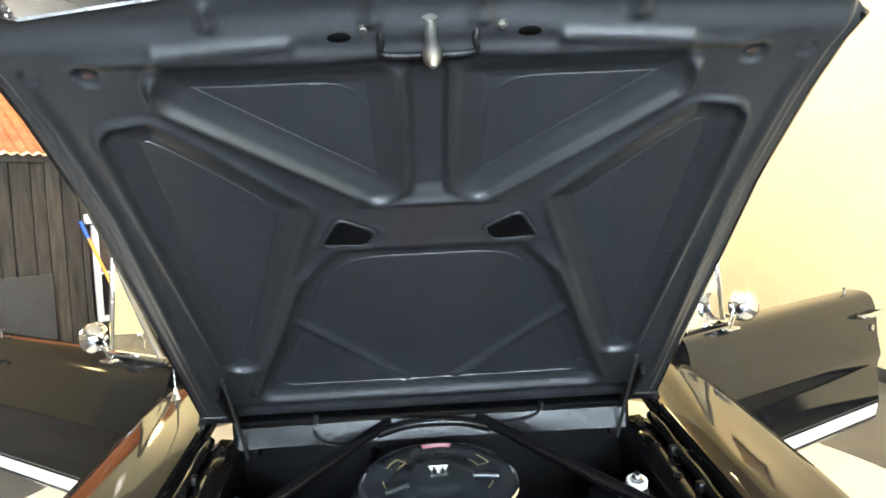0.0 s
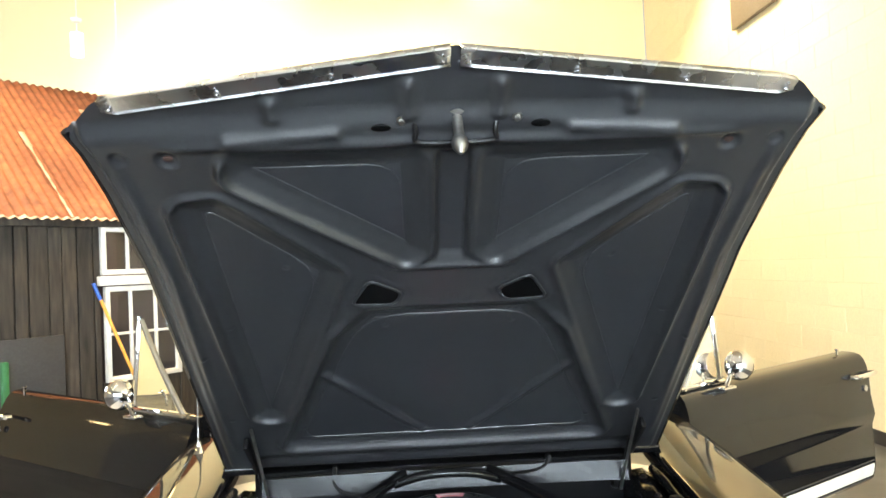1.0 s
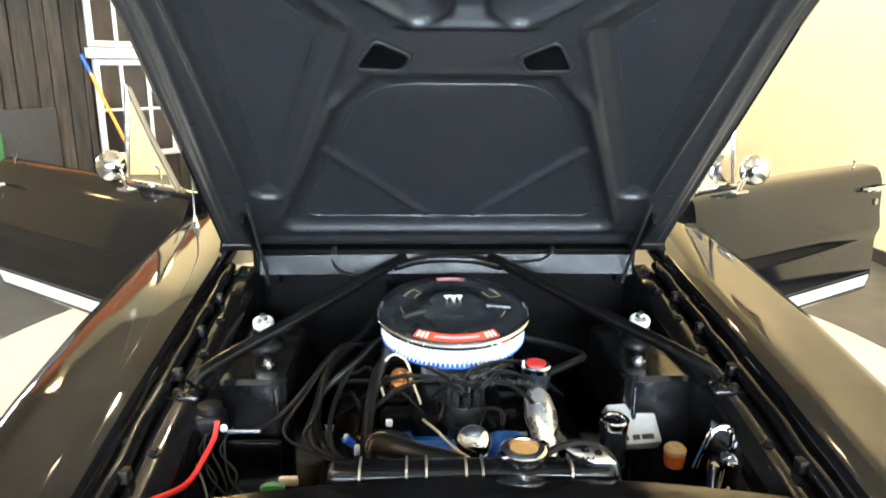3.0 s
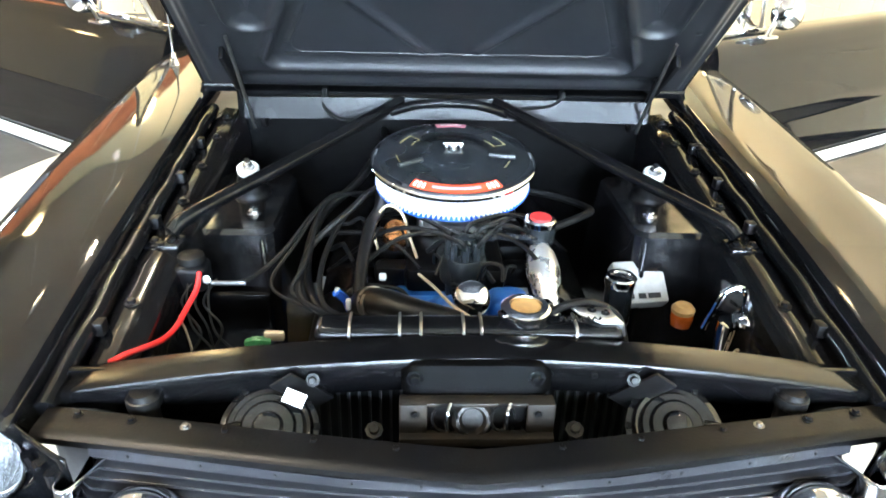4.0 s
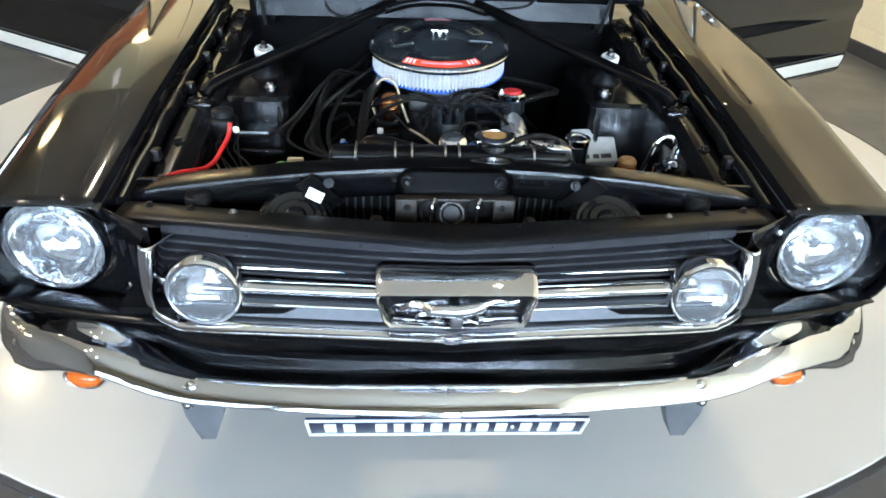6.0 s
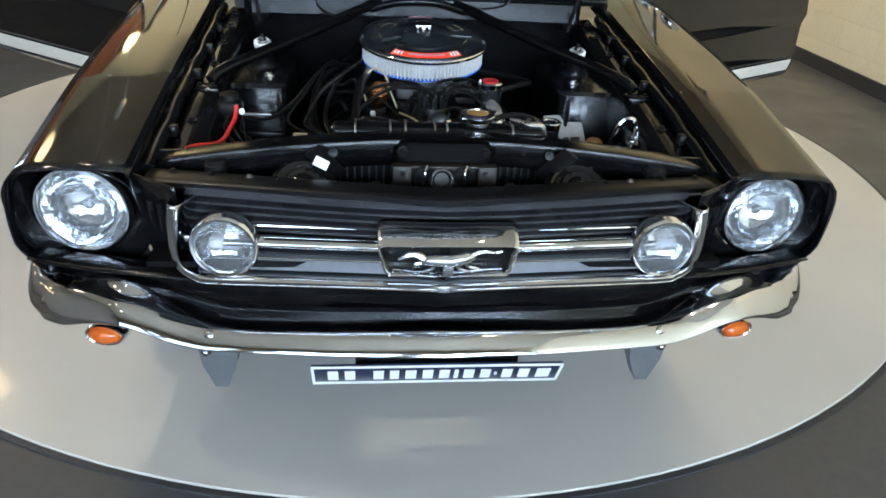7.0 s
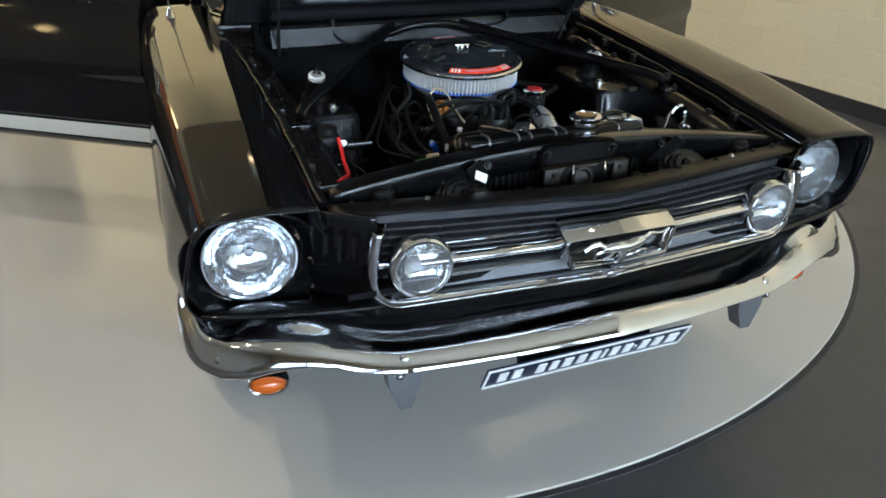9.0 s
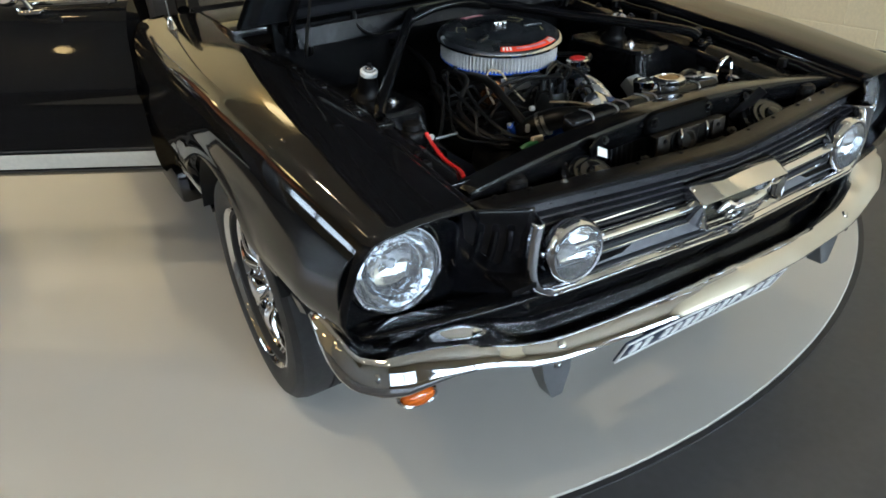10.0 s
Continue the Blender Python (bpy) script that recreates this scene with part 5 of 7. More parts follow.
for s in (-1, 1):
    m = Matrix.Translation((s * 0.690, 0.170, 0.392)) @ Matrix.Rotation(radians(90), 4, "X") @ Matrix.Rotation(radians(s * 10), 4, "Y") @ Matrix.Diagonal((0.88, 0.52, 1, 1))
    sig = car_part(part("turn_signal", lathe([(0.040, -0.04), (0.049, -0.01), (0.049, 0.006), (0.045, 0.010), (0.040, 0.008), (0.038, 0.0)], 30, m), CHROME))
    part("lens", lathe([(0.0395, 0.0), (0.036, 0.012), (0.024, 0.019), (0.0001, 0.022)], 26, m), AMBER, sig, "amber lens")
# number plate with plain bars
plate_m = Matrix.Translation((0, 0.060, 0.366)) @ Matrix.Rotation(radians(27), 4, "X")
plate = car_part(part("number_plate", box((0, 0, 0), (0.515, 0.006, 0.078), 0.002, plate_m), PLATE, label="dark dealer plate with pale lettering bars"))
bm = bmesh.new()
for x, z, sx, sz in ((0, 0.0372, 0.515, 0.0035), (0, -0.0372, 0.515, 0.0035), (-0.255, 0, 0.005, 0.068), (0.255, 0, 0.005, 0.068)):
    add_box(bm, (x, -0.0045, z), (sx, 0.004, sz), 0, plate_m)
part("plate_edge", bm, WHITE, plate, smooth=0)
xs = -0.232
for w in (0.034, 0.034, 0, 0.034, 0.030, 0.036, 0.034, 0.034, 0.014, 0.034, 0.034, 0.008, 0.034, 0.036, 0.046):
    if w:
        part("letter_bar", box((xs + w / 2, -0.0045, -0.002), (w * 0.62, 0.003, 0.036 if w != 0.008 else 0.009), 0, plate_m), WHITE, plate, smooth=0)
    xs += ((w or 0.022) + 0.0045) * 0.895
bm = bmesh.new()
add_box(bm, (0, 0.078, 0.40), (0.34, 0.012, 0.07), 0.003, None)
part("plate_backing", bm, SLATE, plate)

# -- wheels: tyre, chrome steel rim with a ring of slots --


def wheel(x, y, s):
    m = Matrix.Translation((x, y, 0.3245)) @ Matrix.Rotation(radians(90 * s), 4, "Y")
    prof = [(0.226, -0.085), (0.24, -0.096), (0.265, -0.102), (0.301, -0.096), (0.318, -0.082), (0.325, -0.06), (0.3255, -0.032), (0.320, -0.03), (0.320, -0.024), (0.3255, -0.022), (0.3255, 0.0), (0.320, 0.002), (0.320, 0.008), (0.3255, 0.01),
            (0.3255, 0.032), (0.325, 0.06), (0.318, 0.082), (0.301, 0.096), (0.265, 0.102), (0.24, 0.096), (0.226, 0.085), (0.21, 0.08), (0.21, -0.08)]
    bm = bmesh.new()
    rings = [[m @ Vector((r * math.cos(2 * math.pi * i / 64), r * math.sin(2 * math.pi * i / 64), h)) for i in range(64)] for r, h in prof]
    add_grid(bm, rings, close_u=True, close_v=True)
    w = car_part(part("wheel", bm, TYRE, smooth=30))
    bm = bmesh.new()
    prof = [(0.222, 0.060), (0.229, 0.084), (0.232, 0.090), (0.228, 0.094), (0.220, 0.087), (0.212, 0.066), (0.200, 0.050), (0.194, 0.050), (0.192, 0.03), (0.197, -0.02)]
    add_grid(bm, [[m @ Vector((r * math.cos(2 * math.pi * i / 48), r * math.sin(2 * math.pi * i / 48), h)) for i in range(48)] for r, h in prof], close_v=True)
    part("rim", bm, CHROME, w, "chrome wheel rim")
    part("hub", lathe([(0.078, 0.02), (0.074, 0.052), (0.058, 0.064), (0.040, 0.066), (0.036, 0.090), (0.026, 0.098), (0.0001, 0.100)], 32, m), CHROME, w)
    part("drum", lathe([(0.188, -0.01), (0.188, 0.0), (0.0001, 0.002)], 32, m), RUBBER, w)
    for k in range(22):
        a = 2 * math.pi * k / 22
        mm = m @ Matrix.Rotation(a, 4, "Z")
        pts = [mm @ Vector((0.070, 0.0, 0.052)), mm @ Vector((0.11, 0.012 * (-1) ** k, 0.072)), mm @ Vector((0.16, 0.02 * (-1) ** k, 0.066)), mm @ Vector((0.199, 0.028 * (-1) ** k, 0.052))]
        part("spoke", tube(pts, 0.0065, 6, 3), CHROME, w)
    for k in range(5):
        a = 2 * math.pi * k / 5
        bolt(m @ Vector((0.054 * math.cos(a), 0.054 * math.sin(a), 0.062)), m.to_3x3() @ Vector((0, 0, 1)), 0.008, w, CHROME_DULL, "wheel_nut")
    return w


for s in (-1, 1):
    wheel(s * 0.716, AXLE_Y + 0.004, s)
    wheel(s * 0.735, AXLE_Y + 2.743, s)
    # dark wheel housing
    bm = bmesh.new()
    rings = []
    for k in range(17):
        a = 0.30 + (math.pi - 0.72) * k / 16
        rings.append([(s * 0.826, AXLE_Y + (ARCH_R - 0.004) * math.cos(a), ARCH_Z + (ARCH_R - 0.004) * math.sin(a)), (s * 0.53, AXLE_Y + (ARCH_R - 0.004) * math.cos(a), ARCH_Z + (ARCH_R - 0.004) * math.sin(a))])
    add_grid(bm, rings)
    ob = car_part(part("wheel_housing", bm, RUBBER))
    # white lower stripe on the wing, behind the wheel
    bm = bmesh.new()
    add_grid(bm, [[(s * (interp(y, [0.8, 1.62], [0.850, 0.856]) + 0.004 - 0.085 * (0.60 - z) / 0.28 - 0.012 * math.sin(math.pi * min(1, (0.60 - z) / 0.2))), y, z) for z in (0.424, 0.447, 0.47, 0.493, 0.515)] for y in np.linspace(1.262, 1.615, 8)])
    ob = part("stripe", bm, STRIPE, fenders[s], "white lower stripe")

# -- rest of the shell, seen only in part behind the open bonnet --
rings = []
for y, h, zt in ((1.62, 0.855, 0.93), (2.1, 0.868, 0.94), (2.9, 0.868, 0.95), (3.6, 0.862, 0.96), (4.2, 0.84, 0.93), (4.5, 0.81, 0.90), (4.6, 0.76, 0.86)):
    rings.append([(-h + 0.03, y, 0.26), (-h - 0.0, y, 0.5), (-h + 0.005, y, 0.70), (-h + 0.03, y, zt - 0.05), (-h + 0.09, y, zt), (0, y, zt + (0.012 if y > 3.3 else -0.10)), (h - 0.09, y, zt), (h - 0.03, y, zt - 0.05), (h - 0.005, y, 0.70), (h, y, 0.5), (h - 0.03, y, 0.26)])
bm = bmesh.new()
# quarters and boot
rows = add_grid(bm, rings[2:], caps=True)
shell = car_part(part("rear_body", bm, PAINT, smooth=50))
bm = bmesh.new()
for s in (-1, 1):
    add_box(bm, (s * 0.78, 2.26, 0.36), (0.10, 1.28, 0.12), 0.02)
add_box(bm, (0, 2.26, 0.32), (1.50, 1.28, 0.04))
part("sill", bm, PAINT, shell)
bm = bmesh.new()
add_grid(bm, [[(-0.60, 1.72, 0.93), (0, 1.66, 0.93), (0.60, 1.72, 0.93)], [(-0.55, 2.08, 1.24), (0, 2.04, 1.25), (0.55, 2.08, 1.24)]])
ws = part("windscreen", bm, GLASS, shell)
ws.visible_shadow = False
for s in (-1, 1):
    part("pillar", tube([(s * 0.66, 1.70, 0.93), (s * 0.585, 2.08, 1.25)], 0.02, 8, 1), PAINT, shell)
    part("pillar", tube([(s * 0.585, 2.08, 1.25), (s * 0.58, 2.95, 1.26), (s * 0.66, 3.45, 0.96)], 0.025, 8, 1), PAINT, shell)
bm = bmesh.new()
add_grid(bm, [[(x, y, z - 0.05 * (x / 0.58) ** 2) for x in np.linspace(-0.59, 0.59, 9)] for y, z in ((2.05, 1.265), (2.3, 1.30), (2.7, 1.30), (2.98, 1.275), (3.45, 0.99))])
roof = part("roof", bm, PAINT, shell)
roof.modifiers.new("thickness", "SOLIDIFY").thickness = 0.01
for s in (-1, 1):
    bm = bmesh.new()
    add_box(bm, (s * 0.36, 2.45, 0.48), (0.50, 0.48, 0.18), 0.05)
    add_box(bm, (s * 0.36, 2.72, 0.75), (0.50, 0.14, 0.56), 0.05)
    part("front_seat", bm, SEAT, shell)
bm = bmesh.new()
add_box(bm, (0, 1.80, 0.83), (1.24, 0.16, 0.14), 0.04)
part("dashboard", bm, SEAT, shell)

# -- open doors --


def door(s, hinge_xy, angle, length, zb, zt, vent=0.0, mx=0.28):
    """Built flat, along local x from the hinge; outer skin faces the front of the car."""
    d = Vector((s * math.cos(angle), math.sin(angle), 0))
    out = Vector((s * math.sin(angle), -math.cos(angle), 0))
    m = Matrix(((d.x, out.x, 0, hinge_xy[0]), (d.y, out.y, 0, hinge_xy[1]), (0, 0, 1, 0), (0, 0, 0, 1)))
    bm = bmesh.new()
    prof = [(-0.10, zb), (-0.02, zb), (0.0, zb + 0.02), (0.014, 0.50), (0.014, 0.60), (0.011, 0.665), (0.013, 0.69), (0.026, 0.715), (0.024, 0.735), (0.014, 0.80), (0.011, zt - 0.09), (0.004, zt - 0.055), (-0.006, zt - 0.028), (-0.020, zt - 0.011), (-0.040, zt - 0.003), (-0.065, zt), (-0.10, zt), (-0.11, zt - 0.05), (-0.11, zb + 0.1)]
    if s < 0:
        prof[8:16] = [(0.021, 0.742), (0.008, 0.785), (-0.010, zt - 0.095), (-0.026, zt - 0.058), (-0.040, zt - 0.032), (-0.054, zt - 0.014), (-0.070, zt - 0.004), (-0.085, zt)]
    rings = []
    for k in range(17):
        x = length * k / 16
        rise = 0.015 * (k / 16)
        rings.append([m @ Vector((x + (0.03 * (zt - z) if k == 16 else 0), y, z + rise * (z > 0.7))) for y, z in prof])
    add_grid(bm, rings, close_v=True, caps=True)
    ob = car_part(part("door", bm, PAINT, smooth=50))
    tagged(ob, "open black door with a white lower stripe and chrome trim")
    bm = bmesh.new()
    add_grid(bm, [[m @ Vector((x, interp(zb + 0.035 + 0.056 * f, [zb, zb + 0.02, 0.50, 0.62], [-0.02, 0.0, 0.014, 0.014]) + 0.003, zb + 0.035 + 0.056 * f)) for f in (0, 0.25, 0.5, 0.75, 1)] for x in (0.0, length * 0.5, length)])
    part("stripe", bm, STRIPE, ob, "white lower stripe")
    bm = bmesh.new()
    for z in (0.024, 0.102):
        add_tube(bm, [m @ Vector((0, interp(zb + z, [zb, zb + 0.02, 0.50, 0.62], [-0.02, 0.0, 0.014, 0.014]) + 0.001, zb + z)), m @ Vector((length, interp(zb + z, [zb, zb + 0.02, 0.50, 0.62], [-0.02, 0.0, 0.014, 0.014]) + 0.001, zb + z))], 0.003, 6)
    part("pinstripe", bm, SLATE, ob)
    # vent window frame
    bm = tube([m @ Vector((0.04, -0.04, zt + 0.0)), m @ Vector((0.20 - vent * 0.5, -0.06, zt + 0.17)), m @ Vector((0.335 - vent, -0.08, zt + 0.33))], 0.011, 8, 3)
    add_tube(bm, [m @ Vector((0.345 - vent, -0.08, zt + 0.345)), m @ Vector((0.35 - vent, -0.05, zt - 0.01))], 0.011, 8)
    add_tube(bm, [m @ Vector((0.02, -0.04, zt + 0.008)), m @ Vector((0.36 - vent, -0.045, zt + 0.008))], 0.010, 8)
    part("vent_frame", bm, CHROME, ob, "chrome vent window frame")
    bm = bmesh.new()
    bm.faces.new([bm.verts.new(m @ Vector(p)) for p in ((0.06, -0.045, zt + 0.01), (0.345 - vent, -0.05, zt + 0.01), (0.338 - vent, -0.08, zt + 0.325))])
    pane = part("vent_glass", bm, GLASS, ob, smooth=0)
    pane.visible_shadow = False
    part("vent_latch", tube([m @ Vector((0.16, -0.06, zt + 0.03)), m @ Vector((0.17, -0.07, zt + 0.06)), m @ Vector((0.20, -0.07, zt + 0.08))], 0.006, 6, 2), CHROME, ob)
    # round mirror on its foot
    bm = box((0, 0, 0), (0.075, 0.035, 0.012), 0.005, m @ Matrix.Translation((mx, 0.0, zt - 0.008)))
    add_tube(bm, [m @ Vector((mx, 0.0, zt)), m @ Vector((mx + 0.015, 0.005, zt + 0.035)), m @ Vector((mx + 0.045, 0.012, zt + 0.065))], 0.008, 8)
    part("mirror_foot", bm, CHROME, ob)
    mm = m @ Matrix.Translation((mx + 0.065, 0.012, zt + 0.068)) @ Matrix.Rotation(radians(-90), 4, "X")
    part("mirror", lathe([(0.048, -0.03), (0.055, -0.02), (0.056, 0.0), (0.050, 0.022), (0.034, 0.038), (0.015, 0.045), (0.0001, 0.046)], 28, mm), CHROME, ob, "round chrome door mirror")
    # handle and lock near the free edge
    bm = tube([m @ Vector((length - 0.16, 0.016, zt - 0.075)), m @ Vector((length - 0.15, 0.045, zt - 0.072)), m @ Vector((length - 0.08, 0.052, zt - 0.068)), m @ Vector((length - 0.01, 0.046, zt - 0.066)), m @ Vector((length + 0.0, 0.015, zt - 0.07))], 0.010, 8, 4)
    part("handle", bm, CHROME, ob, "chrome door handle")
    part("lock", lathe([(0.014, 0.0), (0.014, 0.008), (0.009, 0.010), (0.0001, 0.010)], 16, aim(m @ Vector((length - 0.045, 0.012, zt - 0.135)), out)), CHROME_DULL, ob)
    part("lock_button", lathe([(0.005, 0.0), (0.005, 0.03), (0.009, 0.034), (0.009, 0.04), (0.0001, 0.041)], 10, Matrix.Translation(m @ Vector((length - 0.12, -0.06, zt)))), CHROME, ob)
    part("hinge_arm", box((-0.03, -0.06, 0.6), (0.10, 0.03, 0.05), 0.01, m), SEAT, ob)
    return ob


DOOR_Z = (0.425, 0.985)
door(1, (0.862, 1.635), radians(31), 1.25, *DOOR_Z, 0.08, 0.235)
door(-1, (-0.862, 1.635), radians(36), 1.29, *DOOR_Z)
# aerial foot on the wing
am = Matrix.Translation((-0.752, 1.448, 0.895))
part("aerial", lathe([(0.026, 0.0), (0.024, 0.012), (0.014, 0.03), (0.008, 0.05), (0.006, 0.06), (0.003, 0.062), (0.0028, 0.30), (0.0001, 0.30)], 16, am), CHROME, fenders[-1], "chrome aerial foot")

# -- engine --
engine = car_part(part("engine", box((0, 0.80, 0.56), (0.26, 0.52, 0.22), 0.02), ENGINE_BLUE))
tagged(engine, "blue-painted V8 engine under a round air cleaner")
for s in (-1, 1):
    part("valve_cover", box((0, 0, 0), (0.11, 0.50, 0.075), 0.022, Matrix.Translation((s * 0.205, 0.82, 0.655)) @ Matrix.Rotation(radians(s * 38), 4, "Y"), 3), BAY, engine)
bm = bmesh.new()
add_box(bm, (0, 0.83, 0.69), (0.20, 0.40, 0.06), 0.02)
for k in range(4):
    for s in (-1, 1):
        part("intake_runner", box((s * 0.11, 0.68 + 0.1 * k, 0.685), (0.10, 0.05, 0.05), 0.015), BAYDULL, engine)
part("intake", bm, BAYDULL, engine)
bm = bmesh.new()
add_box(bm, (0, 0.85, 0.745), (0.15, 0.16, 0.05), 0.012)
add_box(bm, (0, 0.78, 0.775), (0.11, 0.05, 0.05), 0.01)
add_box(bm, (-0.05, 0.775, 0.77), (0.03, 0.05, 0.04), 0.01)
add_box(bm, (0.06, 0.775, 0.77), (0.035, 0.04, 0.05), 0.01)
lathe([(0.075, 0.77), (0.075, 0.80), (0.066, 0.803), (0.0001, 0.803)], 24, Matrix.Translation((0, 0.845, 0)), bm)
carb = part("carburettor", bm, ALU, engine, "grey cast carburettor")
bm = bmesh.new()
add_box(bm, (0, 0.52, 0.57), (0.24, 0.06, 0.24), 0.02)
add_box(bm, (-0.03, 0.50, 0.69), (0.16, 0.08, 0.07), 0.02)
lathe([(0.05, 0.0), (0.05, 0.05), (0.03, 0.055), (0.0001, 0.056)], 20, aim((0.10, 0.51, 0.66), (0, -1, 0)), bm)
part("timing_cover", bm, ENGINE_BLUE, engine)
# distributor with its cap and leads
dm = Matrix.Translation((0.015, 0.628, 0))
bm = lathe([(0.035, 0.62), (0.035, 0.70), (0.046, 0.705), (0.047, 0.735), (0.040, 0.755), (0.0001, 0.758)], 20, dm)
for k in range(8):
    a = 2 * math.pi * k / 8
    part("cap_tower", lathe([(0.008, 0.745), (0.0085, 0.775), (0.006, 0.785), (0.0001, 0.786)], 8, dm @ Matrix.Translation((0.03 * math.cos(a), 0.03 * math.sin(a), 0))), LIDBLACK, engine)
part("distributor", bm, LIDBLACK, engine)
for k in range(8):
    a = 2 * math.pi * k / 8
    s = 1 if math.cos(a) > 0 else -1
    p0 = Vector((0.015 + 0.03 * math.cos(a), 0.628 + 0.03 * math.sin(a), 0.775))
    end = Vector((s * (0.22 + 0.02 * (k % 3)), 0.64 + 0.1 * (k % 4), 0.655))
    part("plug_lead", tube([p0, p0 + Vector((s * 0.02, -0.01 + 0.01 * (k % 3), 0.028)), p0.lerp(end, 0.5) + Vector((0, 0, 0.05 + 0.008 * (k % 3))), end], 0.0045, 6), RUBBER, engine)
# ignition coil
part("coil", lathe([(0.022, 0.0), (0.025, 0.004), (0.025, 0.07), (0.022, 0.077), (0.016, 0.079), (0.0001, 0.080)], 20, aim((-0.121, 0.752, 0.722), (0.05, -0.75, 0.66))), COPPER, engine, "copper-coloured ignition coil")
part("coil_lead", tube([(-0.150, 0.66, 0.745), (-0.160, 0.68, 0.79), (-0.135, 0.70, 0.822), (-0.105, 0.69, 0.812), (-0.088, 0.66, 0.77), (-0.075, 0.63, 0.745)], 0.0030, 6), YELLOW, engine)
# oil filler: chrome neck and a black breather cap with a red top
om = Matrix.Translation((0.170, 0.71, 0))
part("oil_filler_neck", tube([(0.170, 0.705, 0.748), (0.170, 0.685, 0.735), (0.170, 0.650, 0.718), (0.172, 0.610, 0.700), (0.176, 0.565, 0.672), (0.178, 0.545, 0.655)], lambda t: 0.014 + 0.017 * math.sin(math.pi * min(1, t * 1.15)) ** 1.5 + 0.004 * t, 20, 4), FILLER, engine, "chrome oil filler neck")
part("pump_housing", box((0.085, 0.50, 0.70), (0.075, 0.07, 0.09), 0.02, None, 3), ENGINE_BLUE, engine)
part("pump_neck", tube([(-0.05, 0.50, 0.70), (-0.02, 0.48, 0.72), (0.01, 0.47, 0.73)], 0.028, 12, 3), ENGINE_BLUE, engine)
part("breather_cap", lathe([(0.030, 0.742), (0.031, 0.745), (0.031, 0.785), (0.033, 0.786), (0.033, 0.792), (0.029, 0.796), (0.0001, 0.797)], 24, om), CHROME, engine, "chrome breather cap")
part("breather_band", lathe([(0.0315, 0.748), (0.0318, 0.75), (0.0318, 0.778), (0.0315, 0.780)], 24, om), LIDBLACK, engine)
part("breather_label", lathe([(0.022, 0.7968), (0.021, 0.799), (0.0001, 0.799)], 20, om), RED, engine, "red label disc")
part("breather_hose", tube([(0.20, 0.72, 0.77), (0.26, 0.76, 0.775), (0.30, 0.84, 0.76), (0.22, 0.92, 0.76), (0.08, 0.95, 0.77)], 0.008, 8), RUBBER, engine)
# bright dome of the water outlet
part("fan_hub", lathe([(0.032, 0.0), (0.034, 0.01), (0.030, 0.022), (0.018, 0.03), (0.0001, 0.033)], 24, aim((0.017, 0.468, 0.748), (0, -0.75, 0.66))), CHROME, engine, "bright round hub cover")
# cooling and heater hoses
part("top_hose", tube([(-0.170, 0.52, 0.70), (-0.158, 0.475, 0.738), (-0.125, 0.435, 0.760), (-0.085, 0.41, 0.762), (-0.045, 0.40, 0.758), (0.0, 0.40, 0.745)], lambda t: 0.030 - 0.011 * t, 14), HOSE, engine, "thick grey-black top hose")
for a, r in ((0.30, 0.0285), (0.36, 0.028)):
    part("hose_clamp", lathe([(r, -0.004), (r + 0.0015, -0.004), (r + 0.0015, 0.004), (r, 0.004)], 20, aim((-0.150 + 0.10 * (a - 0.3), 0.466 - 0.2 * (a - 0.3), 0.743 + 0.06 * (a - 0.3)), (0.6, -0.65, 0.4))), STEEL, engine)
for k in (0, 2, 3, 5):
    x = -0.205 - 0.015 * k + 0.006 * (k % 2)
    part("harness_loop", tube([(x + 0.02, 0.455 + 0.006 * k, 0.715), (x - 0.03 - 0.006 * k, 0.48 + 0.012 * k, 0.735), (x - 0.040 + 0.012 * (k % 2), 0.57 + 0.03 * (k % 3), 0.765 + 0.008 * (k % 2)), (x - 0.01 + 0.02 * (k % 3), 0.70 + 0.03 * (k % 2), 0.80 + 0.006 * k), (-0.155 - 0.006 * k, 0.84, 0.81 - 0.005 * k), (-0.10, 0.95, 0.78)], (0.005, 0.0035, 0.0065, 0.004, 0.0055, 0.003)[k], 8), (RUBBER, BAYDULL, HOSE)[k % 3], engine)
part("cream_wire", tube([(-0.072, 0.53, 0.765), (-0.045, 0.47, 0.772), (-0.020, 0.425, 0.768), (0.005, 0.395, 0.765), (0.030, 0.385, 0.752)], 0.0027, 6), YELLOW, engine)
part("white_plug", box((-0.190, 0.465, 0.742), (0.010, 0.010, 0.020), 0.003, None), GREYWHITE, engine)
part("white_plug", box((-0.135, 0.52, 0.765), (0.013, 0.012, 0.012), 0.003), GREYWHITE, engine)
part("white_plug", box((-0.213, 0.505, 0.742), (0.010, 0.012, 0.016), 0.003), GREYWHITE, engine)
part("heater_hose", tube([(-0.18, 0.46, 0.72), (-0.24, 0.50, 0.70), (-0.28, 0.60, 0.73), (-0.27, 0.74, 0.775), (-0.20, 0.90, 0.80), (-0.16, 1.10, 0.82), (-0.16, 1.20, 0.82)], 0.009, 10), HOSE, engine)
part("bypass_hose", tube([(-0.165, 0.44, 0.70), (-0.175, 0.52, 0.75), (-0.165, 0.64, 0.80), (-0.150, 0.74, 0.80), (-0.155, 0.90, 0.78)], 0.0115, 10), HOSE, engine)
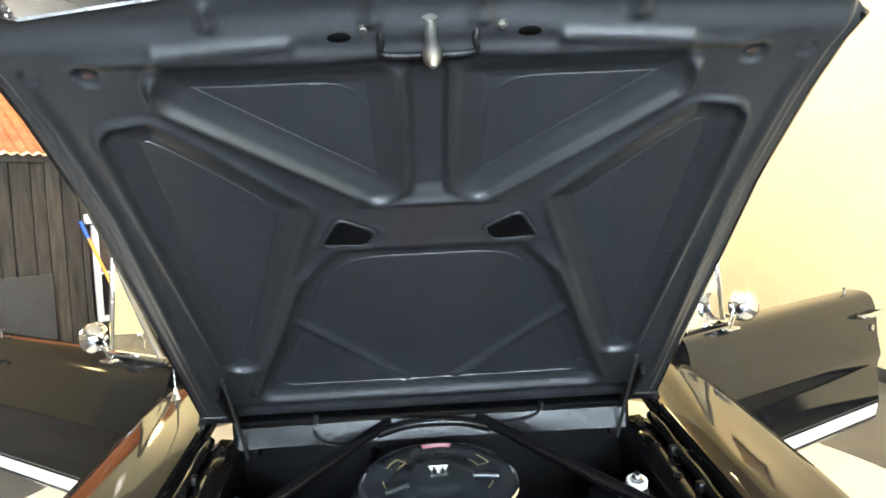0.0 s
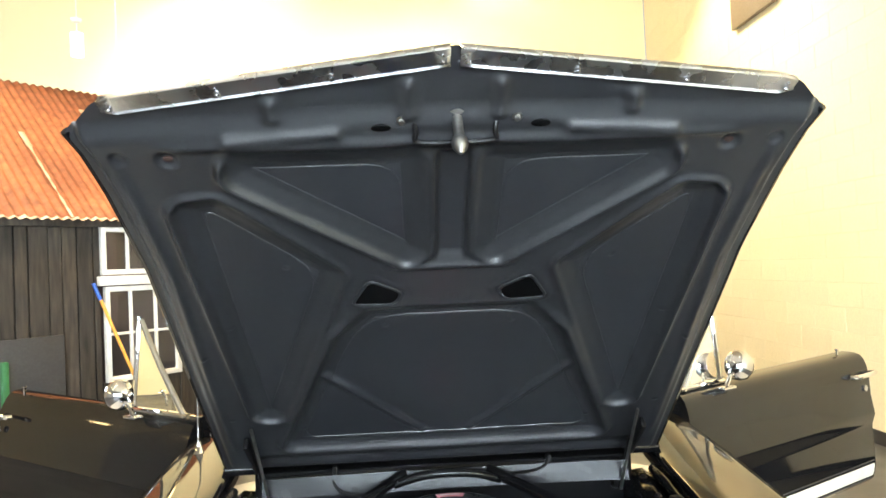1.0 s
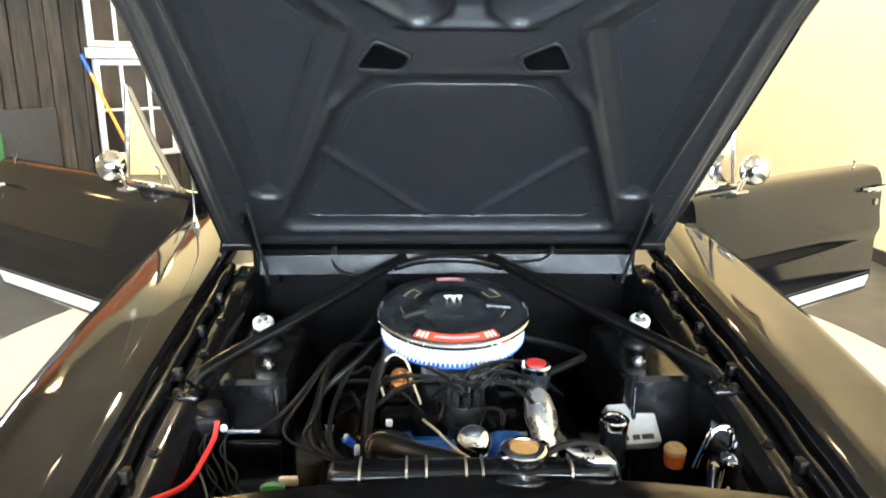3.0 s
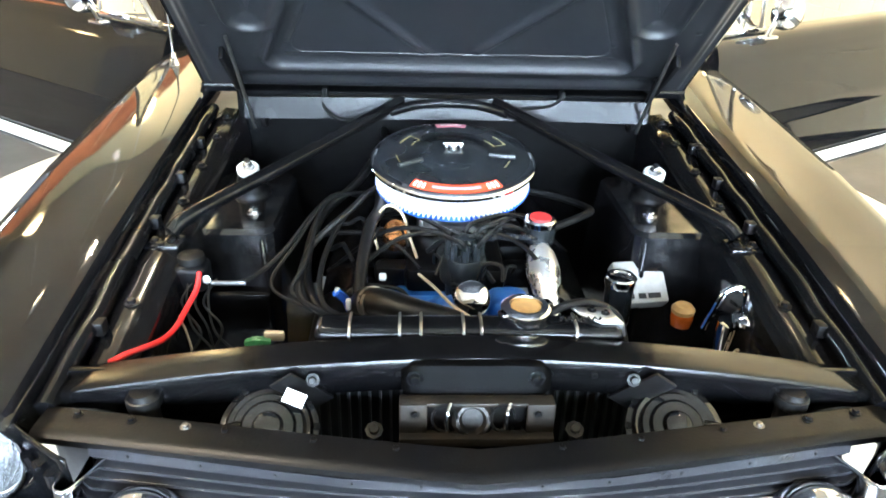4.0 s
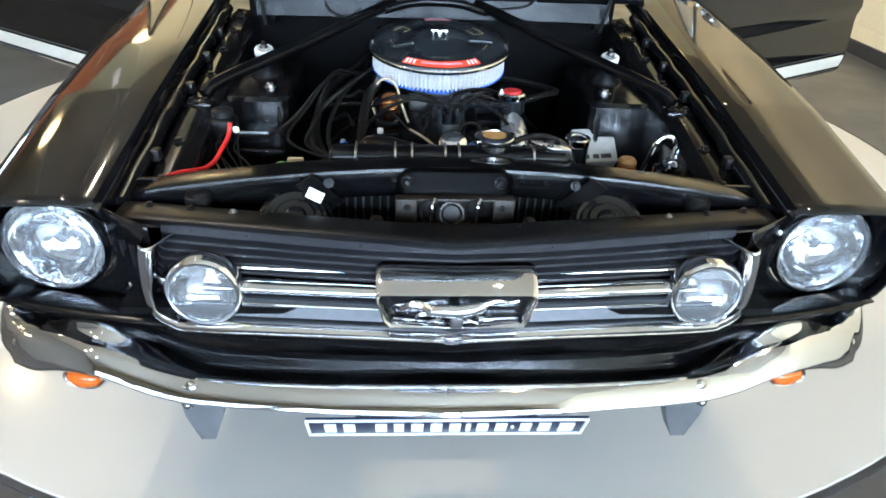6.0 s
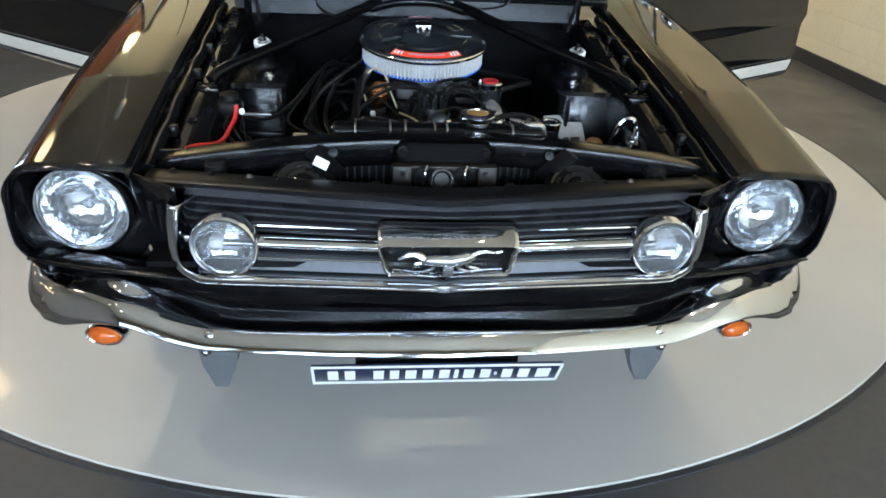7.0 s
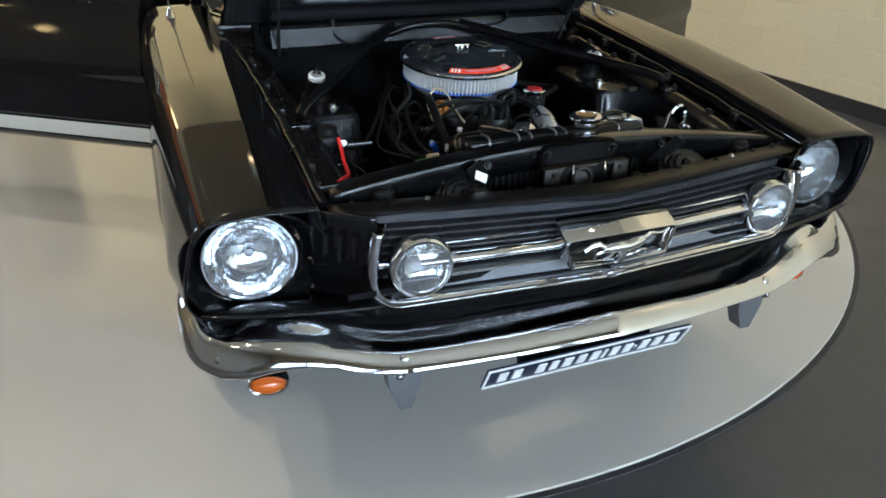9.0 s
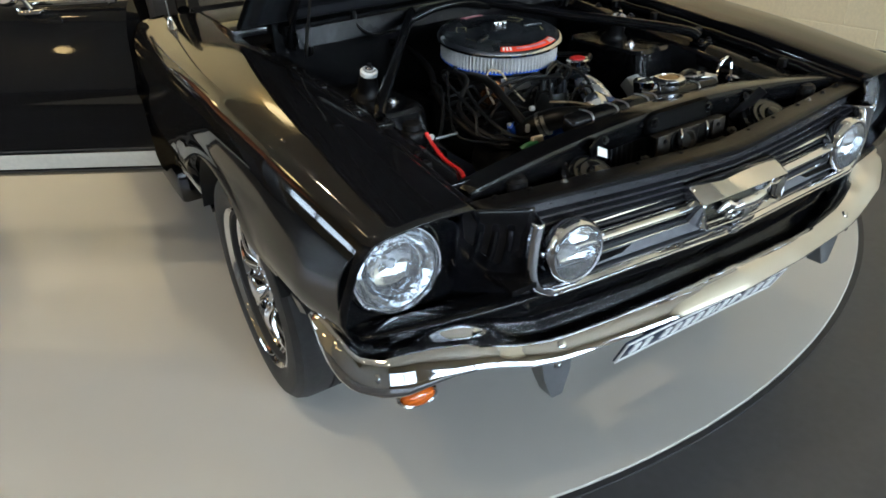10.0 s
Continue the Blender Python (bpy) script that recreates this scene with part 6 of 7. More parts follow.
# generator on the flank, small wires
bm = lathe([(0.055, 0.0), (0.058, 0.01), (0.058, 0.11), (0.05, 0.125), (0.02, 0.13), (0.02, 0.15), (0.06, 0.15), (0.06, 0.165), (0.0001, 0.166)], 24, aim((-0.21, 0.60, 0.64), (0, -1, 0)))
part("alternator", bm, BAYDULL, engine)
part("blue_plug", tube([(-0.215, 0.50, 0.745), (-0.20, 0.51, 0.725), (-0.195, 0.52, 0.70)], 0.008, 8, 2), BLUE, engine)
part("white_plug", box((-0.178, 0.49, 0.725), (0.02, 0.02, 0.03), 0.004), GREYWHITE, engine)
rng = random.Random(5)
for k in range(16):
    a = Vector((rng.uniform(-0.2, 0.12), rng.uniform(0.52, 0.72), rng.uniform(0.70, 0.77)))
    b = a + Vector((rng.uniform(-0.14, 0.14), rng.uniform(-0.08, 0.12), rng.uniform(-0.06, 0.03)))
    part("wire", tube([a, a.lerp(b, 0.3) + Vector((0, 0, rng.uniform(0.01, 0.05))), a.lerp(b, 0.7) + Vector((0.01, 0, rng.uniform(0, 0.04))), b], rng.choice((0.003, 0.004, 0.005)), 6), rng.choice((RUBBER, RUBBER, RUBBER, YELLOW, BAYDULL, STEEL)), engine)
for k in range(7):
    part("linkage", tube([(-0.03 + 0.022 * k, 0.66 + 0.01 * (k % 3), 0.775 + 0.008 * (k % 2)), (0.0 + 0.022 * k, 0.63, 0.79), (0.03 + 0.02 * k, 0.64 + 0.02 * (k % 2), 0.782)], 0.0055, 6, 3), LIDBLACK, engine)

# air cleaner: blue base ring, pleated white element, chrome-edged black lid
AC = Vector((0.0, 0.848, 0))
acm = Matrix.Translation(AC)
cleaner = car_part(part("air_cleaner", lathe([(0.06, 0.806), (0.10, 0.808), (0.156, 0.8125), (0.1650, 0.8140), (0.1650, 0.8160), (0.158, 0.818)], 64, acm), BLUE))
tagged(cleaner, "round open air cleaner with a black lid, chrome rim and white element")
rings = []
for z in (0.816, 0.868):
    rings.append([AC + Vector(((0.151, 0.151, 0.1635, 0.1635)[k % 4] * math.cos(2 * math.pi * k / 400), (0.151, 0.151, 0.1635, 0.1635)[k % 4] * math.sin(2 * math.pi * k / 400), z)) for k in range(400)])
bm = bmesh.new()
add_grid(bm, rings, close_v=True)
part("filter_element", bm, FILTER, cleaner, "white pleated filter element", 0)
part("lid_rim", lathe([(0.160, 0.860), (0.170, 0.859), (0.1745, 0.863), (0.1750, 0.869), (0.171, 0.8745), (0.165, 0.8765)], 72, acm), CHROME, cleaner, "chrome lid rim")
part("lid", lathe([(0.166, 0.870), (0.166, 0.8742), (0.150, 0.8805), (0.134, 0.8825), (0.126, 0.883), (0.118, 0.8815), (0.078, 0.8815), (0.070, 0.887), (0.050, 0.8905), (0.030, 0.892), (0.0001, 0.892)], 72, acm), LIDBLACK, cleaner, "black crinkle-finish lid")
bm = lathe([(0.008, 0.890), (0.008, 0.898), (0.005, 0.905), (0.0001, 0.905)], 12, acm)
add_box(bm, (0, 0.848, 0.902), (0.044, 0.007, 0.008), 0.003)
add_box(bm, (-0.015, 0.848, 0.897), (0.006, 0.016, 0.012), 0.002)
add_box(bm, (0.015, 0.848, 0.897), (0.006, 0.016, 0.012), 0.002)
part("wing_nut", bm, CHROME, cleaner, "bright wing nut")


def lid_z(r):
    return interp(r, [0.118, 0.126, 0.134, 0.150, 0.166], [0.8815, 0.883, 0.8825, 0.8805, 0.8742])


def lid_patch(name, a0, a1, r0, r1, mat, label="", z=0.0):
    bm = bmesh.new()
    add_grid(bm, [[AC + Vector((r * math.cos(a), r * math.sin(a), lid_z(r) + 0.0012 + z)) for r in np.linspace(r0, r1, 4)] for a in np.linspace(radians(a0), radians(a1), 16)])
    return part(name, bm, mat, cleaner, label)


lid_patch("front_label", 236, 304, 0.141, 0.164, ORANGE, "orange label band with pale bars")
for k, (a0, a1) in enumerate(((238, 240), (241.5, 243.5), (245, 247), (293, 295), (296.5, 298.5), (300, 302))):
    lid_patch("label_bar", a0, a1, 0.145, 0.160, WHITE, z=0.0008)
lid_patch("label_text_bar", 252, 288, 0.149, 0.156, PINK, z=0.0008)
lid_patch("rear_label", 76, 104, 0.126, 0.152, PINK, "small faded red label with pale bar")
lid_patch("label_bar", 80, 100, 0.136, 0.142, WHITE, z=0.0008)
for a0 in (20, 138):
    for r in (0.092, 0.118):
        lid_patch("gold_line", a0, a0 + 22, r, r + 0.003, GOLD)
    lid_patch("gold_line", a0, a0 + 1.5, 0.092, 0.121, GOLD)
for a0 in (195, 335):
    lid_patch("gold_line", a0 - 8, a0 + 8, 0.118, 0.121, GOLD)
    part("pressed_rib", tube([AC + Vector((r * math.cos(radians(a0 + 15)), r * math.sin(radians(a0 + 15)), 0.885)) for r in (0.075, 0.10, 0.13)], 0.006, 8, 2), LIDBLACK, cleaner)

# the whole cleaner leans forward with the engine
lean = Matrix.Translation((0, 0.845, 0.845)) @ Matrix.Rotation(radians(7), 4, "X") @ Matrix.Translation((0, -0.845, -0.845))
for ob in (cleaner, *cleaner.children):
    ob.data.transform(lean)

# -- things along the wings of the bay --
# starter relay with a red cable
relay = car_part(part("starter_relay", box((-0.462, 0.525, 0.765), (0.055, 0.05, 0.05), 0.012, None, 3), BAYDULL))
part("cap", lathe([(0.022, 0.79), (0.022, 0.803), (0.016, 0.806), (0.0001, 0.806)], 18, Matrix.Translation((-0.462, 0.525, 0))), RUBBER, relay)
for dx in (-0.03, 0.03):
    bolt((-0.462 + dx, 0.498, 0.77), (0, -1, 0.2), 0.0045, relay, STEEL)
part("red_cable", tube([(-0.443, 0.50, 0.782), (-0.443, 0.475, 0.764), (-0.449, 0.43, 0.752), (-0.452, 0.39, 0.747), (-0.458, 0.35, 0.750), (-0.470, 0.318, 0.758), (-0.486, 0.285, 0.768), (-0.500, 0.258, 0.772)], 0.0046, 10), RED, relay, "thick red battery cable")
for k in range(7):
    x = -0.49 + 0.012 * k
    part("wire", tube([(x, 0.51, 0.765), (x - 0.015 + 0.01 * (k % 3), 0.47, 0.74), (x + 0.02, 0.44, 0.71 - 0.01 * (k % 2)), (x + 0.03 * (k % 3), 0.42, 0.66), (x + 0.01, 0.40, 0.62)], 0.0021, 6), (RUBBER, YELLOW, RUBBER, RUBBER, BAYDULL, RUBBER, RUBBER)[k], relay)
part("clamp_bar", box((-0.395, 0.495, 0.765), (0.06, 0.006, 0.006), 0.002), GREYFIN, relay)
part("green_tie", tube([(-0.322, 0.31, 0.768), (-0.308, 0.305, 0.776), (-0.288, 0.305, 0.773)], 0.008, 8, 3), GREEN, relay)
part("tie_end", box((-0.283, 0.31, 0.782), (0.03, 0.01, 0.016), 0.004, None), YELLOW, relay)
part("harness", tube([(-0.43, 0.51, 0.755), (-0.38, 0.56, 0.735), (-0.33, 0.62, 0.755), (-0.28, 0.70, 0.80), (-0.26, 0.78, 0.80)], 0.0045, 8), RUBBER, relay)
# washer bag, regulator, filter and brake fluid pot on the other side
pot = car_part(part("fluid_pot", lathe([(0.026, 0.63), (0.027, 0.70), (0.027, 0.715)], 22, Matrix.Translation((0.309, 0.588, 0))), LIDBLACK))
part("pot_lid", lathe([(0.029, 0.714), (0.030, 0.718), (0.030, 0.730), (0.027, 0.733), (0.020, 0.733), (0.018, 0.730), (0.0001, 0.731)], 22, Matrix.Translation((0.309, 0.588, 0))), CHROME, pot, "bright lid")
regm = Matrix.Translation((0.362, 0.640, 0.684)) @ Matrix.Rotation(radians(-48), 4, "X") @ Matrix.Rotation(radians(-4), 4, "Y")
reg = car_part(part("voltage_regulator", box((0, 0, 0), (0.100, 0.040, 0.088), 0.005, regm), GREYWHITE, label="pale grey regulator box with dark print bars"))
for x, w in ((-0.028, 0.020), (-0.002, 0.014), (0.022, 0.024)):
    part("print_bar", box((x, -0.0213, -0.030), (w, 0.002, 0.010), 0, regm), SLATE, reg, smooth=0)
fil = car_part(part("fuel_filter", lathe([(0.012, 0.668), (0.018, 0.672), (0.021, 0.690), (0.020, 0.698)], 20, Matrix.Translation((0.407, 0.515, 0))), AMBER, label="orange-red filter bowl with a glass top"))
part("filter_top", lathe([(0.020, 0.698), (0.021, 0.706), (0.015, 0.713), (0.0001, 0.714)], 20, Matrix.Translation((0.407, 0.515, 0))), CAPTOP, fil)
washer = car_part(part("washer_pump", lathe([(0.026, 0.64), (0.028, 0.70), (0.026, 0.725), (0.0001, 0.727)], 20, Matrix.Translation((0.465, 0.44, 0))), CHROME))
part("cap", lathe([(0.024, 0.735), (0.025, 0.742), (0.018, 0.748), (0.0001, 0.749)], 18, Matrix.Translation((0.478, 0.425, 0))), CHROME, washer)
part("bracket_loop", tube([(0.414, 0.44, 0.712), (0.424, 0.44, 0.745), (0.436, 0.44, 0.780), (0.455, 0.44, 0.792), (0.474, 0.44, 0.782), (0.470, 0.43, 0.745), (0.452, 0.42, 0.70)], 0.005, 8), CHROME, washer)
part("bracket", tube([(0.50, 0.39, 0.70), (0.505, 0.38, 0.73), (0.50, 0.37, 0.74)], 0.007, 8, 3), CHROME, washer)
part("wire", tube([(0.42, 0.40, 0.66), (0.43, 0.38, 0.70), (0.44, 0.40, 0.67), (0.45, 0.38, 0.71)], 0.003, 6), YELLOW, washer)
# cable along the bulkhead
part("cable", tube([(-0.30, 1.14, 0.94), (-0.30, 1.12, 0.90), (-0.26, 1.10, 0.875), (-0.18, 1.12, 0.87)], 0.004, 6), RUBBER, cowl)
part("cable", tube([(0.28, 1.14, 0.94), (0.26, 1.12, 0.915), (0.20, 1.11, 0.905), (0.10, 1.13, 0.90)], 0.0035, 6), BAYDULL, cowl)
part("cross_pipe", tube([(-0.14, 1.10, 0.895), (-0.07, 1.085, 0.918), (0.0, 1.08, 0.924), (0.07, 1.085, 0.918), (0.14, 1.10, 0.895)], 0.011, 10), BAY, cowl)

# ---- timber shed in the corner of the hall ----
SHED_Y, SHED_X0, SHED_X1, EAVE = 5.2, -3.95, -1.45, 1.99
shed = thing("timber_shed", "black-stained plank shed with white windows and a rusty corrugated roof", "shed", at=(-2.66, SHED_Y, 0))
SH_M = Matrix.Translation((-2.66, SHED_Y, 0)).inverted()
shed.rotation_euler = (0, 0, radians(48))
SHED_TURN = Matrix.Translation((-2.66, SHED_Y, 0)) @ Matrix.Rotation(radians(48), 4, "Z") @ Matrix.Translation((2.66, -SHED_Y, 0))


def shed_part(ob):
    ob.parent = shed
    ob.matrix_parent_inverse = SH_M
    return ob


WX0, WX1 = -2.66, -1.97
rng = random.Random(11)
x = SHED_X0
while x < SHED_X1 - 0.02:
    w = rng.uniform(0.10, 0.17)
    z0, z1 = 0.0, EAVE - 0.02
    pieces = [(z0, z1)]
    if x + w > WX0 and x < WX1:
        if x < WX0:
            w = WX0 - x
        else:
            pieces = [(0.0, 0.62), (1.925, z1)]
            w = min(w, WX1 - x)
    for a, b in pieces:
        if b - a > 0.02 and w > 0.02:
            shed_part(part("plank", box((x + w / 2, SHED_Y + 0.02 + rng.uniform(-0.006, 0.006), (a + b) / 2), (w - rng.uniform(0.006, 0.014), 0.03, b - a), 0.003, None, 1), TIMBER))
    x += w
# sheet behind the windows, with the dimness of the inside in its colour
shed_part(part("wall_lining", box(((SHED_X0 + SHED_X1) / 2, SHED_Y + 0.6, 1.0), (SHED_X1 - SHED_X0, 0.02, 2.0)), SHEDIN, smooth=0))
for x in (SHED_X0 + 0.02, SHED_X1 - 0.02):
    shed_part(part("end_wall", box((x, SHED_Y + 1.2, 1.0), (0.03, 2.3, 2.0)), TIMBER, smooth=0))
bm = bmesh.new()
for a, b, z, hh in ((SHED_X0, WX0, 1.05, 0.0), (WX1, SHED_X1, 1.05, 0.0)):
    add_box(bm, ((a + b) / 2, SHED_Y + 0.045, 0.98), (b - a - 0.01, 0.015, 1.94))
shed_part(part("backing_board", bm, SLATE, smooth=0))


def shed_window(x0, x1, z0, z1, cols, rows, name):
    fr = shed_part(part(name, box((x0 + 0.02, SHED_Y - 0.008, (z0 + z1) / 2), (0.04, 0.05, z1 - z0), 0.004), WINWHITE))
    part("stile", box((x1 - 0.02, SHED_Y - 0.008, (z0 + z1) / 2), (0.04, 0.05, z1 - z0), 0.004), WINWHITE, fr)
    for z in (z0 + 0.022, z1 - 0.022):
        part("rail", box(((x0 + x1) / 2, SHED_Y - 0.006, z), (x1 - x0 - 0.08, 0.046, 0.044), 0.004), WINWHITE, fr)
    for c in range(1, cols):
        xx = x0 + (x1 - x0) * c / cols
        part("glazing_bar", box((xx, SHED_Y - 0.004, (z0 + z1) / 2), (0.022, 0.034, z1 - z0 - 0.088), 0.003), WINWHITE, fr)
    for r in range(1, rows):
        zz = z0 + (z1 - z0) * r / rows
        part("glazing_bar", box(((x0 + x1) / 2, SHED_Y - 0.001, zz), (x1 - x0 - 0.08, 0.030, 0.022), 0.003), WINWHITE, fr)
    for c in range(cols):
        for r in range(rows):
            xa, xb = x0 + (x1 - x0) * c / cols + 0.02, x0 + (x1 - x0) * (c + 1) / cols - 0.02
            za, zb = z0 + (z1 - z0) * r / rows + 0.02, z0 + (z1 - z0) * (r + 1) / rows - 0.02
            p = part("pane", box(((xa + xb) / 2, SHED_Y + 0.004, (za + zb) / 2), (xb - xa, 0.004, zb - za)), GLASS, fr, smooth=0)
            p.visible_shadow = False
    return fr


shed_window(WX0, WX1, 1.52, 1.925, 3, 1, "upper_window")
shed_window(WX0 + 0.02, WX1, 0.62, 1.42, 3, 2, "lower_window")
shed_part(part("window_sill", box(((WX0 + WX1) / 2, SHED_Y - 0.02, 1.47), (WX1 - WX0 + 0.06, 0.07, 0.08), 0.006), WINWHITE))
shed_part(part("curtain", box((-2.54, SHED_Y + 0.2, 1.45), (0.22, 0.02, 0.9), 0.004), material("dull_plum_cloth", (0.075, 0.045, 0.05), 0.9, grain=0.3)))

# corrugated roof sloping towards the hall, sheet by sheet
PITCH = radians(40)
RL = 2.35
n = 55
for i in range(4):
    x0 = -4.41 + i * 0.74
    bm = bmesh.new()
    rings = []
    for j in range(n + 1):
        xx = x0 + 0.79 * j / n
        c = 0.011 * math.cos(2 * math.pi * xx / 0.076)
        off = 0.004 * (i % 2)
        rings.append([Vector((xx, SHED_Y - 0.13 + q * math.cos(PITCH), EAVE - 0.02 + q * math.sin(PITCH))) + Vector((0, -math.sin(PITCH), math.cos(PITCH))) * (c + off) for q in (0.0, 0.6, 1.3, 2.0, RL)])
    add_grid(bm, rings)
    ob = shed_part(part("roof_sheet", bm, RUST, smooth=60))
    ob.modifiers.new("thickness", "SOLIDIFY").thickness = 0.0025
    # pale weathered lower edge
    bm = bmesh.new()
    rings = []
    for j in range(n + 1):
        xx = x0 + 0.79 * j / n
        c = 0.011 * math.cos(2 * math.pi * xx / 0.076)
        wear = 0.02 + 0.02 * noise.noise((xx * 9, 0, 0))
        rings.append([Vector((xx, SHED_Y - 0.131 + q * math.cos(PITCH), EAVE - 0.02 + q * math.sin(PITCH))) + Vector((0, -math.sin(PITCH), math.cos(PITCH))) * (c + 0.006) for q in (-0.008, wear)])
    add_grid(bm, rings)
    part("worn_edge", bm, RUSTPALE, ob, "pale weathered sheet edge")
# pale strips of uneven width along two sheet laps
for xa, qa, qb, wd in ((-2.93, 0.0, 1.3, 0.03), (-2.19, 0.0, 1.9, 0.055)):
    rows = []
    for k in range(41):
        q = qa + (qb - qa) * k / 40
        j = 0.5 * wd * (0.6 + noise.noise((q * 7, xa, 0)) + (0.9 if q > qb - 0.25 else 0))
        rows.append([Vector((xa + dx, SHED_Y - 0.13 + q * math.cos(PITCH), EAVE - 0.02 + q * math.sin(PITCH))) + Vector((0, -math.sin(PITCH), math.cos(PITCH))) * 0.0225 for dx in (-j, j)])
    bm = bmesh.new()
    add_grid(bm, rows)
    shed_part(part("lap_strip", bm, RUSTPALE)).modifiers.new("thickness", "SOLIDIFY").thickness = 0.003
bm = bmesh.new()
add_box(bm, ((SHED_X0 + SHED_X1) / 2, SHED_Y - 0.04, EAVE - 0.045), (SHED_X1 - SHED_X0, 0.04, 0.05))
shed_part(part("eave_beam", bm, TIMBER, smooth=0))
bm = bmesh.new()
add_box(bm, ((SHED_X0 + SHED_X1) / 2, SHED_Y + 2.2, 1.70), (SHED_X1 - SHED_X0, 0.04, 3.3))
shed_part(part("rear_wall", bm, TIMBER, smooth=0))

# broom leaning on the planks
broom = thing("broom", "broom with an orange handle and blue grip leaning on the planks", "broom")
broom.matrix_world = SHED_TURN @ Matrix.Translation((-2.45, 5.0, 0))
BR = Matrix.Translation((-2.45, 5.0, 0)).inverted()
top, foot = Vector((-2.745, 5.15, 1.455)), Vector((-2.30, 4.90, 0.06))
for name, a, b, r, mat in (("handle", 0.10, 1.0, 0.013, BROOM), ("grip", 0.0, 0.10, 0.015, BLUE)):
    ob = part(name, tube([top.lerp(foot, a), top.lerp(foot, (a + b) / 2), top.lerp(foot, b)], r, 10, 2), mat, broom)
    ob.matrix_parent_inverse = BR
ob = part("brush", box((-2.29, 4.895, 0.045), (0.32, 0.06, 0.07), 0.01), BLUE, broom)
ob.matrix_parent_inverse = BR
board = part("panel_board", box((-3.39, 5.14, 0.53), (0.80, 0.03, 1.06), 0.004, Matrix.Identity(4)), SLATE)
board.matrix_world = SHED_TURN
tagged(board, "dark flat board leaning against the plank wall", "board")
post = part("green_post", box((-3.455, 5.02, 0.45), (0.05, 0.05, 0.92), 0.012), GREEN)
post.matrix_world = SHED_TURN
tagged(post, "narrow green upright standing by the planks", "post")

# vent hatch high on the block wall, pendant lamp and ceiling spots
hatch = part("wall_hatch", box((ROOM_E - 0.03, 5.85, 4.05), (0.05, 0.85, 0.55), 0.01), material("brown_grey_panel", (0.16, 0.13, 0.09), 0.6, grain=0.1))
tagged(hatch, "brown-grey hatch panel high on the cream wall", "hatch")
pend = thing("pendant_lamp", "white cylinder pendant lamp hanging from the ceiling", "lamp", at=(-3.16, 6.0, ROOM_H))
PD = 3.98 - ROOM_H
for name, bm, mat in (("rose", lathe([(0.035, PD - 0.03), (0.05, PD - 0.01), (0.05, PD), (0.0001, PD)], 20), WHITE), ("cord", tube([(0, 0, 0), (0, 0, PD), (0, 0, PD - 0.14)], 0.005, 6, 1), WHITE), ("shade", lathe([(0.058, PD - 0.36), (0.058, PD - 0.14), (0.02, PD - 0.13), (0.0001, PD - 0.13)], 24), SHADE)):
    part(name, bm, mat, pend)
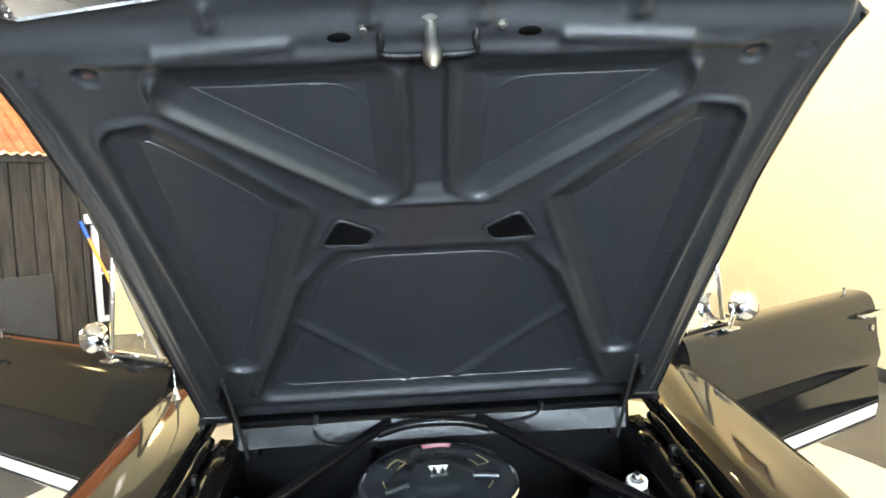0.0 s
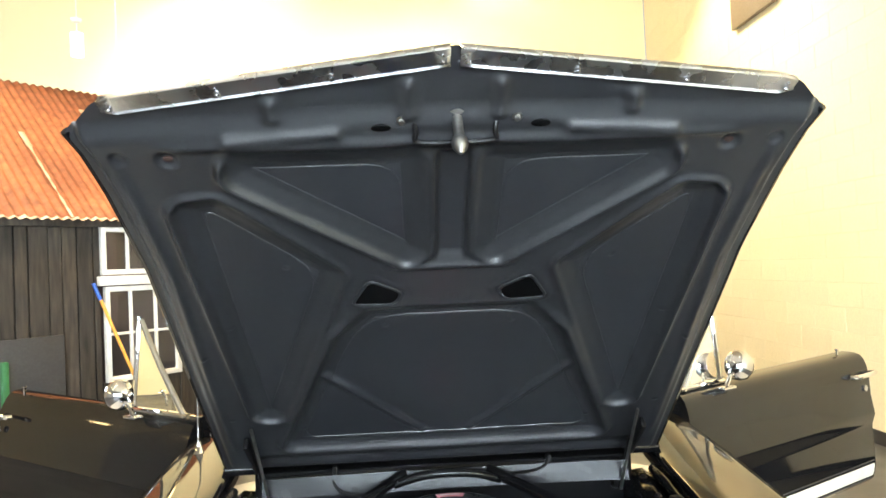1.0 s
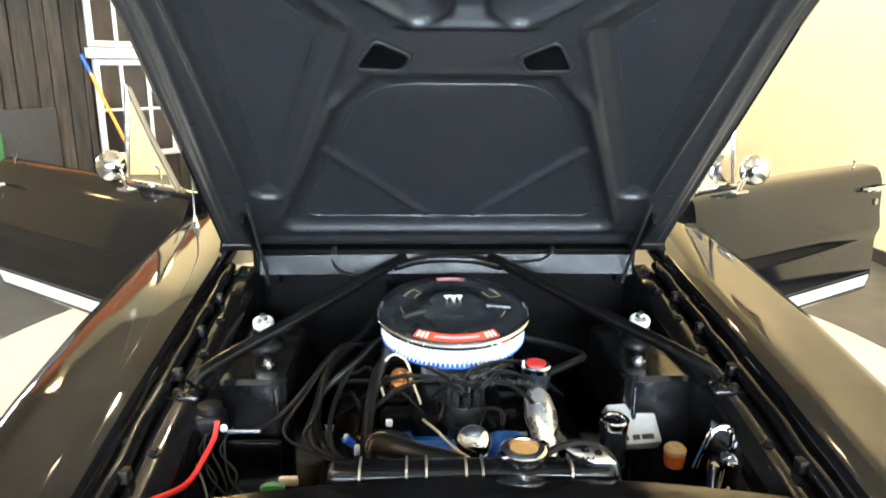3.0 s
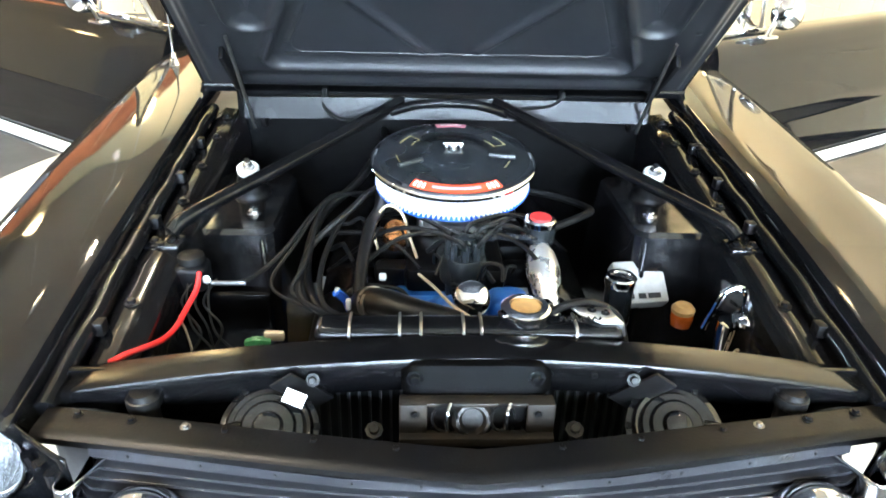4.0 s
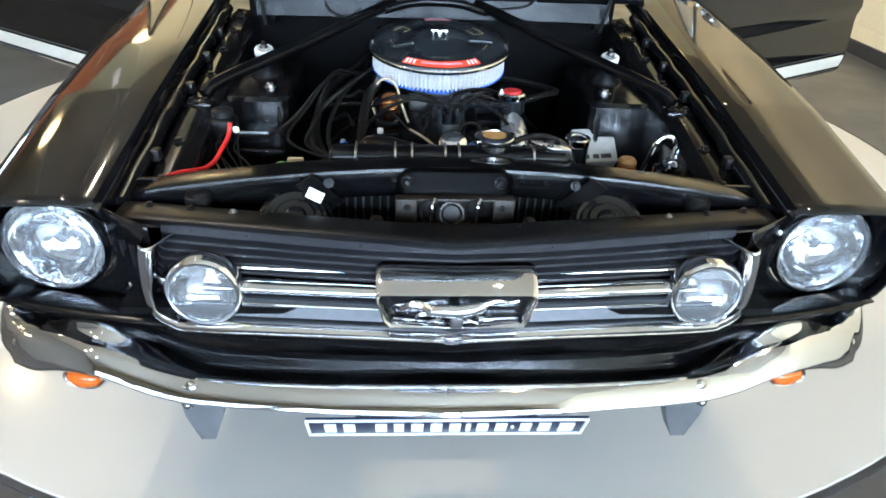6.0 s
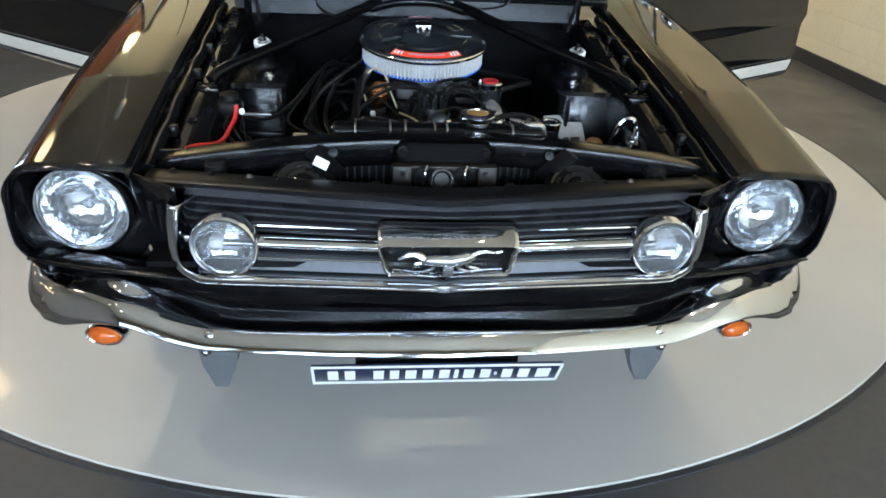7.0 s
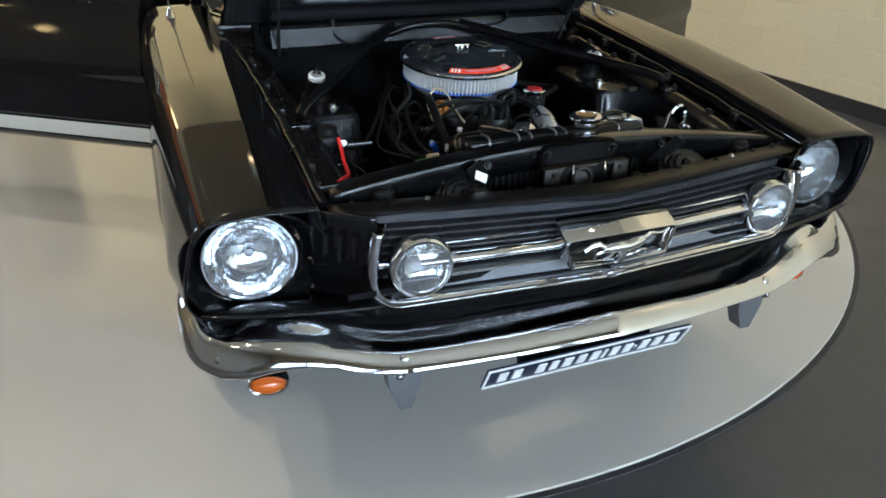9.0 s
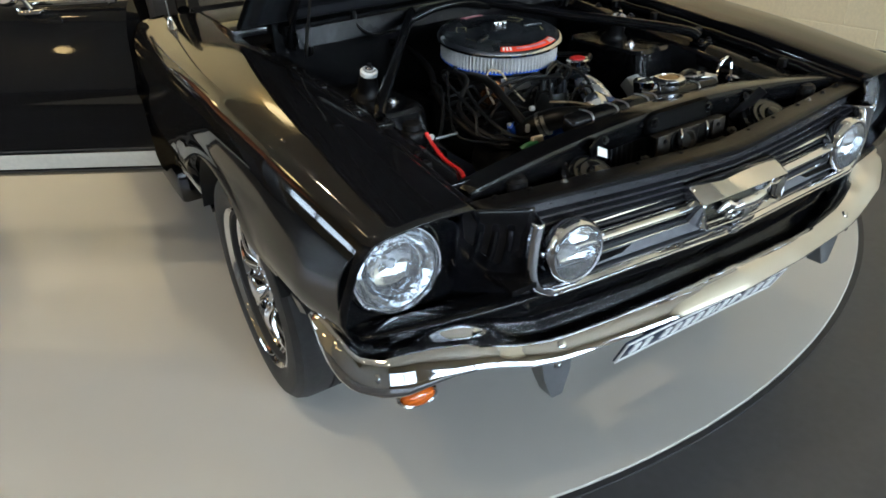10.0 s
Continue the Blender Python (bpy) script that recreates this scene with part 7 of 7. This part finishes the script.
for px, py, pz, r, words in ((-2.36, 4.92, 2.6, 0.13, "warm glowing globe lamp on a white cord"), (-4.1, 5.0, 3.75, 0.17, "large warm globe lamp above the shed roof"), (-6.5, 1.65, 2.9, 0.11, "warm globe lamp hanging along the dark wall"),
                             (-6.5, 0.95, 2.1, 0.08, "warm globe lamp hanging along the dark wall"), (-6.3, 2.6, 2.3, 0.08, "warm globe lamp hanging along the dark wall"), (-6.5, -0.2, 2.5, 0.09, "warm globe lamp hanging along the dark wall")):
    globe = thing("pendant_lamp", words, "lamp", at=(px, py, ROOM_H))
    LD = pz - ROOM_H
    part("cord", tube([(0, 0, 0), (0, 0, LD / 2), (0, 0, LD + r)], 0.004, 6, 1), WHITE, globe)
    part("socket", lathe([(0.03, LD + r - 0.02), (0.035, LD + r + 0.03), (0.0001, LD + r + 0.06)], 14), WHITE, globe)
    part("globe", lathe([(max(r * math.sin(math.pi * k / 12), 0.0001), LD - r * math.cos(math.pi * k / 12)) for k in range(13)], 24), GLOBE, globe)
dome = thing("ceiling_lamp", "round warm glowing ceiling lamp close to the back wall", "lamp", at=(1.3, 8.45, ROOM_H))
part("base", lathe([(0.2, -0.03), (0.2, 0.0), (0.0001, 0.0)], 28), WHITE, dome)
part("diffuser", lathe([(0.0001, -0.44), (0.15, -0.42), (0.25, -0.34), (0.27, -0.24), (0.2, -0.03)], 28), DOME, dome)
for eye, target, power in SPOTS:
    spot = thing("ceiling_spot", "small ceiling spotlight with a warm bulb on a rod", "lamp", "ceiling spots", at=(eye[0], eye[1], ROOM_H))
    m = Matrix.Translation((0, 0, eye[2] - ROOM_H)) @ (look((0, 0, 0), Vector(target) - Vector(eye)) @ Matrix.Rotation(radians(180), 4, "Y"))
    part("can", lathe([(0.09, -0.2), (0.09, -0.0), (0.085, 0.0), (0.085, -0.12), (0.0001, -0.12)], 20, m), WHITE, spot)
    part("bulb", lathe([(0.080, -0.08), (0.082, -0.02), (0.07, 0.015), (0.042, 0.032), (0.0001, 0.038)], 18, m), GLOW, spot)
    part("rod", tube([(0, 0, 0), m @ Vector((0, 0, -0.14))], 0.012, 8, 1), SLATE, spot)

# block wall: courses laid with recessed joints
BH, BL = 0.2, 0.44


def block_mesh(length, height):
    bm = box((0, 0, 0), (0.010, length - 0.006, height - 0.006), 0.002, None, 1)
    me = bpy.data.meshes.new("block")
    bm.to_mesh(me)
    bm.free()
    me.materials.append(BLOCK)
    return me


BLOCK_ME = block_mesh(BL, BH)
rest = bmesh.new()
for r in range(int(ROOM_H / BH)):
    y = ROOM_S + (BL / 2 if r % 2 else BL)
    while y < ROOM_N - BL / 2:
        at = (ROOM_E + 0.0120, y, BH * (r + 0.5))
        if r < 11 and 1.2 < y < 8.2:
            ob = new("block", BLOCK_ME)
            ob.location = at
            ob.parent = wall_east
        else:
            add_box(rest, at, (0.010, BL - 0.006, BH - 0.006))
        y += BL
tagged(part("more_blocks", rest, BLOCK, wall_east, smooth=0), kind="stuff")
